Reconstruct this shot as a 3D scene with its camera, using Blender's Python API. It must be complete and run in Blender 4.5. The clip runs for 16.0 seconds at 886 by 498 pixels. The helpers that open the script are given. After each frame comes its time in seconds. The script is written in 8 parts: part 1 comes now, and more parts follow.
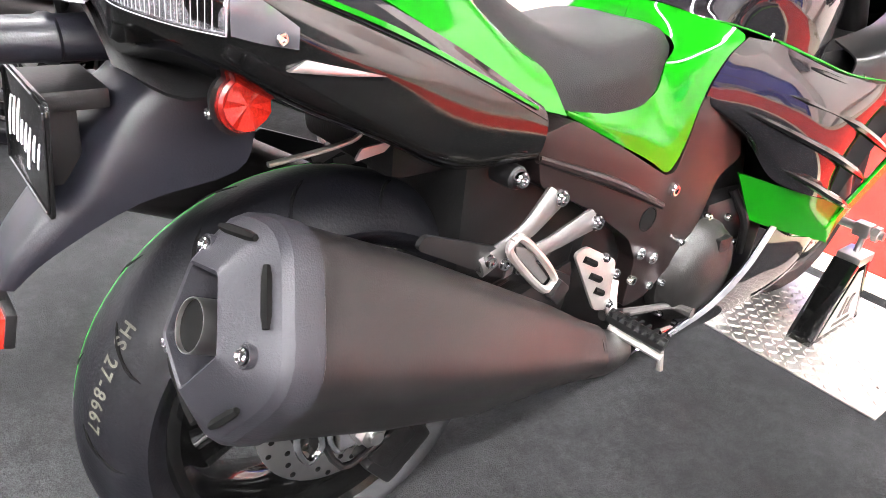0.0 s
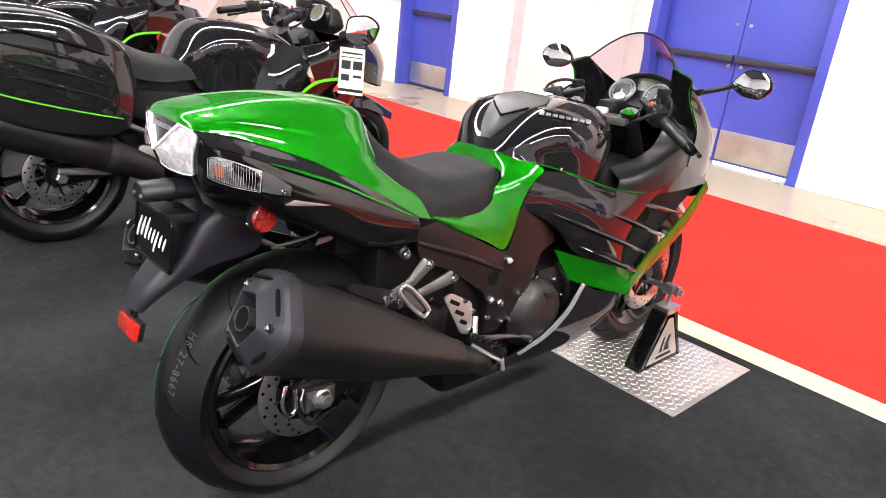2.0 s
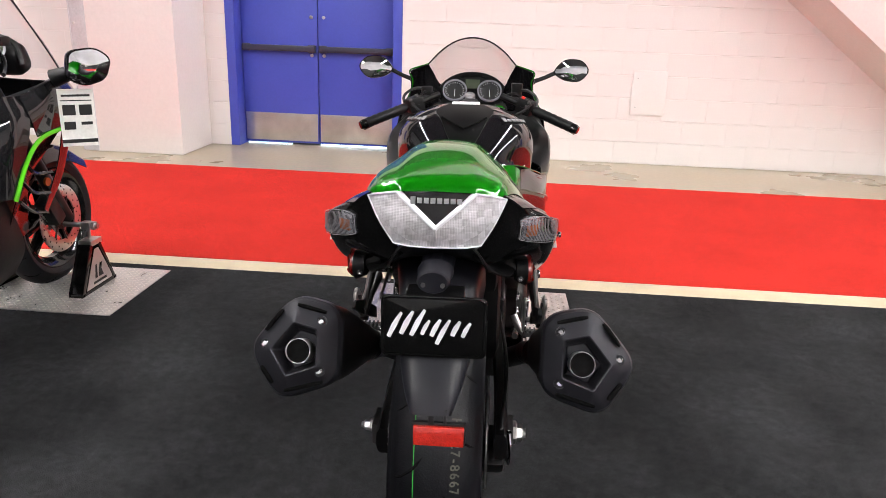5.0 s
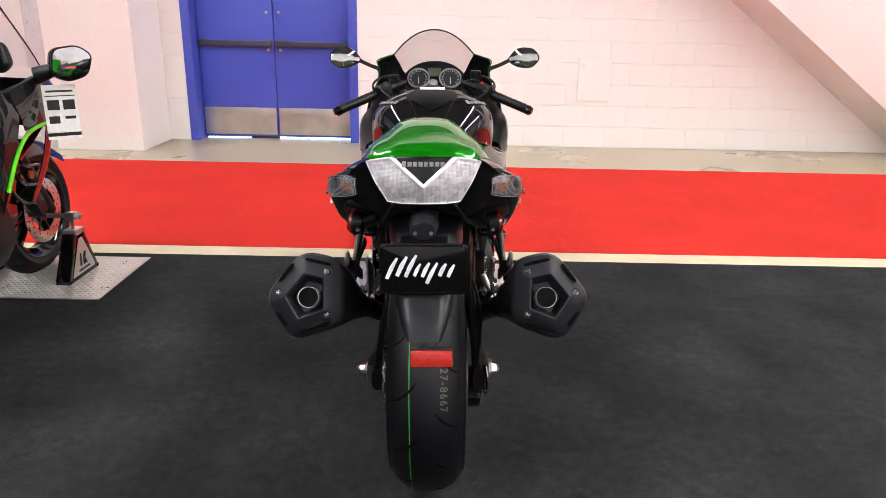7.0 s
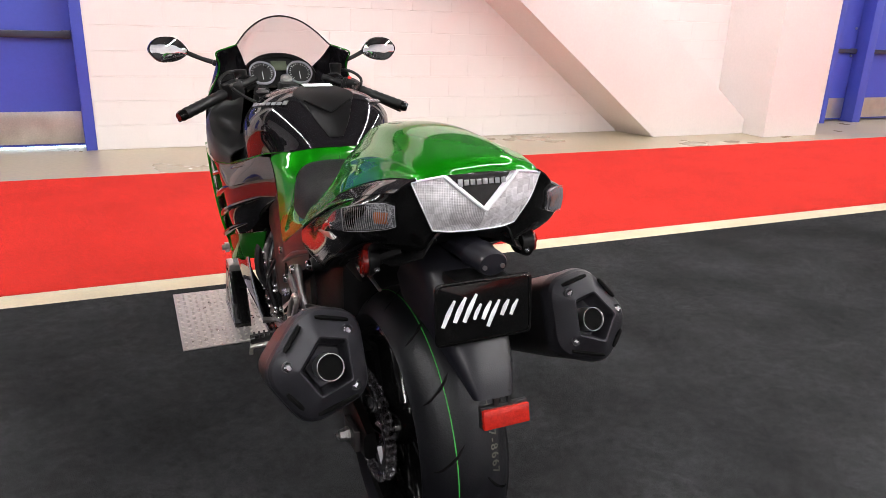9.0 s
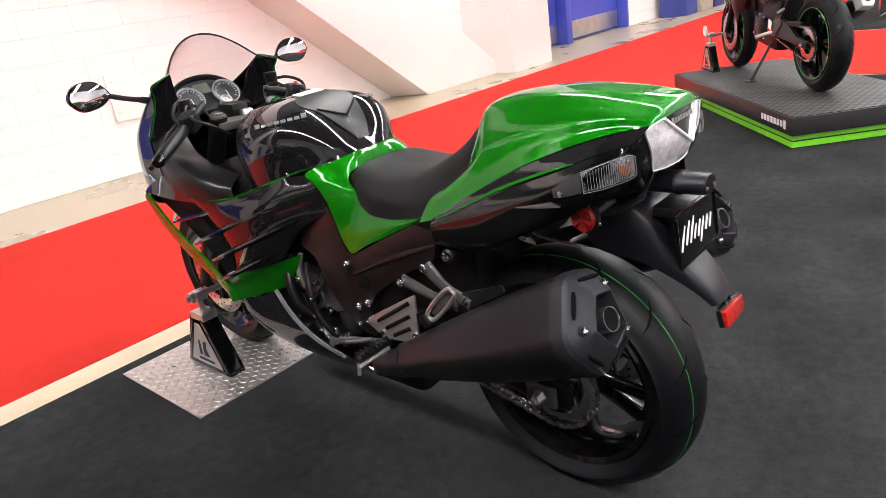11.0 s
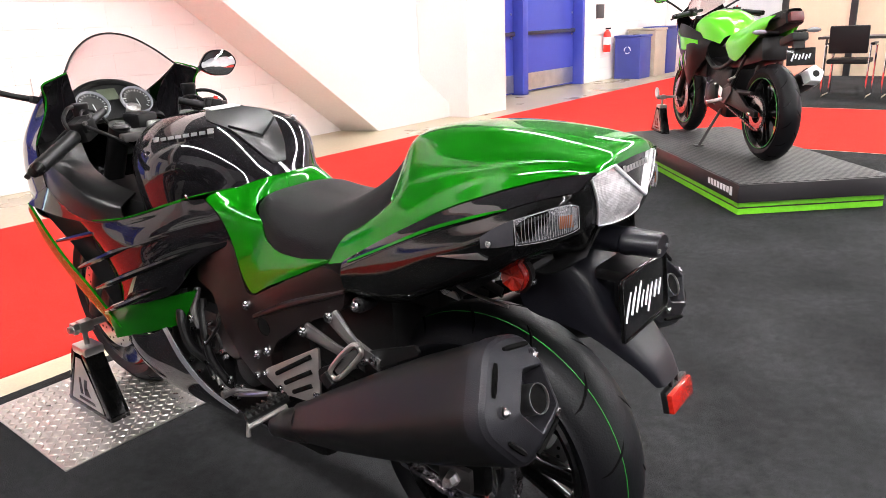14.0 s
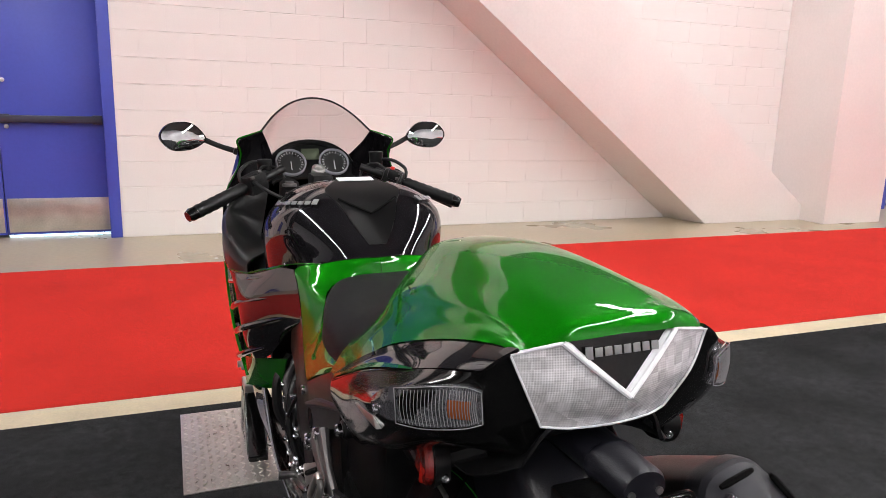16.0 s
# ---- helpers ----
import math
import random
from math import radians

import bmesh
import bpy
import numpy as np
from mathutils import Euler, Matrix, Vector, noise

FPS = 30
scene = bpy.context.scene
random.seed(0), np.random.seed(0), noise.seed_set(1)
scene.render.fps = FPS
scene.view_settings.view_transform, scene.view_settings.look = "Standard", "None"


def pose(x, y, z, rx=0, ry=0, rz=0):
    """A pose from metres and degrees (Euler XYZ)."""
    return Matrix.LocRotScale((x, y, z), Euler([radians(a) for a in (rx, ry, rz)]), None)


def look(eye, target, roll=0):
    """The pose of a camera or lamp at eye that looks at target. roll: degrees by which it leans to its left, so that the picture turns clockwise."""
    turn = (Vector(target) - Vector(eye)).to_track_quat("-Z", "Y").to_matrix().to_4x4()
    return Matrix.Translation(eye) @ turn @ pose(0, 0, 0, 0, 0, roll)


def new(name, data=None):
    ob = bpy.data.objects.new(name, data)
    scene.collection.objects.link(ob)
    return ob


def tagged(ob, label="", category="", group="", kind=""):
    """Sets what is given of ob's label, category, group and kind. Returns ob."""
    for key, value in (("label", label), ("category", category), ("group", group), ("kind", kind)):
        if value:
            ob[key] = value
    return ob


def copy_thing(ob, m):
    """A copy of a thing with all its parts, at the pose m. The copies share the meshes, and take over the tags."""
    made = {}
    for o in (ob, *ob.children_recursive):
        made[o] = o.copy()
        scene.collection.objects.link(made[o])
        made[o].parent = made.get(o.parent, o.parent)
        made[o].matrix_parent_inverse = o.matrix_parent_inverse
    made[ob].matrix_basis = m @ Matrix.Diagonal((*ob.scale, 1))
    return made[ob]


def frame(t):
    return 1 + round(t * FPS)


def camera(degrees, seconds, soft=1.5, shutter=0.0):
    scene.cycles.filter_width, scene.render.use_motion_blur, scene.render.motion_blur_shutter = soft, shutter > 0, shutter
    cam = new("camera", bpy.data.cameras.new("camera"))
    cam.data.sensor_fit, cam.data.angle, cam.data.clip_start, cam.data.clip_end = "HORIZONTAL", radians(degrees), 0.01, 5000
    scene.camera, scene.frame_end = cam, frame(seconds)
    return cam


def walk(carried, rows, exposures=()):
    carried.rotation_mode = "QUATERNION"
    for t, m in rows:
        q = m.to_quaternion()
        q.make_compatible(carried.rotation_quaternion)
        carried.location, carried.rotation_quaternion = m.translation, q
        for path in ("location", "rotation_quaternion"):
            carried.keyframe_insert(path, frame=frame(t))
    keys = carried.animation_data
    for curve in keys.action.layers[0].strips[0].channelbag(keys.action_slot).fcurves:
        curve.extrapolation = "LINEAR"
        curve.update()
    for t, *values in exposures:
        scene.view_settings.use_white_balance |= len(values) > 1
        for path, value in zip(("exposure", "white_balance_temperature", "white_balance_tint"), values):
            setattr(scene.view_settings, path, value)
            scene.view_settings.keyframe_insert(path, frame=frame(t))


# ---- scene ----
cam = camera(64.9, 16.0, soft=0.75)
PATH = [
    (0, (0.725, -0.404, 0.945), (-0.596, 0.775, 0.016), 6.8),
    (0.5, (0.962, -0.447, 1.064), (-0.422, 0.66, 0.137), 4.5),
    (1, (1.123, -0.555, 1.156), (-0.299, 0.557, 0.295), 3.8),
    (1.5, (1.257, -0.7, 1.184), (-0.103, 0.557, 0.429), 5.8),
    (2, (1.283, -0.782, 1.189), (-0.053, 0.541, 0.505), 6.7),
    (2.5, (1.097, -0.833, 1.146), (-0.142, 0.581, 0.464), 6.0),
    (3, (0.829, -0.916, 1.134), (-0.197, 0.694, 0.541), -0.9),
    (3.5, (0.605, -1.074, 1.154), (-0.327, 0.624, 0.653), -0.2),
    (4, (0.426, -1.218, 1.168), (-0.165, 0.618, 0.637), 0.9),
    (4.5, (0.196, -1.274, 1.154), (-0.115, 0.614, 0.573), 2.2),
    (5, (0.08, -1.38, 1.177), (-0.043, 0.521, 0.57), 2.1),
    (7.5, (0.001, -1.654, 1.178), (0.041, 0.245, 0.551), 2.1),
    (8, (-0.123, -1.535, 1.15), (0.061, 0.354, 0.522), 3.8),
    (8.5, (-0.307, -1.351, 1.157), (0.228, 0.478, 0.549), 2.2),
    (9, (-0.509, -1.247, 1.149), (0.272, 0.485, 0.524), 2.0),
    (11.5, (-1.303, -0.77, 1.201), (0.09, 0.481, 0.497), -9.3),
    (12, (-1.335, -0.773, 1.205), (0.093, 0.453, 0.528), -8.5),
    (12.5, (-1.336, -0.783, 1.203), (0.105, 0.438, 0.546), -8.1),
    (13, (-1.312, -0.787, 1.195), (0.124, 0.436, 0.531), -8.0),
    (13.5, (-1.202, -0.751, 1.163), (0.24, 0.463, 0.493), -4.9),
    (14, (-1.025, -0.712, 1.127), (0.449, 0.491, 0.513), -2.6),
    (14.5, (-0.919, -0.77, 1.128), (0.541, 0.476, 0.566), -1.3),
    (15, (-0.799, -0.851, 1.153), (0.364, 0.686, 0.618), 0.3),
    (15.5, (-0.602, -0.813, 1.139), (0.448, 0.816, 0.644), 1.5),
    (16, (-0.413, -0.816, 1.137), (0.305, 1.006, 0.729), 1.7),
]
walk(cam, [(t, look(eye, target, roll)) for t, eye, target, roll in PATH],
     exposures=[(0, 1.5), (0.5, 1.3), (1.0, 1.07), (1.5, 0.52), (2.0, 0.12), (2.7, -0.25), (3.5, -0.5), (5.0, -0.66), (9.0, -0.64), (11.5, -0.3), (13.0, -0.34), (14.0, -0.13), (14.5, -0.25), (15.2, -0.71), (16.0, -0.95)])

# ---- world and hall lighting ----
world = bpy.data.worlds.new("hall_air")
scene.world = world
world.use_nodes = True
world.node_tree.nodes["Background"].inputs[0].default_value = (1.0, 0.96, 0.93, 1)
world.node_tree.nodes["Background"].inputs[1].default_value = 0.01
LAMP_GLOW = 212.0
CEILING_Z = 7.5


# ---- materials ----
def node_mat(name):
    m = bpy.data.materials.new(name)
    m.use_nodes = True
    return m, m.node_tree.nodes, m.node_tree.links, m.node_tree.nodes["Principled BSDF"]


def surface(name, colour, rough=0.5, metal=0.0, coat=0.0, vary=0.15, scale=4.0, fine=60.0, bump=0.05, rough_vary=0.1, spec=0.5, flake=0.0):
    """A painted or moulded surface: two scales of tone, uneven gloss and a fine relief, in metres."""
    m, n, l, b = node_mat(name)
    tc = n.new("ShaderNodeTexCoord")
    big, small = n.new("ShaderNodeTexNoise"), n.new("ShaderNodeTexNoise")
    big.inputs["Scale"].default_value, small.inputs["Scale"].default_value = scale, fine
    big.inputs["Detail"].default_value, small.inputs["Detail"].default_value = 5, 3
    for t in (big, small):
        l.new(tc.outputs["Object"], t.inputs["Vector"])
    mix = n.new("ShaderNodeMath"); mix.operation = "MULTIPLY_ADD"
    mix.inputs[1].default_value = 0.6
    l.new(big.outputs["Fac"], mix.inputs[0])
    sc = n.new("ShaderNodeMath"); sc.operation = "MULTIPLY"; sc.inputs[1].default_value = 0.4
    l.new(small.outputs["Fac"], sc.inputs[0]); l.new(sc.outputs[0], mix.inputs[2])
    ramp = n.new("ShaderNodeMapRange")
    ramp.inputs["From Min"].default_value, ramp.inputs["From Max"].default_value = 0.3, 0.7
    ramp.inputs["To Min"].default_value, ramp.inputs["To Max"].default_value = 1 - vary, 1 + vary
    l.new(mix.outputs[0], ramp.inputs["Value"])
    tone = n.new("ShaderNodeVectorMath"); tone.operation = "SCALE"
    tone.inputs[0].default_value = colour
    l.new(ramp.outputs[0], tone.inputs["Scale"])
    l.new(tone.outputs[0], b.inputs["Base Color"])
    rr = n.new("ShaderNodeMapRange")
    rr.inputs["To Min"].default_value, rr.inputs["To Max"].default_value = max(0.02, rough - rough_vary), min(1, rough + rough_vary)
    l.new(big.outputs["Fac"], rr.inputs["Value"])
    l.new(rr.outputs[0], b.inputs["Roughness"])
    b.inputs["Metallic"].default_value = metal
    b.inputs["Coat Weight"].default_value = coat
    b.inputs["Coat Roughness"].default_value = 0.03
    b.inputs["Specular IOR Level"].default_value = spec
    if bump:
        bp = n.new("ShaderNodeBump")
        bp.inputs["Strength"].default_value, bp.inputs["Distance"].default_value = bump, 0.002
        l.new(small.outputs["Fac"], bp.inputs["Height"]); l.new(bp.outputs[0], b.inputs["Normal"])
    return m


def paint(name, colour, metal=0.6, rough=0.3, coat=1.0, coat_ior=1.5):
    """Clear-coated metallic paint with a fine flake."""
    m, n, l, b = node_mat(name)
    tc, fl = n.new("ShaderNodeTexCoord"), n.new("ShaderNodeTexVoronoi")
    fl.inputs["Scale"].default_value = 900
    l.new(tc.outputs["Object"], fl.inputs["Vector"])
    rg = n.new("ShaderNodeMapRange")
    rg.inputs["To Min"].default_value, rg.inputs["To Max"].default_value = 0.92, 1.08
    sep = n.new("ShaderNodeSeparateColor"); l.new(fl.outputs["Color"], sep.inputs[0])
    l.new(sep.outputs[0], rg.inputs["Value"])
    tone = n.new("ShaderNodeVectorMath"); tone.operation = "SCALE"; tone.inputs[0].default_value = colour
    l.new(rg.outputs[0], tone.inputs["Scale"]); l.new(tone.outputs[0], b.inputs["Base Color"])
    dust = n.new("ShaderNodeTexNoise"); dust.inputs["Scale"].default_value = 9
    l.new(tc.outputs["Object"], dust.inputs["Vector"])
    dr = n.new("ShaderNodeMapRange"); dr.inputs["To Min"].default_value, dr.inputs["To Max"].default_value = 0.015, 0.06
    l.new(dust.outputs["Fac"], dr.inputs["Value"]); l.new(dr.outputs[0], b.inputs["Coat Roughness"])
    b.inputs["Metallic"].default_value, b.inputs["Roughness"].default_value, b.inputs["Coat Weight"].default_value = metal, rough, coat
    b.inputs["Specular IOR Level"].default_value = 0.0
    b.inputs["Coat IOR"].default_value = coat_ior
    return m


def clear(name, colour, rough=0.05, ior=1.45, cells=0.0):
    """Glass or lens plastic; cells gives moulded prisms of that many per metre."""
    m, n, l, b = node_mat(name)
    b.inputs["Base Color"].default_value = (*colour, 1)
    b.inputs["Transmission Weight"].default_value = 1.0
    b.inputs["Roughness"].default_value, b.inputs["IOR"].default_value = rough, ior
    if cells:
        tc, br = n.new("ShaderNodeTexCoord"), n.new("ShaderNodeTexBrick")
        br.inputs["Scale"].default_value = cells
        mp = n.new("ShaderNodeMapping"); mp.inputs["Rotation"].default_value = (radians(90), 0, 0)
        l.new(tc.outputs["Object"], mp.inputs["Vector"]); l.new(mp.outputs[0], br.inputs["Vector"])
        bp = n.new("ShaderNodeBump"); bp.inputs["Strength"].default_value, bp.inputs["Distance"].default_value = 0.8, 0.002
        l.new(br.outputs["Fac"], bp.inputs["Height"]); l.new(bp.outputs[0], b.inputs["Normal"])
    return m


def glowing(name, colour, strength):
    m, n, l, b = node_mat(name)
    b.inputs["Base Color"].default_value = (0.8, 0.8, 0.8, 1)
    b.inputs["Emission Color"].default_value = (*colour, 1)
    b.inputs["Emission Strength"].default_value = strength
    return m


def prism_lens(name):
    """Lamp plastic over a reflector: facet glints painted as cells under a fine prism grid."""
    m, n, l, b = node_mat(name)
    tc = n.new("ShaderNodeTexCoord")
    turn = n.new("ShaderNodeMapping"); turn.inputs["Rotation"].default_value = (0, radians(4), 0)
    l.new(tc.outputs["Object"], turn.inputs["Vector"])
    ck = n.new("ShaderNodeTexChecker"); ck.inputs["Scale"].default_value = 84
    l.new(turn.outputs[0], ck.inputs["Vector"])
    vo = n.new("ShaderNodeTexVoronoi"); vo.distance = "CHEBYCHEV"
    vo.inputs["Scale"].default_value, vo.inputs["Randomness"].default_value = 82, 0.0
    l.new(turn.outputs[0], vo.inputs["Vector"])
    amt = n.new("ShaderNodeMath"); amt.operation = "MULTIPLY_ADD"; amt.inputs[1].default_value = 0.09
    l.new(ck.outputs["Fac"], amt.inputs[0])
    rg = n.new("ShaderNodeMapRange"); rg.inputs["From Min"].default_value, rg.inputs["From Max"].default_value = 0.1, 0.9
    rg.inputs["To Min"].default_value, rg.inputs["To Max"].default_value = 0.62, 1.0
    l.new(vo.outputs["Color"], rg.inputs["Value"]); l.new(rg.outputs[0], amt.inputs[2])
    tone = n.new("ShaderNodeVectorMath"); tone.operation = "SCALE"; tone.inputs[0].default_value = (1.0, 0.97, 1.0)
    l.new(amt.outputs[0], tone.inputs["Scale"]); l.new(tone.outputs[0], b.inputs["Base Color"])
    total = None
    for axis in ("X", "Z"):
        w = n.new("ShaderNodeTexWave"); w.bands_direction = axis
        w.inputs["Scale"].default_value = 120
        l.new(tc.outputs["Object"], w.inputs["Vector"])
        if total is None:
            total = w.outputs["Fac"]
        else:
            ad = n.new("ShaderNodeMath"); ad.operation = "ADD"
            l.new(total, ad.inputs[0]); l.new(w.outputs["Fac"], ad.inputs[1]); total = ad.outputs[0]
    bp = n.new("ShaderNodeBump"); bp.inputs["Strength"].default_value, bp.inputs["Distance"].default_value = 0.3, 0.001
    l.new(total, bp.inputs["Height"]); l.new(bp.outputs[0], b.inputs["Normal"])
    b.inputs["Metallic"].default_value, b.inputs["Roughness"].default_value, b.inputs["Coat Weight"].default_value = 0.25, 0.22, 1.0
    b.inputs["Coat Roughness"].default_value = 0.04
    return m


GREEN = paint("candy_green_paint", (0.003, 0.135, 0.002), 0.3, 0.4, coat_ior=1.4)
LIME = paint("lime_green_paint", (0.11, 0.62, 0.02), 0.2, 0.35)
BLACK = paint("spark_black_paint", (0.0085, 0.0078, 0.0092), 0.2, 0.3, coat_ior=1.55)
GLOSSY = surface("gloss_black_plastic", (0.003, 0.003, 0.003), 0.12, coat=0.2, spec=0.35, bump=0.0, rough_vary=0.05)
COCKPIT = surface("cockpit_black_plastic", (0.005, 0.005, 0.0052), 0.3, bump=0.08, fine=500, spec=0.3)
# near-black for the pipe mouth disc: shade put into the colour
DARKHOLE = surface("pipe_mouth_shade", (0.004, 0.004, 0.004), 0.8)
SATIN = surface("satin_black_plastic", (0.0055, 0.0054, 0.0058), 0.42, bump=0.15, fine=500, spec=0.25)
FRAME = surface("brown_black_frame_paint", (0.010, 0.0066, 0.0066), 0.36, metal=0.3, spec=0.4, bump=0.12, fine=420)
MUFFLER = surface("dark_muffler_coating", (0.015, 0.0135, 0.014), 0.38, metal=0.5, spec=0.25, bump=0.12, fine=500)
CAPGREY = surface("grey_muffler_cap", (0.021, 0.0205, 0.025), 0.45, metal=0.3, spec=0.25, bump=0.2, fine=600)
RUBBER = surface("tyre_rubber", (0.0035, 0.0035, 0.005), 0.48, spec=0.22, bump=0.25, fine=260, vary=0.3)
# near-black for grooves, holes and slots: their shade is put into the colour
GROOVE = surface("shade_and_line_black", (0.002, 0.002, 0.002), 0.9, spec=0.1)
VINYL = surface("seat_vinyl", (0.0075, 0.007, 0.0076), 0.55, spec=0.17, bump=0.5, fine=700)
CHROME = surface("chrome", (0.82, 0.82, 0.84), 0.08, metal=1, vary=0.03, rough_vary=0.04, bump=0)
STEEL = surface("brushed_steel", (0.55, 0.54, 0.53), 0.3, metal=1, bump=0.05)
ALLOY = surface("satin_alloy", (0.52, 0.49, 0.47), 0.38, metal=0.85, bump=0.1, fine=300)
GREYALLOY = surface("grey_painted_alloy", (0.075, 0.07, 0.07), 0.42, metal=0.35, bump=0.1, fine=300)
ENGINE = surface("engine_black", (0.007, 0.0067, 0.007), 0.36, metal=0.3, spec=0.3, bump=0.2, fine=300)
COVER = surface("engine_cover_grey", (0.0145, 0.0138, 0.0135), 0.42, metal=0.3, spec=0.35, bump=0.25, fine=420)
CHAIN = surface("oiled_chain_steel", (0.34, 0.33, 0.34), 0.24, metal=0.95, vary=0.4, scale=60)
SPROCKET = surface("worn_sprocket_steel", (0.42, 0.42, 0.44), 0.2, metal=1, vary=0.2, scale=20, bump=0.04)
INDBOWL = surface("indicator_reflector", (0.5, 0.49, 0.53), 0.2, metal=0.9, coat=0.6, vary=0.75, scale=45, fine=200, bump=0.3)
RIB = surface("lens_rib_plastic", (0.85, 0.85, 0.88), 0.15, coat=1, bump=0)
CLEARRIB = surface("clear_rib_plastic", (0.24, 0.235, 0.25), 0.12, coat=1, bump=0)
PAD = surface("tank_pad_resin", (0.0042, 0.004, 0.0042), 0.36, bump=0.05, fine=600, spec=0.22)
MIRROR = surface("mirror_silver", (0.9, 0.9, 0.9), 0.02, metal=1, vary=0.01, rough_vary=0.01, bump=0)
SMOKE = clear("smoked_screen", (0.74, 0.7, 0.7), 0.02, 1.15)
CLEARSCREEN = clear("clear_screen", (0.93, 0.93, 0.95), 0.02, 1.1)
LENS = prism_lens("faceted_white_lens")
AMBER = surface("amber_bulb", (0.26, 0.07, 0.018), 0.25, coat=0.8)
REDLENS = surface("red_reflector", (0.15, 0.005, 0.003), 0.14, coat=1, vary=0.35, scale=120, fine=420, bump=0.5)
WHITE = surface("white_print", (0.82, 0.82, 0.84), 0.4, bump=0)
SILVERPRINT = surface("silver_print", (0.27, 0.27, 0.28), 0.3, metal=0.5, bump=0)
REDPLASTIC = surface("red_plastic", (0.7, 0.03, 0.02), 0.35, bump=0)
COPPER = surface("green_rim_tape", (0.02, 0.3, 0.03), 0.5, bump=0)
PAPER = surface("paper_tag", (0.78, 0.76, 0.72), 0.7, bump=0)
DIAL = surface("dial_face", (0.02, 0.02, 0.02), 0.3, bump=0)
LCD = surface("lcd_glass", (0.1, 0.12, 0.08), 0.2, coat=1, bump=0)
CHALK = surface("yellow_chalk", (0.065, 0.065, 0.05), 0.8, vary=0.4, scale=150, fine=600, bump=0)
SILVERTRIM = surface("silver_trim_paint", (0.62, 0.62, 0.68), 0.25, metal=0.4, coat=0.5, bump=0)
FENDER = surface("fender_plastic", (0.0075, 0.0075, 0.011), 0.38, spec=0.32, bump=0.12, fine=500)
REDBLOCK = surface("red_reflector_block", (0.42, 0.014, 0.007), 0.16, coat=1, vary=0.35, scale=120, fine=420, bump=0.5)
SMOKEBASE = surface("smoked_lens_base", (0.05, 0.048, 0.055), 0.15, coat=0.6, bump=0.05)
STRIPALLOY = surface("belly_strip_alloy", (0.42, 0.42, 0.46), 0.22, metal=0.6, coat=0.5, bump=0)


# ---- mesh tools ----
def part(name, bm, material, parent=None, label="", smooth=True, sharp=35):
    me = bpy.data.meshes.new(name)
    bmesh.ops.recalc_face_normals(bm, faces=bm.faces)
    for f in bm.faces:
        f.smooth = smooth
    if smooth:
        for e in bm.edges:
            if len(e.link_faces) == 2 and e.calc_face_angle(0) > radians(sharp):
                e.smooth = False
    bm.to_mesh(me)
    bm.free()
    me.materials.append(material)
    ob = new(name, me)
    if parent is not None:
        ob.parent = parent
    if label:
        ob["label"] = label
    return ob


def empty(name, m, label, category, group="", kind=""):
    ob = new(name)
    ob.matrix_basis = m
    return tagged(ob, label, category, group, kind)


def spline(pts, n):
    """Points along a smooth curve through pts (numpy rows), n to each span."""
    p = np.asarray(pts, float)
    if len(p) == 2:
        return np.array([p[0] + (p[1] - p[0]) * k / n for k in range(n + 1)])
    q = np.vstack([2 * p[0] - p[1], p, 2 * p[-1] - p[-2]])
    out = []
    for i in range(1, len(q) - 2):
        for k in range(n):
            u = k / n
            a, b, c, d = q[i - 1], q[i], q[i + 1], q[i + 2]
            out.append(0.5 * (2 * b + (c - a) * u + (2 * a - 5 * b + 4 * c - d) * u * u + (3 * b - a - 3 * c + d) * u ** 3))
    out.append(p[-1])
    return np.array(out)


def smooth_grid(rows, n=4):
    r = [spline(row, n) for row in rows]
    cols = [spline([row[j] for row in r], n) for j in range(len(r[0]))]
    return np.array(cols).transpose(1, 0, 2)


def skin(bm, grid, close_u=False, close_v=False):
    """Faces over a grid of places."""
    vs = [[bm.verts.new(p) for p in row] for row in grid]
    nu, nv = len(vs), len(vs[0])
    for i in range(nu - (0 if close_u else 1)):
        for j in range(nv - (0 if close_v else 1)):
            a, b, c, d = vs[i][j], vs[(i + 1) % nu][j], vs[(i + 1) % nu][(j + 1) % nv], vs[i][(j + 1) % nv]
            if len({a, b, c, d}) == 4:
                bm.faces.new((a, b, c, d))
    return vs


def shell(rows, side=1, n=4, thick=0.004, both=False, relax=0):
    """A moulded panel through rows of places, with thickness; both: mirrored and joined on the centre line."""
    rows = [[(side * x, y, z) for x, y, z in row] for row in rows]
    if both:
        rows = [[(-x, y, z) for x, y, z in reversed(row[1:])] + list(row) for row in rows]
    bm = bmesh.new()
    skin(bm, smooth_grid(rows, n))
    inside = [v for v in bm.verts if not v.is_boundary]
    for _ in range(relax):
        bmesh.ops.smooth_vert(bm, verts=inside, factor=0.5, use_axis_x=True, use_axis_y=True, use_axis_z=True)
    bmesh.ops.recalc_face_normals(bm, faces=bm.faces)
    if thick:
        bmesh.ops.solidify(bm, geom=bm.faces[:], thickness=thick)
    return bm


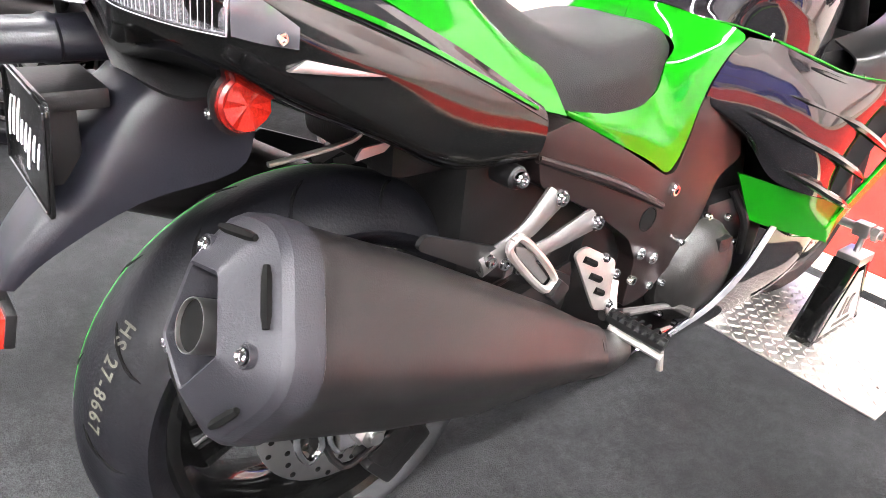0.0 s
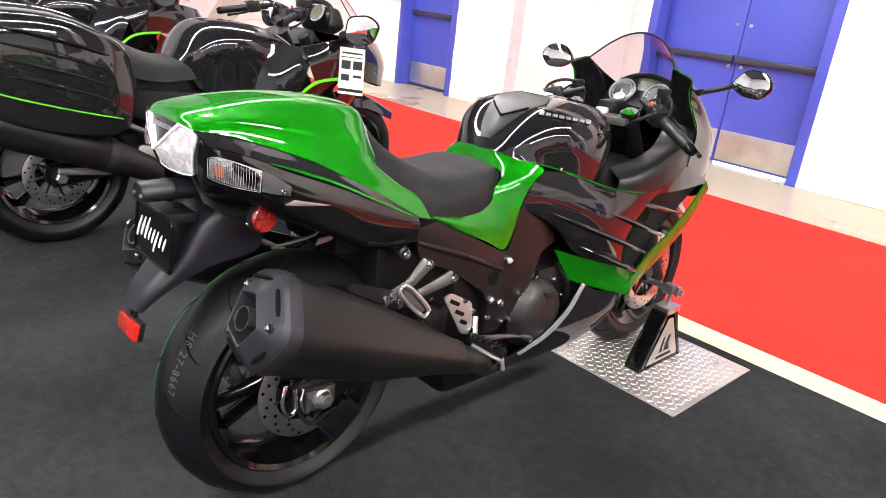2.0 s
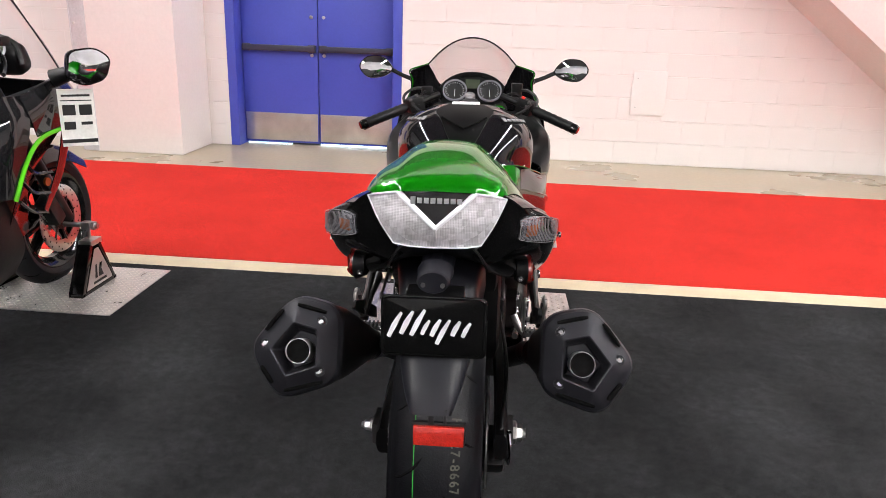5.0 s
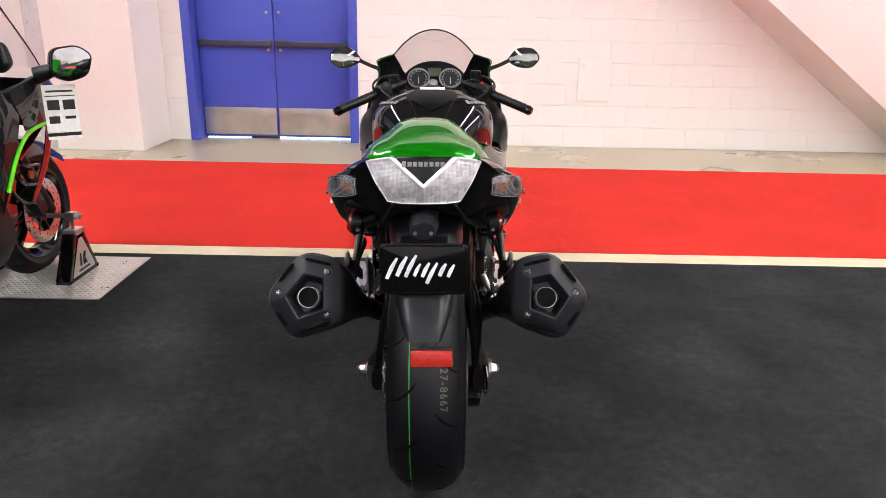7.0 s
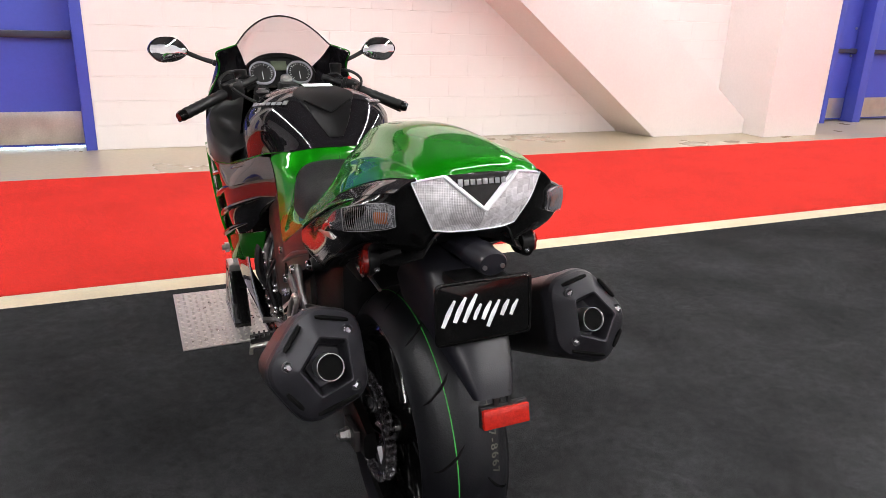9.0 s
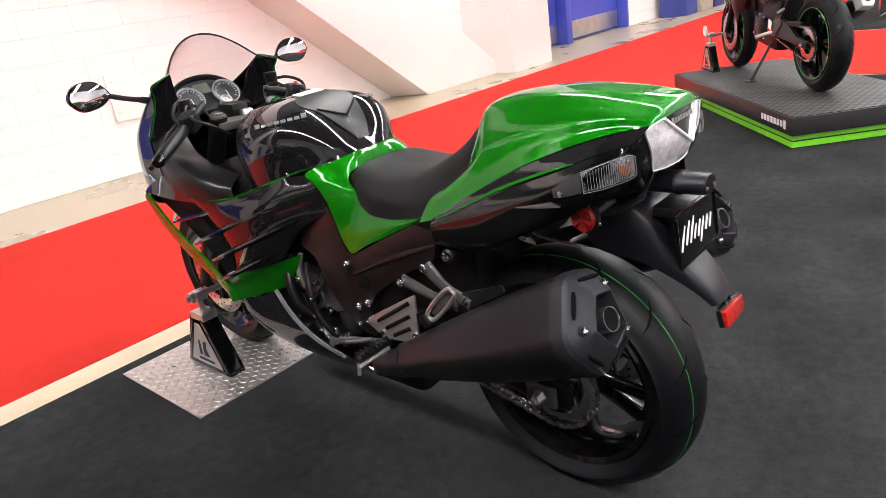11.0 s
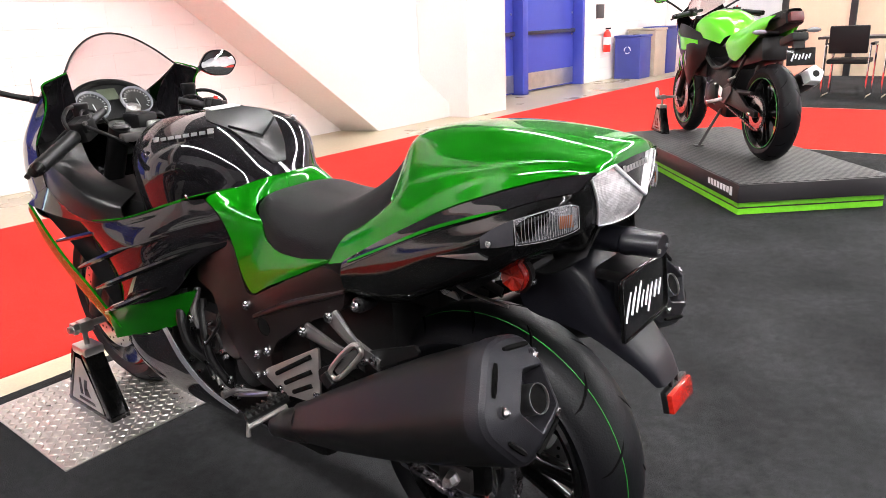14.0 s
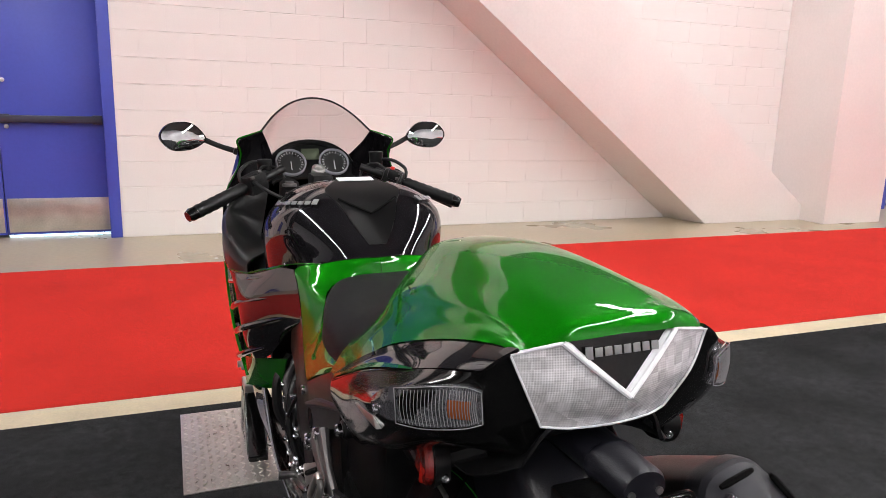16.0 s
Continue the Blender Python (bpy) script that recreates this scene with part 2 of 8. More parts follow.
def tube(bm, pts, r, seg=10, n=4, caps=True):
    """A rod along a smooth curve; r may be a list, one to each point."""
    p = spline(pts, n) if n > 1 else np.asarray(pts, float)
    rs = [r] * len(p) if not isinstance(r, (list, tuple)) else list(np.interp(np.linspace(0, 1, len(p)), np.linspace(0, 1, len(r)), r))
    rings, side = [], None
    for i in range(len(p)):
        d = Vector(p[min(i + 1, len(p) - 1)] - p[max(i - 1, 0)]).normalized()
        if side is None:
            side = d.orthogonal().normalized()
        side = (side - d * side.dot(d)).normalized()
        up = d.cross(side)
        rings.append([Vector(p[i]) + (side * math.cos(a) + up * math.sin(a)) * rs[i] for a in (2 * math.pi * k / seg for k in range(seg))])
    vs = skin(bm, rings, close_v=True)
    if caps:
        bm.faces.new(vs[0]), bm.faces.new(vs[-1])
    return bm


def lathe(bm, prof, centre=(0, 0, 0), axis="x", seg=48, close=False):
    """Revolve (along, radius) pairs about an axis."""
    cx, cy, cz = centre
    grid = []
    for k in range(seg):
        a = 2 * math.pi * k / seg
        row = []
        for h, r in prof:
            u, v = r * math.cos(a), r * math.sin(a)
            row.append({"x": (cx + h, cy + u, cz + v), "y": (cx + u, cy + h, cz + v), "z": (cx + u, cy + v, cz + h)}[axis])
        grid.append(row)
    vs = skin(bm, grid, close_u=True, close_v=close)
    if not close:
        for j in (0, -1):
            if prof[j][1] > 1e-6:
                bm.faces.new([row[j] for row in vs])
    return bm


def block(bm, centre, size, bevel=0.0, turn=(0, 0, 0), seg=2):
    """A bevelled box, turned by degrees about its centre."""
    t = bmesh.new()
    bmesh.ops.create_cube(t, size=1)
    bmesh.ops.scale(t, vec=size, verts=t.verts)
    if bevel:
        bmesh.ops.bevel(t, geom=t.edges[:], offset=bevel, segments=seg, profile=0.6, affect="EDGES")
    t.transform(pose(*centre, *turn))
    me = bpy.data.meshes.new("tmp")
    t.to_mesh(me)
    t.free()
    bm.from_mesh(me)
    bpy.data.meshes.remove(me)
    return bm


def plate(bm, outline, a, b, axis="x", bevel=0.0, seg=2):
    """A flat piece: an outline of (u, v) pulled from a to b along an axis (x: u=y, v=z; y: u=x, v=z; z: u=x, v=y)."""
    t = bmesh.new()
    place = {"x": lambda u, v, w: (w, u, v), "y": lambda u, v, w: (u, w, v), "z": lambda u, v, w: (u, v, w)}[axis]
    lo = [t.verts.new(place(u, v, a)) for u, v in outline]
    hi = [t.verts.new(place(u, v, b)) for u, v in outline]
    t.faces.new(lo), t.faces.new(hi[::-1])
    k = len(outline)
    for i in range(k):
        t.faces.new((lo[i], lo[(i + 1) % k], hi[(i + 1) % k], hi[i]))
    bmesh.ops.recalc_face_normals(t, faces=t.faces)
    if bevel:
        bmesh.ops.bevel(t, geom=t.edges[:], offset=bevel, segments=seg, profile=0.6, affect="EDGES", clamp_overlap=True)
    me = bpy.data.meshes.new("tmp")
    t.to_mesh(me)
    t.free()
    bm.from_mesh(me)
    bpy.data.meshes.remove(me)
    return bm


def rounded(pts, r, n=4):
    """An outline with its corners rounded."""
    out, k = [], len(pts)
    for i in range(k):
        p, a, b = (Vector(pts[j % k]) for j in (i, i - 1, i + 1))
        da, db = (a - p), (b - p)
        ra = min(r, da.length * 0.45, db.length * 0.45)
        s, e = p + da.normalized() * ra, p + db.normalized() * ra
        for q in range(n + 1):
            u = q / n
            out.append(tuple((1 - u) ** 2 * s + 2 * u * (1 - u) * p + u * u * e))
    return out


def bolt(bm, c, axis="x", r=0.009, h=0.006, s=1):
    """A socket-head bolt whose head points along s * axis."""
    prof = [(0, 0), (0, r), (s * h * 0.7, r), (s * h, r * 0.8), (s * h, r * 0.5), (s * h * 0.4, r * 0.45), (s * h * 0.4, 0)]
    return lathe(bm, prof, c, axis, 12)


def flip(pts, s):
    return [(s * x, y, z) for x, y, z in pts]


# ---- the hall ----
def carpet_mat(name, colour, blotch, pile=900):
    m, n, l, b = node_mat(name)
    tc = n.new("ShaderNodeTexCoord")
    big, mid, fib = (n.new("ShaderNodeTexNoise") for _ in range(3))
    for t, s, d in ((big, 2.2, 8), (mid, 26, 10), (fib, pile, 2)):
        t.inputs["Scale"].default_value, t.inputs["Detail"].default_value = s, d
        l.new(tc.outputs["Object"], t.inputs["Vector"])
    mid.inputs["Roughness"].default_value = 0.72
    a = n.new("ShaderNodeMapRange"); a.inputs["From Min"].default_value, a.inputs["From Max"].default_value = 0.3, 0.72
    a.inputs["To Min"].default_value, a.inputs["To Max"].default_value = 1 - blotch, 1 + blotch
    l.new(big.outputs["Fac"], a.inputs["Value"])
    c = n.new("ShaderNodeMapRange"); c.inputs["From Min"].default_value, c.inputs["From Max"].default_value = 0.3, 0.7
    c.inputs["To Min"].default_value, c.inputs["To Max"].default_value = 1 - blotch * 0.85, 1 + blotch * 0.85
    l.new(mid.outputs["Fac"], c.inputs["Value"])
    f = n.new("ShaderNodeMapRange"); f.inputs["From Min"].default_value, f.inputs["From Max"].default_value = 0.3, 0.7
    f.inputs["To Min"].default_value, f.inputs["To Max"].default_value = 0.3, 1.7
    l.new(fib.outputs["Fac"], f.inputs["Value"])
    m1, m2 = n.new("ShaderNodeMath"), n.new("ShaderNodeMath")
    m1.operation = m2.operation = "MULTIPLY"
    l.new(a.outputs[0], m1.inputs[0]); l.new(c.outputs[0], m1.inputs[1])
    l.new(m1.outputs[0], m2.inputs[0]); l.new(f.outputs[0], m2.inputs[1])
    tone = n.new("ShaderNodeVectorMath"); tone.operation = "SCALE"; tone.inputs[0].default_value = colour
    l.new(m2.outputs[0], tone.inputs["Scale"]); l.new(tone.outputs[0], b.inputs["Base Color"])
    b.inputs["Roughness"].default_value = 0.95
    b.inputs["Specular IOR Level"].default_value = 0.08
    bp = n.new("ShaderNodeBump"); bp.inputs["Strength"].default_value, bp.inputs["Distance"].default_value = 0.6, 0.003
    l.new(fib.outputs["Fac"], bp.inputs["Height"]); l.new(bp.outputs[0], b.inputs["Normal"])
    return m


CARPET_DARK = carpet_mat("charcoal_carpet", (0.0187, 0.019, 0.0202), 0.46, 420)
CARPET_RED = carpet_mat("red_carpet", (0.52, 0.027, 0.020), 0.09)
CONCRETE = surface("polished_concrete", (0.37, 0.305, 0.215), 0.3, vary=0.18, scale=1.3, fine=30, bump=0.05, rough_vary=0.12)
WALLPAINT = surface("white_block_paint", (0.78, 0.73, 0.71), 0.6, vary=0.03, scale=1.5, fine=90, bump=0.35)
MORTAR = surface("painted_mortar", (0.80, 0.75, 0.73), 0.8, vary=0.06, scale=3, fine=90, bump=0.2)
PILLARPAINT = surface("white_pillar_paint", (0.78, 0.72, 0.70), 0.6, vary=0.05, scale=1.2, fine=40, bump=0.25)
BLUE = surface("blue_door_paint", (0.055, 0.075, 0.42), 0.38, vary=0.08, scale=2, fine=50, bump=0.05)
KICK = surface("steel_kick_plate", (0.6, 0.57, 0.53), 0.32, metal=0.9, vary=0.2, scale=6, fine=80, bump=0.05)
DARKBAR = surface("dark_bar", (0.03, 0.03, 0.05), 0.35)
GUARD = surface("galvanised_guard", (0.6, 0.58, 0.6), 0.5, metal=0.25, vary=0.15, scale=5, bump=0.05)
CEIL = surface("dark_ceiling", (0.035, 0.035, 0.037), 0.8)
BEIGE = surface("beige_panel", (0.62, 0.5, 0.36), 0.6, vary=0.06)
HALLWALL = surface("hall_far_wall", (0.6, 0.59, 0.62), 0.7, vary=0.2, scale=0.4)


def setting(name, bm, material, label, category, **k):
    return tagged(part(name, bm, material, None, label, **k), label, category, kind="structure")


X0, X1, Y0, WALL_Y = -14.0, 19.0, -15.0, 5.3
setting("floor", block(bmesh.new(), ((X0 + X1) / 2, (Y0 + 6.2) / 2, -0.1), (X1 - X0 + 1, 6.2 - Y0 + 1, 0.2)), CONCRETE,
        "bare polished beige concrete floor of the hall", "floor")
carpets = [("carpet_dark", [(-12.5, Y0 + 1), (5.36, Y0 + 1), (5.36, 1.77), (-12.5, 1.77)], CARPET_DARK, "charcoal black carpet under the motorcycles"),
           ("carpet_red", [(-13.5, 1.92), (5.40, 1.92), (5.40, Y0 + 1), (8.15, Y0 + 1), (8.15, 1.92), (15.2, 1.92), (15.2, 4.2), (-13.5, 4.2)], CARPET_RED, "bright red aisle carpet with a cross aisle"),
           ("carpet_booth", [(8.2, Y0 + 1), (15.2, Y0 + 1), (15.2, 1.9), (8.2, 1.9)], CARPET_DARK, "charcoal carpet of the neighbouring booth")]
EDGEBAND = surface("cream_floor_band", (0.58, 0.49, 0.34), 0.5, vary=0.16, scale=6, fine=120, bump=0.2)
setting("floor_band", plate(bmesh.new(), [(-13.5, 1.772), (5.36, 1.772), (5.36, 1.918), (-13.5, 1.918)], -0.001, 0.002, "z"), EDGEBAND, "worn cream floor band between the two carpets", "floor", smooth=False)
for name, line, mat, label in carpets:
    setting(name, plate(bmesh.new(), line, -0.001, 0.004, "z"), mat, label, "carpet", smooth=False)

# openings in the long wall: door A, door B, door E
DOORS = [("door_1", -6.15, -5.08, 2), ("door_2", -2.47, -0.80, 2), ("door_3", 7.88, 10.52, 2)]
DOOR_TOP = 2.12
bm = bmesh.new()
edges = [X0] + [v for d in DOORS for v in (d[1], d[2])] + [X1]
for a, b in zip(edges[::2], edges[1::2]):
    block(bm, ((a + b) / 2, WALL_Y + 0.155, CEILING_Z / 2), (b - a, 0.3, CEILING_Z))
for _, a, b, _ in DOORS:
    block(bm, ((a + b) / 2, WALL_Y + 0.155, (CEILING_Z + DOOR_TOP) / 2), (b - a, 0.3, CEILING_Z - DOOR_TOP))
wall_north = setting("wall_north", bm, MORTAR, "white painted concrete block wall", "wall", smooth=False)
for name, c, s in (("wall_west", (X0 - 0.15, (Y0 + 6) / 2, CEILING_Z / 2), (0.3, 6.6 - Y0, CEILING_Z)), ("wall_east", (X1 + 0.15, (Y0 + 6) / 2, CEILING_Z / 2), (0.3, 6.6 - Y0, CEILING_Z)),
                   ("wall_south", ((X0 + X1) / 2, Y0 - 0.15, CEILING_Z / 2), (X1 - X0, 0.3, CEILING_Z))):
    setting(name, block(bmesh.new(), c, s), HALLWALL, "plain painted wall of the hall", "wall")
setting("ceiling", block(bmesh.new(), ((X0 + X1) / 2, (Y0 + 6) / 2, CEILING_Z + 0.1), (X1 - X0 + 1, 7 - Y0, 0.2)), CEIL, "dark painted ceiling of the exhibition hall", "ceiling")


# emissive strip that stands for daylight coming through the gap below the leaf
DAYGAP = glowing("daylight_under_door", (0.55, 0.85, 1.0), 3.0)


def door(name, a, b, leaves):
    """A blue double steel door in its frame, with panic bars and kick plates."""
    w, fr = b - a, 0.085
    root = tagged(new(name), "blue painted steel double door, closed, with panic bars", "door", kind="structure")
    root.matrix_basis = pose((a + b) / 2, WALL_Y + 0.1, 0)
    for s in (-1, 1):
        part("door_frame", block(bmesh.new(), (s * (w / 2 - fr / 2), 0.02, DOOR_TOP / 2), (fr, 0.26, DOOR_TOP), 0.004), BLUE, root)
    part("door_frame", block(bmesh.new(), (0, 0.02, DOOR_TOP - fr / 2), (w - 2 * fr, 0.26, fr), 0.004), BLUE, root)
    wide = w > 2
    if wide:
        part("mullion", block(bmesh.new(), (-w / 2 + 0.62 + fr, -0.0, DOOR_TOP / 2 - fr / 2), (0.15, 0.22, DOOR_TOP - fr), 0.004), BLUE, root)
    spans = [(-w / 2 + fr, -w / 2 + fr + 0.54), (-w / 2 + fr + 0.70, w / 2 - fr)] if wide else [(-w / 2 + fr, 0), (0, w / 2 - fr)] if w > 1.3 else [(-w / 2 + fr, w / 2 - fr)]
    for u, v in spans:
        g = 0.004
        c, ww = (u + v) / 2, v - u - 2 * g
        leaf = part("door_leaf", block(bmesh.new(), (c, 0.09, 0.02 + (DOOR_TOP - fr - 0.03) / 2), (ww, 0.045, DOOR_TOP - fr - 0.03), 0.003), BLUE, root)
        bar = bmesh.new()
        block(bar, (c, 0.03, 0.93), (ww - 0.03, 0.035, 0.055), 0.008)
        for k in (-1, 1):
            block(bar, (c + k * (ww / 2 - 0.05), 0.045, 0.93), (0.07, 0.05, 0.07), 0.008)
        part("panic_bar", bar, DARKBAR, leaf, "dark panic bar")
        part("kick_plate", block(bmesh.new(), (c, 0.0645, 0.175), (ww - 0.02, 0.004, 0.27), 0.001), KICK, leaf, "brushed steel kick plate")
        if name == "door_2":
            low, a0 = (0.022, c - ww / 2 + 0.005) if c > 0 else (0.009, c - ww / 2 + 0.02)
            a1 = c + ww / 2 - 0.01 if c > 0 else c + ww * 0.12
            part("daylight_gap", block(bmesh.new(), ((a0 + a1) / 2, 0.083, 0.001 + low / 2), (a1 - a0, 0.028, low)), DAYGAP, root, "cold daylight showing under the door")
        lk = bmesh.new()
        for z in (1.22, 0.87):
            lathe(lk, [(0, 0), (0, 0.016), (-0.012, 0.016), (-0.014, 0.008), (-0.014, 0)], (u + 0.06 if u >= 0 else v - 0.06, 0.067, z), "y", 14)
        part("lock", lk, STEEL, leaf, "round steel lock")
        part("door_closer", block(bmesh.new(), (c, 0.045, DOOR_TOP - fr - 0.08), (0.28, 0.05, 0.06), 0.006), STEEL, leaf, "steel door closer")
    return root


for d in DOORS:
    door(*d)


def pillar(name, a, b, y, label):
    bm = block(bmesh.new(), ((a + b) / 2, (y + WALL_Y) / 2 - 0.002, CEILING_Z / 2), (b - a, WALL_Y - y - 0.004, CEILING_Z), 0.012)
    return setting(name, bm, PILLARPAINT, label, "pillar")


pillar("pillar_1", -3.58, -2.67, 4.64, "square white painted concrete pillar")
pillar("pillar_2", 6.02, 6.86, 4.52, "square white painted concrete pillar")
pillar("pillar_3", 14.2, 15.0, 4.6, "square white painted concrete pillar")
# unseen dark facing added on the upper wall to keep reflections dark
UPPER = surface("dark_upper_facing", (0.05, 0.05, 0.055), 0.85, vary=0.15, scale=1.5, bump=0.3)
setting("wall_north_upper", block(bmesh.new(), ((X0 + X1) / 2, WALL_Y - 0.022, (2.75 + CEILING_Z) / 2), (X1 - X0 - 0.02, 0.03, CEILING_Z - 2.77), 0.002), UPPER, "unseen dark facing on the upper hall wall, added to darken reflections", "wall")

# steel corner guard on the pillar, with rivets
guard = tagged(new("trim_corner_guard"), "riveted grey steel corner guard up the pillar edge", "corner guard", kind="structure")
guard.matrix_basis = pose(-3.58, 4.64, 0)
part("front_leaf", block(bmesh.new(), (0.065, -0.003, 2.0), (0.14, 0.006, 3.98), 0.001), GUARD, guard)
part("side_leaf", block(bmesh.new(), (-0.003, 0.06, 2.0), (0.006, 0.14, 3.98), 0.001), GUARD, guard)
for k in range(9):
    part("rivet", lathe(bmesh.new(), [(-0.0062, 0), (-0.0062, 0.011), (-0.012, 0.006), (-0.012, 0)], (0.03, 0, 0.2 + 0.45 * k), "y", 10), STEEL, guard, "domed rivet")
# raking beams that lean against the wall
for name, foot, lean in (("raking_beam_1", 4.715, -1), ("raking_beam_2", -11.3, 1)):
    sl, skew = 0.755, 0.14
    k = (CEILING_Z - 0.01) / sl
    bm = bmesh.new()
    rim = []
    for y, cut in ((4.83, 0.0), (WALL_Y - 0.003, skew * lean)):
        rim.append([bm.verts.new((x, y, z)) for x, z in ((foot + cut, 0.001), (foot - lean * 1.53, 0.001), (foot + lean * (k - 1.53), CEILING_Z - 0.01), (foot + cut + lean * k, CEILING_Z - 0.01))])
    bm.faces.new(rim[0]), bm.faces.new(rim[1][::-1])
    for q in range(4):
        bm.faces.new((rim[0][q], rim[1][q], rim[1][(q + 1) % 4], rim[0][(q + 1) % 4]))
    bmesh.ops.recalc_face_normals(bm, faces=bm.faces)
    bmesh.ops.bevel(bm, geom=bm.edges[:], offset=0.006, segments=2, profile=0.6, affect="EDGES")
    setting(name, bm, PILLARPAINT, "sloping white concrete beam against the wall", "beam")

# access panel in the block wall
panel = tagged(new("access_panel"), "small white painted steel access panel in the wall", "panel", kind="structure")
panel.matrix_basis = pose(1.49, WALL_Y - 0.012, 0.66)
part("door", block(bmesh.new(), (0, 0, 0), (0.31, 0.012, 0.4), 0.003), WALLPAINT, panel)
sc = bmesh.new()
for z in (-0.13, 0.13):
    lathe(sc, [(0, 0), (0, 0.007), (-0.004, 0.006), (-0.004, 0)], (-0.11, -0.006, z), "y", 10)
part("screw", sc, STEEL, panel, "steel screw")

# ---- ceiling lights: rows of long fluorescent fixtures ----
GLOW = glowing("fluorescent_diffuser", (1.0, 0.98, 0.97), LAMP_GLOW)
HOUSING = surface("white_lamp_housing", (0.7, 0.7, 0.7), 0.4)


def ceiling_light(m):
    root = empty("ceiling_light", m, "long white fluorescent ceiling fixture, switched on", "light", "rows of ceiling fixtures")
    part("housing", block(bmesh.new(), (0, 0, 0.06), (0.42, 2.45, 0.1), 0.01), HOUSING, root)
    for x in (-0.12, 0.12):
        part("tube_lamp", tube(bmesh.new(), [(x, -1.17, -0.02), (x, 1.17, -0.02)], 0.036, 10, 1), GLOW, root, "glowing fluorescent tube")
    for y in (-1.0, 1.0):
        part("hanger", tube(bmesh.new(), [(0, y, 0.1), (0, y, CEILING_Z - 6.2 + 0.02)], 0.006, 6, 1), STEEL, root)
    return root


first = ceiling_light(pose(-4.2, -12.4, 6.2))
# the row at x=11.5 is unseen, added to brighten the podium side
for x in (-4.2, 4.2, 11.5):
    for j in range(7):
        if (x, j) != (-4.2, 0):
            copy_thing(first, pose(x, -12.4 + 2.6 * j, 6.2))


# ---- motorcycle pieces shared by all the machines ----
def wheel(parent, y, r, w, rim_r, name="wheel", rim_mat=None, spokes=10, stripe=None, spoke_w=0.016, hub=0.045):
    """A wheel on the axle at (0, y, r): tyre with tread grooves, cast rim with spokes and hub."""
    root = new(name)
    root.parent = parent
    root.location = (0, y, r)
    h = w / 2
    prof = [(0.74 * h, rim_r + 0.004), (0.93 * h, rim_r + 0.024), (h, rim_r + 0.036), (0.96 * h, r - 0.05), (0.74 * h, r - 0.024), (0.38 * h, r - 0.006), (0, r)]
    line = spline([(-a, b) for a, b in prof] + [(a, b) for a, b in prof[-2::-1]], 3)
    inner = [(0.7 * h, rim_r - 0.002), (-0.7 * h, rim_r - 0.002)]
    part("tyre", lathe(bmesh.new(), [tuple(p) for p in line] + inner, seg=72, close=True), RUBBER, root, "black rubber tyre with sweeping tread grooves")
    for s in (-1, 1):
        pts = []
        for q in range(6):
            u = q / 5
            xx = s * h * (0.10 + 0.78 * u)
            rr = np.interp(abs(xx), [0, 0.38 * h, 0.74 * h, 0.96 * h], [r, r - 0.006, r - 0.024, r - 0.05]) - 0.0008
            a = 0.34 * u * (1.15 - 0.5 * u)
            pts.append((xx, rr * math.cos(a), rr * math.sin(a)))
        # dark ribs in place of cut grooves; the groove shade is their colour
        first_cut = part("tread_groove_shade", tube(bmesh.new(), pts, [0.0008, 0.0032, 0.0034, 0.003, 0.0006], 6, 2), GROOVE, root)
        for k in range(14):
            cut_ob = first_cut if k == 0 else new("tread_groove_shade", first_cut.data)
            cut_ob.parent = root
            cut_ob.rotation_euler = (2 * math.pi * (k + (0.5 if s > 0 else 0)) / 14, 0, 0)
    if stripe is not None:
        b = bmesh.new()
        rr = np.interp(abs(stripe), [0, 0.38 * h, 0.74 * h], [r, r - 0.006, r - 0.024])
        lathe(b, [(stripe - 0.001, rr - 0.002), (stripe - 0.001, rr + 0.0006), (stripe + 0.001, rr + 0.0006), (stripe + 0.001, rr - 0.002)], seg=72, close=True)
        part("tread_stripe", b, COPPER, root, "thin green stripe painted round the tread")
    rim_mat = rim_mat or GLOSSY
    e = 0.78 * h
    rim = [(-e, rim_r + 0.012), (-e - 0.006, rim_r + 0.004), (-e, rim_r - 0.008), (-0.5 * h, rim_r - 0.02), (-0.25 * h, rim_r - 0.034), (0.25 * h, rim_r - 0.034), (0.5 * h, rim_r - 0.02),
           (e, rim_r - 0.008), (e + 0.006, rim_r + 0.004), (e, rim_r + 0.012), (0.4 * h, rim_r - 0.004), (-0.4 * h, rim_r - 0.004)]
    part("rim", lathe(bmesh.new(), rim, seg=72, close=True), rim_mat, root, "gloss black cast rim")
    for k in range(spokes):
        a = 2 * math.pi * (k + (0.22 if k % 2 else -0.22)) / spokes
        sp = bmesh.new()
        rows = []
        for u in np.linspace(0, 1, 5):
            rad = hub * 0.7 + (rim_r - 0.03 - hub * 0.7) * u
            hw, hx = spoke_w * (0.9 - 0.35 * math.sin(math.pi * u)), 0.028 - 0.008 * u
            ring = [(hx, -hw * 0.5), (hx * 0.4, -hw), (-hx * 0.4, -hw), (-hx, -hw * 0.5), (-hx, hw * 0.5), (-hx * 0.4, hw), (hx * 0.4, hw), (hx, hw * 0.5)]
            rows.append([(x, rad * math.cos(a) - t * math.sin(a), rad * math.sin(a) + t * math.cos(a)) for x, t in ring])
        vs = skin(sp, rows, close_v=True)
        part("spoke", sp, rim_mat, root)
    part("hub", lathe(bmesh.new(), [(-0.07, 0.02), (-0.068, hub * 0.8), (-0.04, hub), (0.04, hub), (0.068, hub * 0.8), (0.07, 0.02)], seg=32), rim_mat, root)
    return root


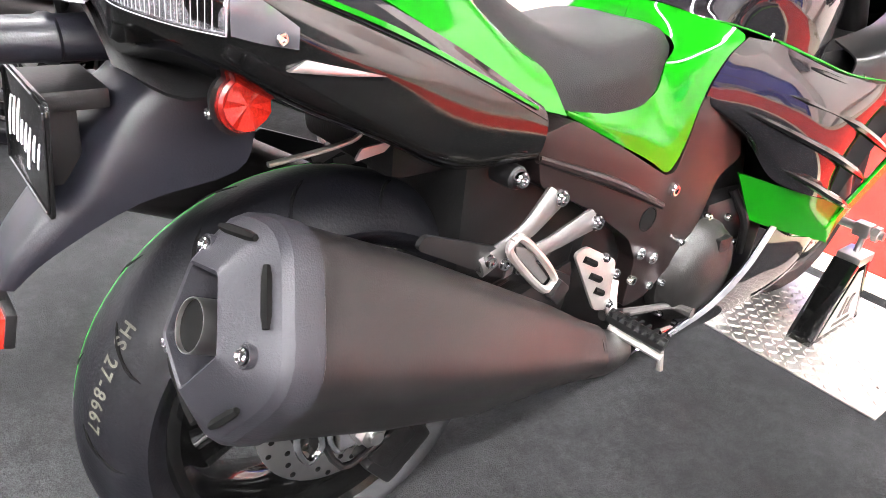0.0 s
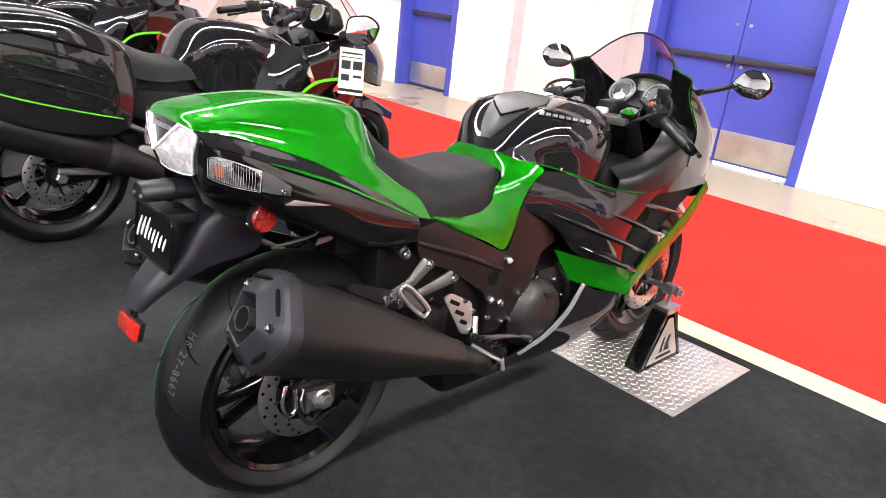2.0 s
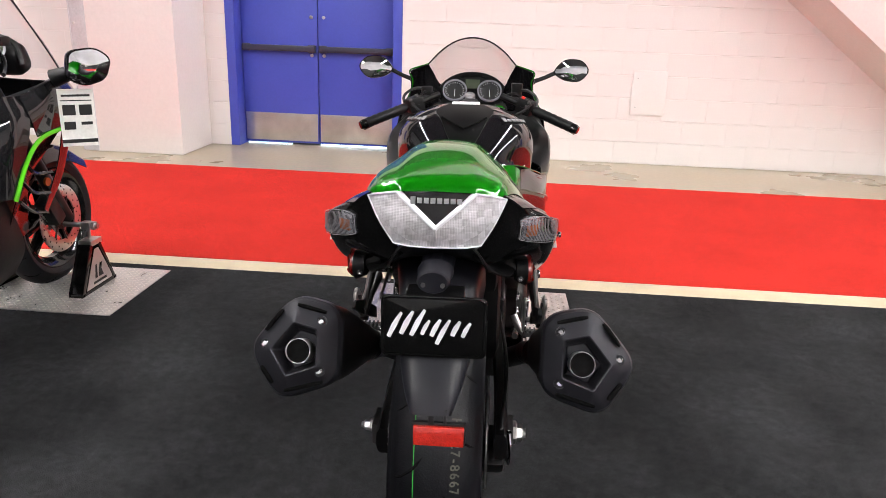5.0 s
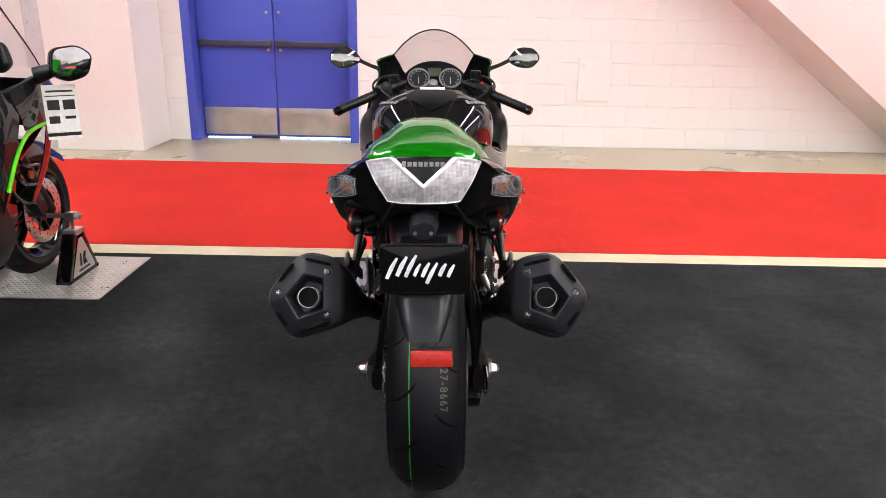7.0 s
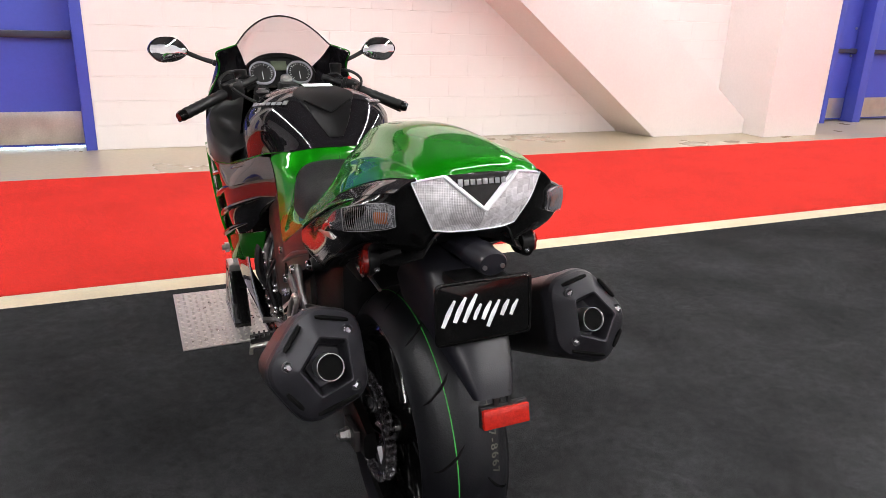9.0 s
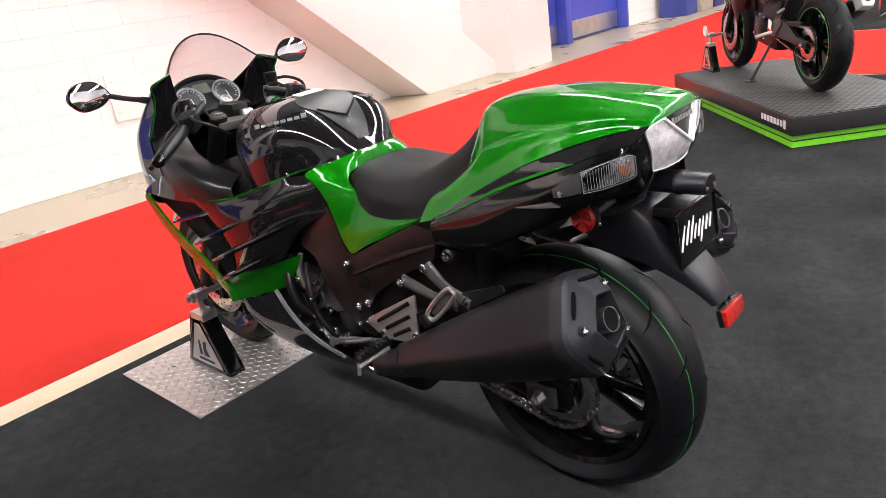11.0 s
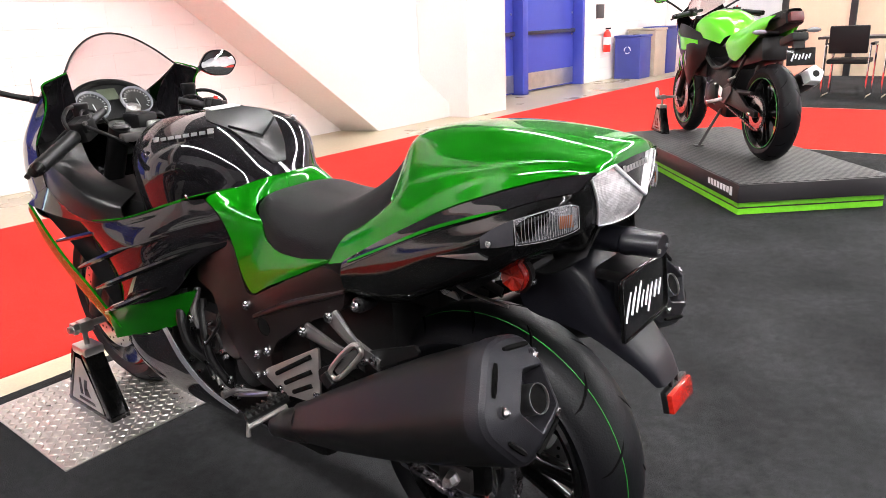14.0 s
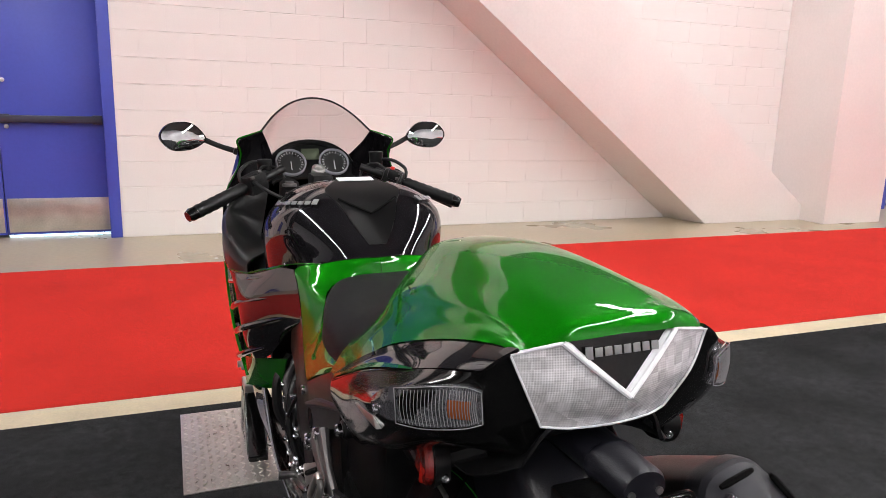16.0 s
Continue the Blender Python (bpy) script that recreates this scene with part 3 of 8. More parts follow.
def brake_disc(parent, x, y, z, r, name="brake_disc"):
    bm = bmesh.new()
    lathe(bm, [(x - 0.0025, r * 0.66), (x - 0.0025, r - 0.003), (x - 0.001, r), (x + 0.001, r), (x + 0.0025, r - 0.003), (x + 0.0025, r * 0.66)], (0, y, z), seg=48, close=True)
    d = part(name, bm, STEEL, parent, "drilled steel brake disc")
    hole = None
    for k in range(36):
        a = 2 * math.pi * k / 36
        rr = r * (0.76, 0.85, 0.93)[k % 3]
        if hole is None:
            # dark pins through the disc, coloured as the shade of drilled holes
            pin = lathe(bmesh.new(), [(-0.0032, 0), (-0.0032, 0.0042), (0.0032, 0.0042), (0.0032, 0)], seg=8)
            ob = part("vent_hole_shade", pin, GROOVE, d)
            hole = ob.data
        else:
            ob = new("vent_hole_shade", hole)
            ob.parent = d
        ob.location = (x, y + rr * math.cos(a), z + rr * math.sin(a))
    cr = bmesh.new()
    lathe(cr, [(x - 0.004, 0.03), (x - 0.004, 0.05), (x + 0.004, 0.05), (x + 0.004, 0.03)], (0, y, z), seg=32, close=True)
    part("carrier", cr, ENGINE, d)
    for k in range(8):
        a = 2 * math.pi * k / 8
        arm = tube(bmesh.new(), [(x, y + 0.045 * math.cos(a), z + 0.045 * math.sin(a)), (x, y + r * 0.7 * math.cos(a + 0.2), z + r * 0.7 * math.sin(a + 0.2))], 0.005, 6, 1)
        part("carrier_arm", arm, ENGINE, d)
    return d


def rear_mirror(parent, c, w, h, stem, s, yaw=8, label="black mirror on a thin stem"):
    """A mirror whose glass faces the rear."""
    outline = rounded([(-w / 2, -0.1 * h), (-w * 0.2, h * 0.5), (w * 0.28, h * 0.46), (w / 2, 0.02 * h), (w * 0.25, -h * 0.48), (-w * 0.2, -h * 0.42)], 0.045, 6)
    outline = [(s * u, v) for u, v in outline]
    body = bmesh.new()
    rows = [[(u * k, dy, v * k) for u, v in outline] for dy, k in ((0.0, 0.97), (-0.004, 1.0), (0.006, 1.02), (0.022, 0.9), (0.036, 0.6), (0.042, 0.2))]
    vs = skin(body, rows, close_v=True)
    body.faces.new(vs[0]), body.faces.new(vs[-1])
    turn = pose(*c, -5, 0, -s * yaw)
    body.transform(turn)
    shellp = part("mirror", body, GLOSSY, parent, label)
    gl = bmesh.new()
    dome = [[(u * 0.93 * k, dy, v * 0.93 * k) for u, v in outline] for dy, k in ((-0.003, 1.0), (-0.0055, 1.0), (-0.0085, 0.75), (-0.0106, 0.45), (-0.0116, 0.15))]
    vg = skin(gl, dome, close_v=True)
    gl.faces.new(vg[0]), gl.faces.new(vg[-1])
    gl.transform(turn)
    part("mirror_glass", gl, MIRROR, shellp, "mirror glass")
    part("mirror_stem", tube(bmesh.new(), stem, [0.009, 0.0075, 0.008], 10), SATIN, parent)
    return shellp


def handlebar(parent, inner, outer, s, lever=True):
    """One clip-on: bar, ribbed grip, bar end, switch housing and lever."""
    i, o = Vector(inner), Vector(outer)
    d = (o - i).normalized()
    L = (o - i).length
    part("handlebar", tube(bmesh.new(), [i - d * 0.07, i, o - d * 0.02], 0.011, 12, 1), SATIN, parent)
    g = bmesh.new()
    n = 14
    pts = [i + d * (L * 0.28 + (L * 0.62) * k / n) for k in range(n + 1)]
    tube(g, pts, [0.0185 if k % 2 else 0.0168 for k in range(n + 1)], 14, 1)
    part("grip", g, SATIN, parent, "ribbed black rubber grip")
    part("bar_end", tube(bmesh.new(), [o - d * 0.03, o - d * 0.012, o], [0.0165, 0.0175, 0.013], 14, 1), GLOSSY, parent, "polished bar end weight")
    sw = bmesh.new()
    q = d.to_track_quat("X", "Z").to_euler()
    turn = tuple(math.degrees(a) for a in q)
    block(sw, i + d * L * 0.13, (0.06, 0.05, 0.055), 0.012, turn)
    block(sw, i + d * L * 0.13 + Vector((0, -0.02, 0.012)), (0.042, 0.03, 0.03), 0.008, turn)
    part("switch_housing", sw, SATIN, parent)
    for k, (a, b) in enumerate(((-0.012, 0.014), (0.012, 0.006), (0.002, -0.012))):
        bt = block(bmesh.new(), i + d * (L * 0.13 + a) + Vector((0, -0.036, 0.016 + b)), (0.012, 0.008, 0.009), 0.002, turn)
        red = s > 0 and k == 0
        part("switch", bt, REDPLASTIC if red else GREYALLOY, parent, "red engine stop switch" if red else "")
    if lever:
        f = Vector((0, 1, 0))
        lv = bmesh.new()
        tube(lv, [i + d * L * 0.02 + f * 0.03, i + d * L * 0.25 + f * 0.06, i + d * L * 0.6 + f * 0.065 - Vector((0, 0, 0.012)), o + f * 0.05 - d * 0.005 - Vector((0, 0, 0.018))], [0.009, 0.007, 0.006, 0.005, 0.007], 10)
        part("lever", lv, SATIN, parent, "black control lever")
        pv = bmesh.new()
        block(pv, i + d * L * 0.02 + f * 0.025, (0.05, 0.035, 0.03), 0.007, turn)
        part("lever_perch", pv, SATIN, parent)


def wheel_stand(m, scale=1.0):
    """A black A-shaped wheel stand with a clamp and a threaded axle pin on top."""
    root = empty("wheel_stand", m, "black steel wheel stand with a silver clamp and a badge plate", "stand", "stands beside the front wheels")
    side = bmesh.new()
    line = [(-0.143, 0), (0.14, 0), (0.14, 0.02), (0.035, 0.2), (-0.04, 0.2), (-0.143, 0.02)]
    plate(side, line, -0.03, -0.026, "x", 0.001)
    part("frame_plate", side, GLOSSY, root)
    legs = bmesh.new()
    for a, b in (((-0.13, 0.0), (-0.028, 0.205)), ((0.128, 0.0), (0.03, 0.205))):
        dy, dz = b[0] - a[0], b[1] - a[1]
        ang = math.degrees(math.atan2(dy, dz))
        block(legs, (0, (a[0] + b[0]) / 2, (a[1] + b[1]) / 2 + 0.002), (0.06, 0.02, math.hypot(dy, dz)), 0.003, (-ang, 0, 0))
    block(legs, (0, 0, 0.008), (0.06, 0.28, 0.016), 0.003)
    part("leg_frame", legs, GLOSSY, root, "gloss black box-section legs")
    part("badge", plate(bmesh.new(), [(-0.105, 0.02), (0.1, 0.02), (0.095, 0.04), (0.016, 0.185), (-0.014, 0.185)], 0.0305, 0.032, "x"), ALLOY, root, "grey badge plate with a plain mark")
    mk = bmesh.new()
    plate(mk, [(-0.034, 0.055), (-0.016, 0.055), (-0.012, 0.115), (-0.022, 0.115)], 0.032, 0.033, "x")
    plate(mk, [(-0.004, 0.055), (0.034, 0.055), (0.02, 0.086), (0.03, 0.115), (0.012, 0.115), (0.0, 0.088)], 0.032, 0.033, "x")
    plate(mk, [(-0.05, 0.032), (0.055, 0.032), (0.053, 0.043), (-0.047, 0.043)], 0.032, 0.033, "x")
    part("badge_mark", mk, GLOSSY, root)
    cl = bmesh.new()
    block(cl, (0, 0.012, 0.212), (0.06, 0.085, 0.026), 0.004)
    tube(cl, [(0, 0.012, 0.22), (0, 0.012, 0.285)], 0.008, 12, 1)
    block(cl, (-0.005, 0.012, 0.285), (0.04, 0.036, 0.036), 0.005)
    part("clamp", cl, STEEL, root, "silver screw clamp")
    pin = bmesh.new()
    tube(pin, [(0.045, 0.012, 0.285), (-0.11, 0.012, 0.285)], 0.011, 12, 1)
    lathe(pin, [(0.02, 0), (0.02, 0.02), (0.034, 0.02), (0.034, 0)], (0, 0.012, 0.285), "x", 6)
    part("axle_pin", pin, STEEL, root, "threaded steel axle pin")
    return root


def checker_plate(m, w, d):
    """A diamond tread plate: a thin sheet with rows of raised lozenges."""
    root = empty("tread_plate", m, "bright aluminium diamond tread plate lying on the carpet", "plate", "plates under the front wheels")
    part("sheet", block(bmesh.new(), (0, 0, 0.002), (w, d, 0.004), 0.001), TREADSHEET, root)
    bm = bmesh.new()
    p = 0.0235
    for i in range(int(w / p)):
        for j in range(int(d / p)):
            x, y = -w / 2 + (i + 0.6) * p, -d / 2 + (j + 0.6) * p
            if abs(x) > w / 2 - 0.014 or abs(y) > d / 2 - 0.014:
                continue
            a = radians(45 if (i + j) % 2 else -45)
            c, s = math.cos(a), math.sin(a)
            base = [(-0.0105, 0), (-0.004, -0.003), (0.004, -0.003), (0.0105, 0), (0.004, 0.003), (-0.004, 0.003)]
            lo = [bm.verts.new((x + u * c - v * s, y + u * s + v * c, 0.004)) for u, v in base]
            hi = [bm.verts.new((x + 0.6 * (u * c - v * s), y + 0.6 * (u * s + v * c), 0.0068)) for u, v in base]
            bm.faces.new(hi)
            for k in range(6):
                bm.faces.new((lo[k], lo[(k + 1) % 6], hi[(k + 1) % 6], hi[k]))
    tagged(part("tread_lozenge", bm, TREAD, root), kind="stuff")
    return root


TREAD = surface("tread_plate_alloy", (0.72, 0.68, 0.64), 0.3, metal=0.95, vary=0.12, scale=8, fine=120, bump=0.1)

# darker copy of TREAD: shade around the lozenges put into the colour
TREADSHEET = surface("tread_alloy_darker", (0.56, 0.53, 0.51), 0.36, metal=0.95, vary=0.15, scale=8, fine=120, bump=0.12)


def drive_chain(parent, x, rear, front, name="chain"):
    """A roller chain round two sprockets, each given as (y, z, radius)."""
    (y1, z1, r1), (y2, z2, r2) = rear, front
    d = Vector((y2 - y1, z2 - z1))
    L = d.length
    base = math.atan2(d.y, d.x)
    off = math.acos((r1 - r2) / L)
    pts = []
    for k in range(60):
        a = base + off + (2 * math.pi - 2 * off) * k / 59
        pts.append((y1 + r1 * math.cos(a), z1 + r1 * math.sin(a)))
    for k in range(12):
        a = base - off + 2 * off * k / 11
        pts.append((y2 + r2 * math.cos(a), z2 + r2 * math.sin(a)))
    pts = np.array(pts + [pts[0]])
    seg = np.hypot(*np.diff(pts, axis=0).T)
    s = np.concatenate([[0], np.cumsum(seg)])
    n = int(s[-1] / 0.0159 / 2) * 2
    at = np.linspace(0, s[-1], n, endpoint=False)
    py, pz = np.interp(at, s, pts[:, 0]), np.interp(at, s, pts[:, 1])
    bm = bmesh.new()
    for k in range(n):
        a, b = (py[k], pz[k]), (py[(k + 1) % n], pz[(k + 1) % n])
        ang = math.degrees(math.atan2(b[1] - a[1], b[0] - a[0]))
        hx = 0.0095 if k % 2 else 0.0068
        for sd in (-1, 1):
            block(bm, (x + sd * hx, (a[0] + b[0]) / 2, (a[1] + b[1]) / 2), (0.0022, 0.0215, 0.0115), 0.0, (ang, 0, 0))
        lathe(bm, [(-0.0115, 0), (-0.0115, 0.0042), (0.0115, 0.0042), (0.0115, 0)], (x, *a), "x", 6)
    return part(name, bm, CHAIN, parent, "bright steel drive chain", smooth=False)


def silencer(parent, s, st, cap_label="grey pentagonal end cap with a round outlet"):
    """A five-sided exhaust can that widens backwards. st: rows of (y, x, z, half size) from front to back."""
    pent = rounded([(1.0, 0.02), (0.22, 1.0), (-0.64, 0.80), (-0.67, -0.53), (0.40, -0.90)], 0.34, 5)
    tilt = radians(24)

    def ring(y, x, z, k, squash=1.0):
        return [(s * (x + u * k * squash), y + v * k * math.sin(tilt), z + v * k * math.cos(tilt)) for u, v in pent]
    body = bmesh.new()
    yl, xl, zl, kl = st[-1]
    rows = [ring(*r) for r in st] + [ring(yl - 0.008, xl, zl + 0.0035, kl * 1.002)]
    vs = skin(body, rows, close_v=True)
    body.faces.new(vs[0]), body.faces.new(vs[-1])
    can = part("silencer_body", body, MUFFLER, parent, "dark coated silencer body")
    y, x, z, k = st[-1]
    back = lambda dy, kk, lift=0.0: ring(y - dy, x, z + dy * 0.44 + lift, kk)
    cap = bmesh.new()
    crisp = rounded([(0.92, 0.02), (0.20, 0.93), (-0.60, 0.74), (-0.63, -0.48), (0.36, -0.84)], 0.10, 5)

    def well(dy, kk):
        return [(s * (x + u * kk), y - dy + v * kk * math.sin(tilt), z + dy * 0.44 + v * kk * math.cos(tilt)) for u, v in crisp]
    rows = [back(0.002, k * 0.98), back(0.005, k * 1.02), back(0.014, k * 1.025), back(0.030, k * 1.0), back(0.038, k * 0.95), back(0.0425, k * 0.89), well(0.065, k * 0.57), well(0.0665, k * 0.535), well(0.065, k * 0.505), well(0.036, k * 0.40), well(0.032, k * 0.36), well(0.031, k * 0.02)]
    skin(cap, rows, close_v=True)
    part("end_cap", cap, CAPGREY, parent, cap_label, sharp=18)
    out = Vector((s * x, y - 0.066, z + 0.029))
    pipe = bmesh.new()
    lathe(pipe, [(0.0, 0.0218), (0.0, 0.0228), (-0.03, 0.0228), (-0.05, 0.0228), (-0.05, 0.0218)], (0, 0, 0), "y", 28, close=True)
    lathe(pipe, [(0.0005, 0), (0.0005, 0.0218)], (0, -0.012, 0), "y", 28)
    pipe.transform(Matrix.Translation(out + Vector((0, 0.045, -0.02))) @ Matrix.Rotation(-tilt, 4, "X"))
    part("outlet_pipe", pipe, STEEL, parent, "bare metal rimmed outlet pipe")
    # black disc across the pipe, painted as the shade of its inside
    dark = bmesh.new()
    lathe(dark, [(-0.046, 0), (-0.046, 0.0217), (-0.044, 0.0217), (-0.044, 0)], (0, 0, 0), "y", 24)
    dark.transform(Matrix.Translation(out + Vector((0, 0.045, -0.02))) @ Matrix.Rotation(-tilt, 4, "X"))
    part("outlet_throat_shade", dark, GROOVE, parent)
    face = lambda u, v, dy: Vector((s * (x + u * k), y - dy + v * k * math.sin(tilt), z + dy * 0.44 + v * k * math.cos(tilt)))
    slant = Matrix.Rotation(-tilt, 4, "X")
    for u, v, dy in ((0.62, 0.10, 0.055), (-0.36, 0.52, 0.057), (-0.37, -0.34, 0.057)):
        seat_at = Matrix.Translation(face(u, v, dy)) @ slant
        pocket = lathe(bmesh.new(), [(0.006, 0), (0.006, 0.0098), (-0.0008, 0.0098), (-0.0008, 0.0086), (0.0012, 0.008), (0.0012, 0)], (0, 0, 0), "y", 18)
        pocket.transform(seat_at)
        part("bolt_pocket", pocket, CAPGREY, parent)
        bl = lathe(bmesh.new(), [(0.001, 0), (0.001, 0.0068), (-0.0032, 0.0068), (-0.0046, 0.0052), (-0.0025, 0.0036), (-0.0025, 0)], (0, 0, 0), "y", 14)
        bl.transform(seat_at)
        part("cap_bolt", bl, CHROME, parent, "bright cap bolt")
    # half-sunk dark bars; the shade of the cap slots is their colour
    for (u0, v0), (u1, v1) in (((0.64, 0.33), (0.36, 0.70)), ((0.10, 0.80), (-0.42, 0.68)), ((0.24, -0.70), (-0.42, -0.52)), ((0.68, -0.30), (0.46, -0.58))):
        ends = [face(u0 + (u1 - u0) * q, v0 + (v1 - v0) * q, 0.0478) for q in (0.0, 0.2, 0.8, 1.0)]
        sl = tube(bmesh.new(), ends, [0.003, 0.0046, 0.0046, 0.003], 6, 1)
        part("cap_slot_shade", sl, GROOVE, parent, "dark bar painted as slot shade")
    return can


# ---- the green and black sport motorcycle ----
sport = empty("motorcycle", pose(0.012, 0, 0, 0, -1.1, 0), "candy green and black sport motorcycle with twin dark silencers, upright", "motorcycle")
B = sport

# wheels, brakes, drive
rear = wheel(B, 0.0, 0.304, 0.182, 0.216, "rear_wheel", stripe=-0.036)
front = wheel(B, 1.50, 0.300, 0.122, 0.216, "front_wheel", hub=0.04)
brake_disc(B, 0.098, 0.0, 0.308, 0.125)
for s in (-1, 1):
    brake_disc(B, s * 0.068, 1.50, 0.30, 0.152)
spk = bmesh.new()
lathe(spk, [(-0.104, 0.074), (-0.104, 0.1), (-0.102, 0.103), (-0.097, 0.103), (-0.095, 0.1), (-0.095, 0.074)], (0, 0, 0.308), seg=44, close=True)
for k in range(5):
    a = 2 * math.pi * k / 5
    tube(spk, [(-0.1, 0.04 * math.cos(a), 0.308 + 0.04 * math.sin(a)), (-0.1, 0.075 * math.cos(a + 0.2), 0.308 + 0.075 * math.sin(a + 0.2))], [0.014, 0.008], 8, 1)
lathe(spk, [(-0.112, 0), (-0.112, 0.03), (-0.104, 0.045), (-0.09, 0.045), (-0.09, 0)], (0, 0, 0.308), seg=24)
part("sprocket", spk, SPROCKET, B, "bright steel rear sprocket")
drive_chain(B, -0.0995, (0.0, 0.308, 0.106), (0.52, 0.36, 0.045))
for s in (-1, 1):
    arm = bmesh.new()
    rows = []
    for y, z, hh, x in ((-0.06, 0.308, 0.03, 0.128), (0.0, 0.309, 0.045, 0.128), (0.10, 0.33, 0.038, 0.128), (0.3, 0.365, 0.045, 0.122), (0.5, 0.40, 0.055, 0.11)):
        rows.append([(s * (x + u), y, z + v * hh) for u, v in ((0.014, 0.7), (0.016, 0), (0.014, -0.7), (0.008, -1), (-0.01, -1), (-0.014, 0), (-0.01, 1), (0.008, 1))])
    vs = skin(arm, [[p for p in r] for r in rows], close_v=True)
    arm.faces.new(vs[0]), arm.faces.new(vs[-1])
    part("swingarm", arm, ENGINE, B, "black swingarm")
    ax = bmesh.new()
    block(ax, (s * 0.15, 0.0, 0.309), (0.014, 0.075, 0.05), 0.004)
    part("axle_block", ax, GREYALLOY, B)
    nut = bmesh.new()
    small = 1.0 if s > 0 else 0.62
    lathe(nut, [(s * 0.15, 0), (s * 0.15, 0.026), (s * 0.163, 0.026), (s * 0.166, 0.021), (s * 0.178, 0.019), (s * 0.18, 0.012), (s * 0.18, 0)], (0, 0, 0.31), "x", 6)
    lathe(nut, [(s * 0.178, 0), (s * 0.178, 0.01), (s * 0.186, 0.01), (s * 0.186, 0)], (0, 0, 0.31), "x", 12)
    bmesh.ops.scale(nut, vec=(1, small, small), space=Matrix.Translation((0, 0, -0.31)), verts=nut.verts)
    part("axle_nut", nut, STEEL, B, "bright hexagonal axle nut")
cal = bmesh.new()
block(cal, (0.112, 0.075, 0.215), (0.06, 0.1, 0.07), 0.012, (40, 0, 0))
block(cal, (0.135, 0.06, 0.235), (0.02, 0.07, 0.05), 0.008, (40, 0, 0))
part("rear_caliper", cal, ENGINE, B, "black rear brake caliper")
hook = bmesh.new()
tube(hook, [(0.145, -0.085, 0.36), (0.15, -0.095, 0.32), (0.15, -0.08, 0.285), (0.15, -0.06, 0.30), (0.148, -0.065, 0.35)], 0.0045, 8)
tube(hook, [(0.145, -0.04, 0.34), (0.152, -0.05, 0.31), (0.152, -0.035, 0.28), (0.15, -0.018, 0.295)], 0.004, 8)
part("spool_hook", hook, CHROME, B, "bright wire brake line guide")
hose = bmesh.new()
tube(hose, [(0.14, 0.05, 0.26), (0.15, -0.03, 0.25), (0.13, -0.04, 0.34), (0.14, 0.12, 0.42), (0.12, 0.35, 0.46)], 0.005, 8)
part("brake_hose", hose, SATIN, B)

# exhausts
for s in (-1, 1):
    out = 0.010 if s > 0 else 0.0
    silencer(B, s, [(0.335, 0.228 + out / 2, 0.350, 0.046), (0.29, 0.232, 0.368, 0.052), (0.2, 0.24, 0.409, 0.068), (0.07, 0.247 + out, 0.467, 0.086), (-0.06, 0.25 + out, 0.526, 0.100), (-0.182, 0.252 + out, 0.581, 0.106)])
    part("exhaust_collar", tube(bmesh.new(), [(s * 0.2, 0.46, 0.29), (s * 0.222, 0.38, 0.325), (s * 0.229, 0.32, 0.355)], [0.03, 0.037, 0.043], 20), MUFFLER, B)
    part("link_pipe", tube(bmesh.new(), [(s * 0.05, 0.62, 0.18), (s * 0.14, 0.55, 0.22), (s * 0.2, 0.45, 0.29)], 0.03, 16), MUFFLER, B)
    hb = bmesh.new()
    plate(hb, rounded([(0.30, 0.445), (0.13, 0.525), (0.02, 0.585), (0.03, 0.6), (0.14, 0.56), (0.3, 0.475)], 0.01), s * 0.2, s * 0.207, "x")
    part("silencer_hanger", hb, SATIN, B, "black hanger plate")
    for y, z in ((0.13, 0.545), (0.155, 0.535), (0.18, 0.522)):
        part("hanger_bolt", bolt(bmesh.new(), (s * 0.207, y, z), "x", 0.009, 0.01, s), CHROME, B, "bright bolt in a row of three")

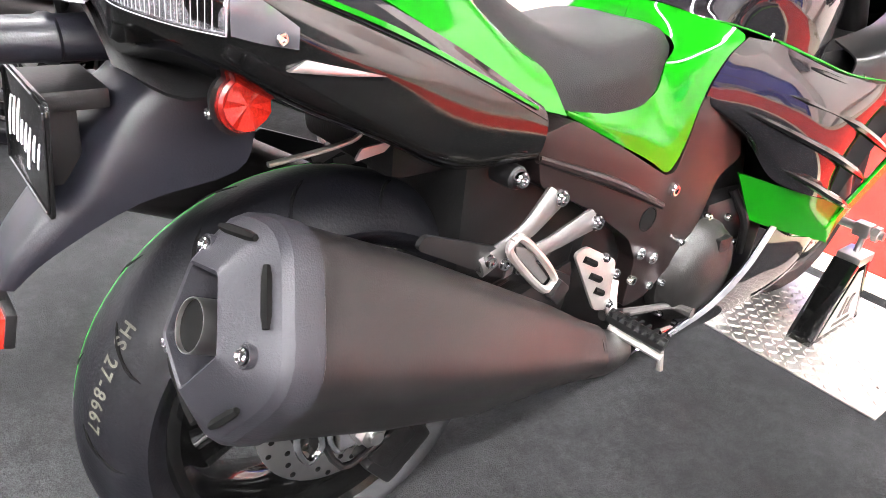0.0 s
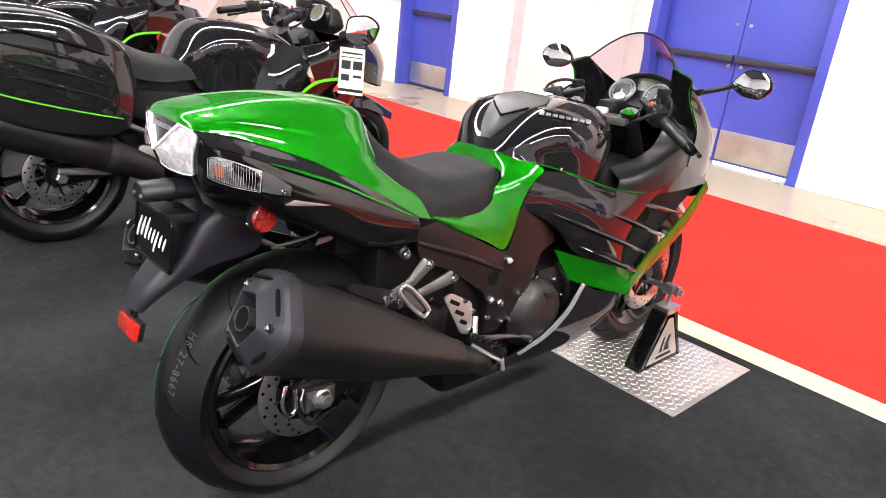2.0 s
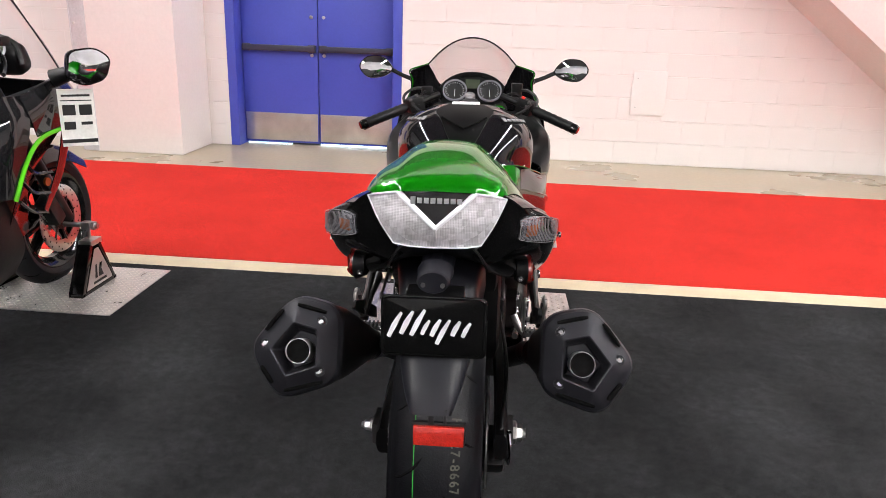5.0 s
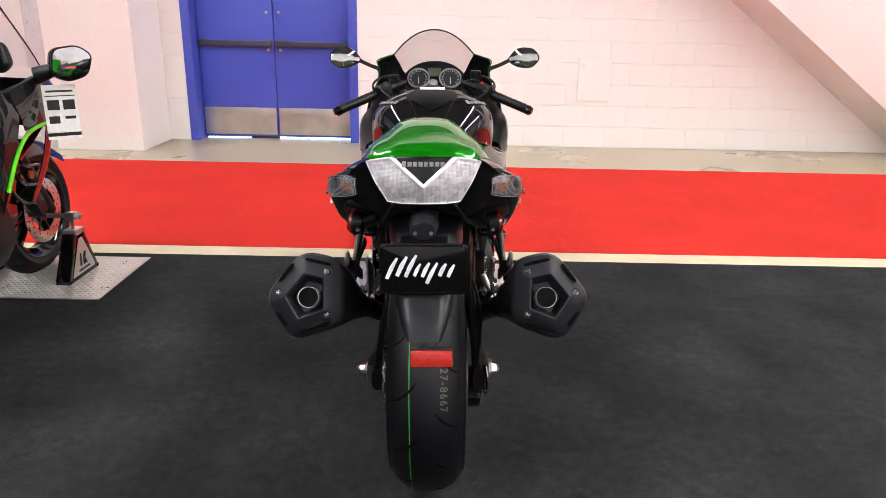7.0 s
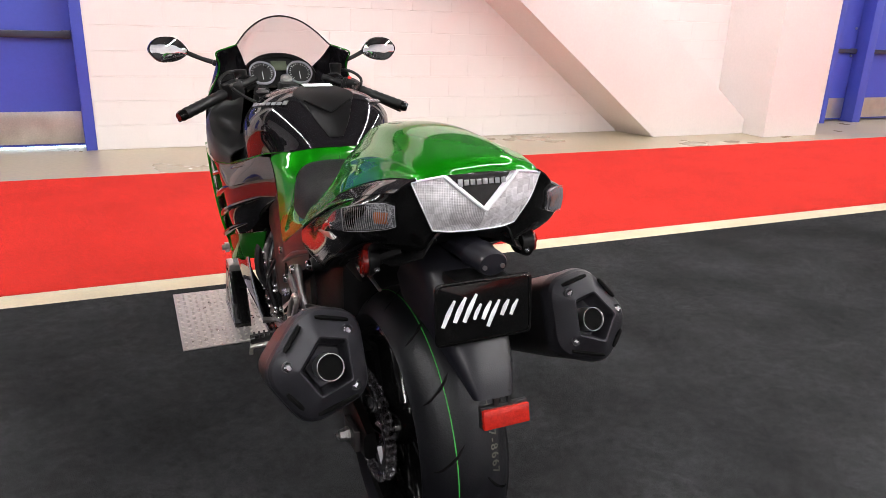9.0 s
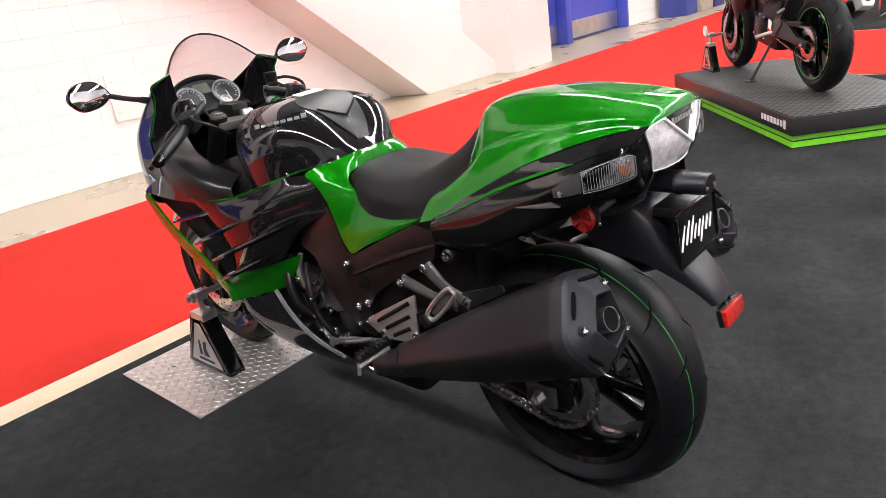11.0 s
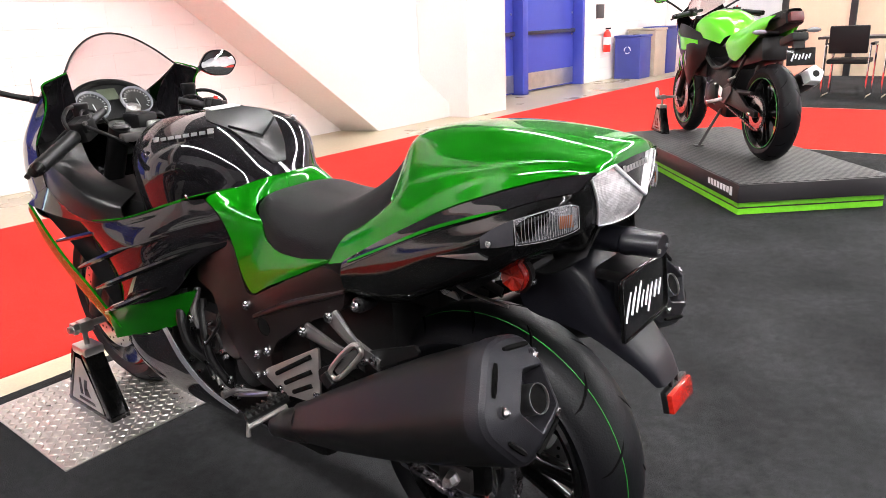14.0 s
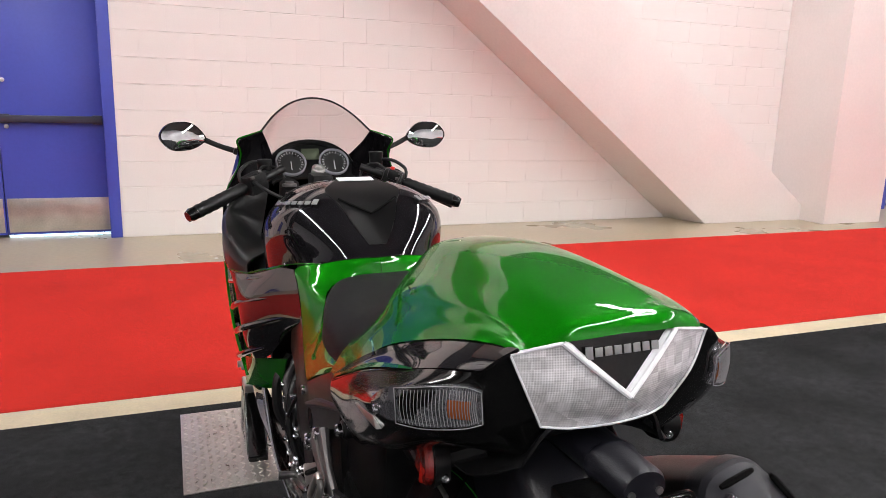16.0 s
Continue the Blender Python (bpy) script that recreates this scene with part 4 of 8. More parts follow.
# passenger peg brackets: two forged arms to a joint, with the folded peg
for s in (-1, 1):
    br = bmesh.new()
    tube(br, [(s * 0.198, 0.245, 0.603), (s * 0.205, 0.19, 0.563), (s * 0.207, 0.12, 0.535)], [0.02, 0.013, 0.016], 10)
    tube(br, [(s * 0.196, 0.33, 0.552), (s * 0.205, 0.24, 0.535), (s * 0.208, 0.16, 0.522)], [0.018, 0.012, 0.014], 10)
    bmesh.ops.scale(br, vec=(0.55, 1, 1), space=Matrix.Translation((-s * 0.2, 0, 0)), verts=br.verts)
    part("peg_bracket", br, GREYALLOY, B, "grey forged two-armed peg bracket")
    for y, z in ((0.245, 0.604), (0.33, 0.552)):
        part("bracket_bolt", bolt(bmesh.new(), (s * 0.205, y, z), "x", 0.011, 0.01, s), CHROME, B, "bright socket bolt")
    gr = bmesh.new()
    lathe(gr, [(s * 0.14, 0.0), (s * 0.14, 0.017), (s * 0.176, 0.016), (s * 0.179, 0.013), (s * 0.179, 0)], (0, 0.195, 0.628), "x", 20)
    part("grab_boss", gr, SATIN, B, "black tail frame boss")
    part("boss_bolt", bolt(bmesh.new(), (s * 0.179, 0.195, 0.628), "x", 0.011, 0.01, s), CHROME, B)
    loop = [(0.152, 0.572), (0.165, 0.574), (0.2, 0.545), (0.238, 0.503), (0.24, 0.488), (0.225, 0.484), (0.195, 0.508), (0.155, 0.55), (0.148, 0.564), (0.152, 0.572)]
    pg = tube(bmesh.new(), [(s * 0.224, y, z) for y, z in loop], 0.0055, 8, 3)
    part("passenger_peg", pg, ALLOY, B, "folded bright alloy passenger peg loop")
    plate_in = plate(bmesh.new(), rounded([(0.16, 0.562), (0.18, 0.555), (0.232, 0.498), (0.222, 0.492), (0.165, 0.548)], 0.004), s * 0.216, s * 0.222, "x", 0.001)
    part("peg_plate", plate_in, GREYALLOY, B)
    part("peg_rubber", block(bmesh.new(), (s * 0.224, 0.246, 0.478), (0.024, 0.026, 0.03), 0.005, (-42, 0, 0)), SATIN, B, "black rubber end of the peg")
    # heel guard with slots
    hg = bmesh.new()
    if s < 0:
        line = rounded([(0.31, 0.515), (0.325, 0.375), (0.45, 0.362), (0.51, 0.395), (0.5, 0.41)], 0.012)
    else:
        line = rounded([(0.32, 0.495), (0.345, 0.503), (0.422, 0.462), (0.431, 0.39), (0.424, 0.372), (0.394, 0.38)], 0.01)
    plate(hg, line, s * 0.186, s * 0.192, "x", 0.0015)
    for y, z in (((0.425, 0.44), (0.425, 0.385), (0.39, 0.475)) if s > 0 else ((0.45, 0.38), (0.5, 0.4), (0.33, 0.4))):
        part("guard_bolt", bolt(bmesh.new(), (s * 0.192, y, z), "x", 0.007, 0.008, s), CHROME, B, "bright guard bolt")
    part("heel_guard", hg, ALLOY, B, "bright slotted alloy heel guard")
    slots = (((0.335, 0.487), (0.462, 0.41)), ((0.34, 0.45), (0.435, 0.395)), ((0.345, 0.415), (0.41, 0.38))) if s < 0 else (((0.342, 0.484), (0.372, 0.468)), ((0.364, 0.451), (0.392, 0.436)), ((0.384, 0.42), (0.406, 0.408)))
    # dark rods on the plate, painted as the shade in its slots
    for (y0, z0), (y1, z1) in slots:
        part("guard_slot_shade", tube(bmesh.new(), [(s * 0.1915, y0, z0), (s * 0.1915, y1, z1)], 0.0055, 8, 1), GROOVE, B)
    # rider peg and pedal
    rp = bmesh.new()
    tube(rp, [(s * 0.19, 0.43, 0.325), (s * 0.285, 0.452, 0.312)], [0.015, 0.013], 10, 1)
    for k in range(7):
        rib = block(bmesh.new(), (s * (0.2 + 0.0125 * k), 0.433 + 0.0027 * k, 0.3345 - 0.0017 * k), (0.005, 0.028, 0.008), 0.001)
        rib.transform(Matrix.Translation((0, 0.012, 0.03)))
        part("peg_rib", rib, SATIN, B)
    rp.transform(Matrix.Translation((0, 0.012, 0.03)))
    part("rider_peg", rp, SATIN, B, "ribbed black rider foot peg")
    rm = bmesh.new()
    tube(rm, [(s * 0.165, 0.455, 0.37), (s * 0.18, 0.44, 0.34), (s * 0.2, 0.43, 0.318)], [0.01, 0.011, 0.009], 10)
    tube(rm, [(s * 0.2, 0.42, 0.312), (s * 0.288, 0.445, 0.296)], 0.007, 8, 1)
    tube(rm, [(s * 0.284, 0.447, 0.305), (s * 0.288, 0.449, 0.272)], [0.004, 0.0055], 8, 1)
    rm.transform(Matrix.Translation((0, 0.012, 0.03)))
    part("peg_mount", rm, ALLOY, B, "bright peg mount with a feeler bolt")
    pd = bmesh.new()
    tube(pd, [(s * 0.17, 0.44, 0.315), (s * 0.178, 0.53, 0.3), (s * 0.185, 0.62, 0.285), (s * 0.225, 0.632, 0.287)], [0.009, 0.007, 0.006, 0.01], 10)
    pd.transform(Matrix.Translation((0, 0.012, 0.025)))
    part("foot_pedal", pd, GREYALLOY, B, "grey foot pedal")

# frame covers with bolts
for s in (-1, 1):
    line = [(0.225, 0.675), (0.29, 0.69), (0.42, 0.63), (0.535, 0.573), (0.56, 0.575), (0.575, 0.625), (0.582, 0.68), (0.61, 0.702), (0.66, 0.655), (0.735, 0.62), (0.757, 0.57), (0.70, 0.545), (0.675, 0.46), (0.63, 0.4), (0.56, 0.345), (0.5, 0.34), (0.505, 0.43), (0.475, 0.475), (0.37, 0.545), (0.245, 0.605)]
    f = bmesh.new()
    plate(f, rounded(line, 0.014, 3), s * 0.13, s * 0.172, "x", 0.005)
    fr = part("frame_cover", f, FRAME, B, "dark brown-black satin frame cover")
    rd = bmesh.new()
    tube(rd, [(s * 0.169, 0.235, 0.645), (s * 0.173, 0.4, 0.585), (s * 0.171, 0.545, 0.52)], [0.006, 0.009, 0.006], 10)
    part("frame_rib", rd, FRAME, fr)
    # dark rimmed disc on the cover; the hole's shade is its colour
    ho = bmesh.new()
    lathe(ho, [(s * 0.1715, 0), (s * 0.1715, 0.020), (s * 0.1738, 0.0215), (s * 0.1738, 0.019), (s * 0.1730, 0.0185), (s * 0.1730, 0)], (0, 0.513, 0.503), seg=24)
    part("frame_hole_shade", ho, GROOVE, fr)
    for y, z, r in ((0.563, 0.545, 0.011), (0.51, 0.443, 0.011), (0.55, 0.425, 0.011), (0.505, 0.395, 0.009), (0.56, 0.37, 0.008)):
        part("frame_bolt", bolt(bmesh.new(), (s * 0.172, y, z), "x", r, 0.009, s), CHROME, fr, "bright frame bolt")

# engine
for piece, c, size, bev, tilt in (("crankcase", (0, 0.62, 0.36), (0.28, 0.46, 0.30), 0.03, -8), ("cylinder_block", (0, 0.74, 0.54), (0.27, 0.24, 0.22), 0.02, 18), ("gearbox", (0, 0.33, 0.52), (0.24, 0.34, 0.24), 0.03, 0),
                                  ("oil_sump", (0, 0.62, 0.2), (0.2, 0.36, 0.14), 0.03, 0), ("engine_front", (0, 0.83, 0.36), (0.34, 0.24, 0.26), 0.03, 0)):
    part(piece, block(bmesh.new(), c, size, bev, (tilt, 0, 0)), ENGINE, B, "black engine casting")
cv = bmesh.new()
lathe(cv, [(0.13, 0.0), (0.13, 0.107), (0.152, 0.106), (0.16, 0.098), (0.178, 0.09), (0.19, 0.072), (0.198, 0.045), (0.201, 0)], (0, 0.715, 0.36), seg=40)
cv.transform(Matrix.Translation((0.014, -0.006, -0.004)))
part("clutch_cover", cv, COVER, B, "round black clutch cover")
cr = plate(bmesh.new(), rounded([(0.70, 0.435), (0.745, 0.435), (0.74, 0.41), (0.708, 0.408)], 0.006), 0.18, 0.209, "x", 0.002)
part("cover_boss", cr, COVER, B)
lc = bmesh.new()
lathe(lc, [(-0.13, 0.0), (-0.13, 0.07), (-0.16, 0.068), (-0.17, 0.056), (-0.171, 0.03), (-0.167, 0)], (0, 0.66, 0.44), seg=32)
lathe(lc, [(-0.13, 0.0), (-0.13, 0.05), (-0.158, 0.048), (-0.165, 0.036), (-0.165, 0)], (0, 0.62, 0.36), seg=28)
part("generator_cover", lc, ENGINE, B, "round black engine cover")
for k in range(9):
    a = 2 * math.pi * k / 9 + 0.3
    part("cover_bolt", bolt(bmesh.new(), (0.172, 0.709 + 0.112 * math.cos(a), 0.36 + 0.112 * math.sin(a)), "x", 0.007, 0.01, 1), CHROME, B, "bright engine cover bolt")
random.seed(5)
for k in range(18):
    part("cover_bolt", bolt(bmesh.new(), (-0.168 - random.random() * 0.01, 0.62 + random.random() * 0.24, 0.28 + random.random() * 0.19), "x", 0.0065, 0.012, -1), CHROME, B, "bright engine cover bolt")
part("coolant_hose", tube(bmesh.new(), [(-0.15, 0.79, 0.5), (-0.175, 0.76, 0.44), (-0.18, 0.74, 0.36), (-0.16, 0.7, 0.28)], 0.011, 10), ENGINE, B, "black coolant hose")
part("coolant_hose", tube(bmesh.new(), [(-0.15, 0.83, 0.46), (-0.17, 0.8, 0.38), (-0.17, 0.76, 0.3)], 0.008, 8), ENGINE, B, "black coolant hose")

part("water_pump", lathe(bmesh.new(), [(-0.13, 0), (-0.13, 0.042), (-0.165, 0.04), (-0.176, 0.032), (-0.178, 0.02), (-0.172, 0.016), (-0.172, 0)], (0, 0.735, 0.41), seg=28), ENGINE, B, "round black water pump cover")
for k, (pts, rad, mat) in enumerate((([(-0.16, 0.84, 0.52), (-0.195, 0.82, 0.47), (-0.2, 0.80, 0.40), (-0.175, 0.78, 0.35)], 0.013, ENGINE), ([(-0.15, 0.80, 0.53), (-0.18, 0.785, 0.48), (-0.178, 0.77, 0.44)], 0.009, GREYALLOY), ([(-0.17, 0.74, 0.33), (-0.185, 0.71, 0.30), (-0.18, 0.66, 0.285)], 0.007, GREYALLOY),
                                     ([(-0.155, 0.69, 0.50), (-0.18, 0.70, 0.45), (-0.186, 0.76, 0.39)], 0.0045, SATIN), ([(-0.18, 0.52, 0.335), (-0.186, 0.58, 0.315), (-0.186, 0.65, 0.295)], 0.006, STEEL), ([(0.16, 0.79, 0.5), (0.185, 0.82, 0.44), (0.185, 0.84, 0.37)], 0.009, ENGINE))):
    part("pipe", tube(bmesh.new(), pts, rad, 10), mat, B)
for x, y, z in ((-0.2, 0.806, 0.43), (-0.186, 0.782, 0.47), (-0.18, 0.755, 0.35), (-0.186, 0.79, 0.37), (-0.186, 0.73, 0.315), (-0.186, 0.70, 0.30), (-0.178, 0.67, 0.33)):
    part("hose_clamp", bolt(bmesh.new(), (x, y, z), "x", 0.008, 0.008, -1), CHROME, B, "bright clamp screw")

# tank
tank_rows = [
    [(0, 0.587, 0.812), (0.04, 0.587, 0.814), (0.07, 0.592, 0.812), (0.10, 0.602, 0.806), (0.122, 0.612, 0.80)],
    [(0, 0.62, 0.852), (0.05, 0.62, 0.862), (0.095, 0.62, 0.866), (0.135, 0.635, 0.845), (0.15, 0.648, 0.796)],
    [(0, 0.69, 0.914), (0.06, 0.69, 0.922), (0.118, 0.69, 0.930), (0.182, 0.69, 0.880), (0.174, 0.70, 0.785)],
    [(0, 0.79, 0.950), (0.06, 0.79, 0.950), (0.13, 0.79, 0.938), (0.215, 0.79, 0.872), (0.206, 0.78, 0.762)],
    [(0, 0.90, 0.946), (0.06, 0.90, 0.944), (0.13, 0.90, 0.930), (0.212, 0.885, 0.858), (0.208, 0.86, 0.735)],
    [(0, 1.00, 0.927), (0.06, 1.00, 0.924), (0.12, 0.99, 0.905), (0.178, 0.955, 0.845), (0.180, 0.92, 0.75)],
    [(0, 1.05, 0.890), (0.05, 1.05, 0.885), (0.09, 1.03, 0.865), (0.125, 0.96, 0.82), (0.14, 0.94, 0.75)]]
part("fuel_tank", shell(tank_rows, n=5, both=True, relax=14), BLACK, B, "metallic black fuel tank", sharp=60)
tp = [[(0.0, 0.603, 0.838), (0.02, 0.603, 0.839)], [(0.0, 0.63, 0.868), (0.046, 0.635, 0.88)], [(0.0, 0.68, 0.911), (0.066, 0.68, 0.918)], [(0.0, 0.73, 0.936), (0.086, 0.735, 0.94)], [(0.0, 0.79, 0.9545), (0.05, 0.795, 0.955)]]
part("tank_pad", shell(tp, n=4, both=True, thick=0.003), PAD, B, "dark resin tank pad with a pointed tail")
tl = bmesh.new()
for s in (-1, 1):
    tube(tl, flip([(0.0, 0.655, 0.8965), (0.035, 0.672, 0.912), (0.066, 0.69, 0.926)], s), 0.0028, 6)
part("pad_ridge", tl, GROOVE, B)
part("warning_label", block(bmesh.new(), (0, 0.800, 0.9565), (0.085, 0.034, 0.002), 0.0005, (6, 0, 0)), WHITE, B, "white warning label")
for s in (-1, 1):
    low_line = spline(flip([(0.117, 0.672, 0.918), (0.166, 0.7265, 0.912), (0.187, 0.818, 0.898)], s), 16)
    high_line = spline(flip([(0.105, 0.6885, 0.930), (0.155, 0.7425, 0.923), (0.175, 0.836, 0.909)], s), 16)
    for k in range(8):
        a, b = 4 * k, min(4 * k + 3, 32)
        cap = 0.25 if k in (0, 7) else 0.5
        top_a, top_b = (high_line[q] * (1 - cap) + low_line[q] * cap for q in (a, b))
        bar = [[p + Vector((s * 0.0012, -0.0006, 0.0016)) for p in (Vector(low_line[q]), Vector(t))] for q, t in ((a, top_a), (b, top_b))]
        part("tank_mark", shell([[tuple(p) for p in row] for row in bar], 1, 2, 0.0016), SILVERPRINT, B, "raised silver maker's mark as plain bars")
    gl = bmesh.new()
    tube(gl, flip([(0.124, 0.612, 0.8), (0.151, 0.648, 0.795), (0.175, 0.70, 0.783), (0.207, 0.78, 0.76), (0.214, 0.86, 0.733)], s), 0.0016, 6)
    part("tank_pinstripe", gl, GREEN, B)

# green side panels, each running from the band behind the tank round the seat to the frame
for s in (-1, 1):
    edges = (((0.156, 0.285, 0.699), (0.16, 0.285, 0.694)), ((0.157, 0.36, 0.688), (0.166, 0.40, 0.642)), ((0.156, 0.44, 0.688), (0.170, 0.485, 0.604)), ((0.151, 0.478, 0.696), (0.173, 0.530, 0.580)),
             ((0.147, 0.495, 0.704), (0.173, 0.553, 0.594)), ((0.143, 0.503, 0.714), (0.172, 0.570, 0.63)), ((0.139, 0.510, 0.726), (0.171, 0.583, 0.68)), ((0.135, 0.517, 0.738), (0.170, 0.604, 0.724)),
             ((0.131, 0.529, 0.745), (0.170, 0.632, 0.757)), ((0.127, 0.540, 0.750), (0.169, 0.664, 0.779)), ((0.120, 0.552, 0.756), (0.151, 0.645, 0.793)), ((0.108, 0.563, 0.762), (0.124, 0.614, 0.80)),
             ((0.09, 0.571, 0.768), (0.092, 0.600, 0.807)), ((0.05, 0.577, 0.772), (0.05, 0.589, 0.812)), ((0.0, 0.578, 0.773), (0.0, 0.588, 0.812)))
    rows = []
    lift = (0, 0, 0, 0.002, 0.004, 0.005, 0.005, 0.004, 0.003, 0.003, 0.003, 0.003, 0.003, 0.003, 0.003)
    for (a, b), up in zip(edges, lift):
        a = (a[0] + up * 0.3, a[1], a[2] + up)
        mid = [(p + q) / 2 for p, q in zip(a, b)]
        rows.append([a, (mid[0] + 0.004 * min(1.0, mid[0] / 0.05), mid[1], mid[2] + 0.003), b])
    part("side_panel", shell(rows, s, 5, relax=4), GREEN, B, "candy green side panel under the tank", sharp=60)

# seat and seat cowl
seat_rows = [
    [(0, 0.584, 0.768), (0.05, 0.582, 0.768), (0.098, 0.567, 0.763), (0.128, 0.532, 0.744), (0.139, 0.508, 0.708)],
    [(0, 0.548, 0.786), (0.06, 0.545, 0.786), (0.108, 0.525, 0.780), (0.138, 0.497, 0.752), (0.148, 0.488, 0.70)],
    [(0, 0.44, 0.777), (0.06, 0.44, 0.777), (0.118, 0.44, 0.769), (0.150, 0.44, 0.738), (0.157, 0.44, 0.687)],
    [(0, 0.35, 0.782), (0.065, 0.35, 0.780), (0.119, 0.35, 0.767), (0.151, 0.35, 0.732), (0.157, 0.35, 0.686)],
    [(0, 0.28, 0.809), (0.06, 0.28, 0.804), (0.108, 0.28, 0.777), (0.135, 0.29, 0.735), (0.148, 0.30, 0.69)],
    [(0, 0.205, 0.857), (0.05, 0.205, 0.850), (0.09, 0.205, 0.818), (0.112, 0.225, 0.77), (0.125, 0.25, 0.72)],
    [(0, 0.14, 0.925), (0.045, 0.14, 0.915), (0.078, 0.13, 0.88), (0.098, 0.16, 0.82), (0.115, 0.2, 0.76)]]
part("seat", shell(seat_rows, n=5, both=True), VINYL, B, "black grained vinyl rider seat", sharp=60)
cowl_rows = []
for y, zt, pw, cx, cy, cz, ex, ey, ez in ((-0.2715, 0.921, 0.060, 0.101, -0.263, 0.913, 0.111, -0.257, 0.909), (-0.266, 0.935, 0.060, 0.103, -0.256, 0.921, 0.116, -0.248, 0.912), (-0.248, 0.944, 0.060, 0.105, -0.239, 0.926, 0.120, -0.232, 0.911),
                                          (-0.18, 0.956, 0.062, 0.112, -0.18, 0.930, 0.133, -0.18, 0.900), (-0.09, 0.965, 0.063, 0.119, -0.09, 0.916, 0.149, -0.09, 0.871),
                                          (0.0, 0.963, 0.063, 0.124, 0.0, 0.898, 0.164, 0.0, 0.834), (0.095, 0.951, 0.062, 0.127, 0.086, 0.873, 0.174, 0.112, 0.772),
                                          (0.135, 0.936, 0.059, 0.128, 0.116, 0.847, 0.180, 0.195, 0.722), (0.15, 0.912, 0.056, 0.128, 0.142, 0.812, 0.181, 0.262, 0.701)):
    drop = zt - cz
    lip = min(0.01, 0.2 * drop)
    push = 0.03 if y > 0.14 else (0.02 if y > 0.12 else 0.0)
    cowl_rows.append([(0, y, zt), (pw * 0.6, y, zt - 0.001 - 0.02 * drop), (pw, y, zt - 0.4 * lip - 0.09 * drop), (pw + 0.4 * (cx - pw), 0.6 * y + 0.4 * cy, zt - 0.4 * lip - 0.40 * drop),
                      (pw + 0.75 * (cx - pw), 0.25 * y + 0.75 * cy, cz + 0.27 * drop), (cx, cy, cz), (cx + 0.12 * (ex - cx), cy + 0.12 * (ey - cy), cz + 0.14 * (ez - cz)), ((cx + ex) / 2 + 0.002, (cy + ey) / 2 + push, (cz + ez) / 2), (ex, ey, ez)])
part("seat_cowl", shell(cowl_rows, n=4, both=True, relax=5), GREEN, B, "candy green single seat cowl with a raised hump", sharp=60)

# tail sides, undertail, lamps
for s in (-1, 1):
    band = [[(0.110, -0.262, 0.916), (0.128, -0.256, 0.905), (0.142, -0.25, 0.893)],
            [(0.133, -0.185, 0.899), (0.152, -0.19, 0.89), (0.170, -0.195, 0.879)],
            [(0.149, -0.09, 0.869), (0.166, -0.095, 0.857), (0.182, -0.10, 0.843)],
            [(0.165, 0.0, 0.832), (0.176, 0.0, 0.819), (0.185, 0.0, 0.804)],
            [(0.175, 0.10, 0.782), (0.182, 0.10, 0.772), (0.188, 0.10, 0.760)],
            [(0.182, 0.215, 0.718), (0.186, 0.218, 0.711), (0.189, 0.22, 0.702)]]
    part("tail_band", shell(band, s, 4), BLACK, B, "glossy black band under the cowl", sharp=60)
    st = [[(x + 0.0018, y, z + 0.0014) for x, y, z in row] for row in ([(0.1765, -0.150, 0.862), (0.1775, -0.151, 0.861)], [(0.179, -0.095, 0.8462), (0.182, -0.096, 0.8425)], [(0.1798, 0.0, 0.8125), (0.184, 0.0, 0.807)], [(0.1845, 0.10, 0.7665), (0.187, 0.10, 0.762)], [(0.186, 0.2, 0.720), (0.1875, 0.2, 0.716)])]
    part("tail_stripe", shell(st, s, 4, 0.0008), GREEN, B, "green pinstripe")
    side = [[(0.117, -0.254, 0.908), (0.107, -0.256, 0.888), (0.097, -0.255, 0.867), (0.087, -0.251, 0.846), (0.077, -0.245, 0.825), (0.06, -0.235, 0.80)],
            [(0.142, -0.25, 0.892), (0.145, -0.243, 0.876), (0.143, -0.2435, 0.85), (0.134, -0.2425, 0.828), (0.117, -0.236, 0.805), (0.085, -0.232, 0.785)],
            [(0.170, -0.195, 0.878), (0.195, -0.206, 0.864), (0.195, -0.206, 0.838), (0.189, -0.2, 0.816), (0.172, -0.195, 0.796), (0.12, -0.19, 0.778)],
            [(0.182, -0.10, 0.842), (0.213, -0.115, 0.82), (0.212, -0.12, 0.80), (0.205, -0.12, 0.776), (0.186, -0.12, 0.754), (0.13, -0.12, 0.746)],
            [(0.185, 0.0, 0.803), (0.206, -0.02, 0.785), (0.206, -0.02, 0.757), (0.201, -0.018, 0.724), (0.184, -0.012, 0.704), (0.14, 0.0, 0.698)],
            [(0.188, 0.10, 0.759), (0.195, 0.09, 0.742), (0.197, 0.09, 0.714), (0.192, 0.09, 0.68), (0.175, 0.09, 0.656), (0.14, 0.1, 0.648)],
            [(0.189, 0.22, 0.701), (0.190, 0.22, 0.692), (0.189, 0.22, 0.677), (0.184, 0.22, 0.660), (0.172, 0.22, 0.646), (0.145, 0.22, 0.637)]]
    part("tail_side", shell(side, s, 4), GLOSSY, B, "black lower tail panel", sharp=60)
    # indicator: silver bowl with an amber patch behind clear ribs
    bowl = [[(x, y, zt), (x + 0.0015, y - 0.0012, (zt + zb) / 2), (x - 0.002, y - 0.001, zb)]
            for x, y, zt, zb in ((0.139, -0.2480, 0.871, 0.838), (0.153, -0.2430, 0.876, 0.834), (0.171, -0.2310, 0.875, 0.830), (0.190, -0.2110, 0.869, 0.825), (0.2055, -0.180, 0.858, 0.819))]
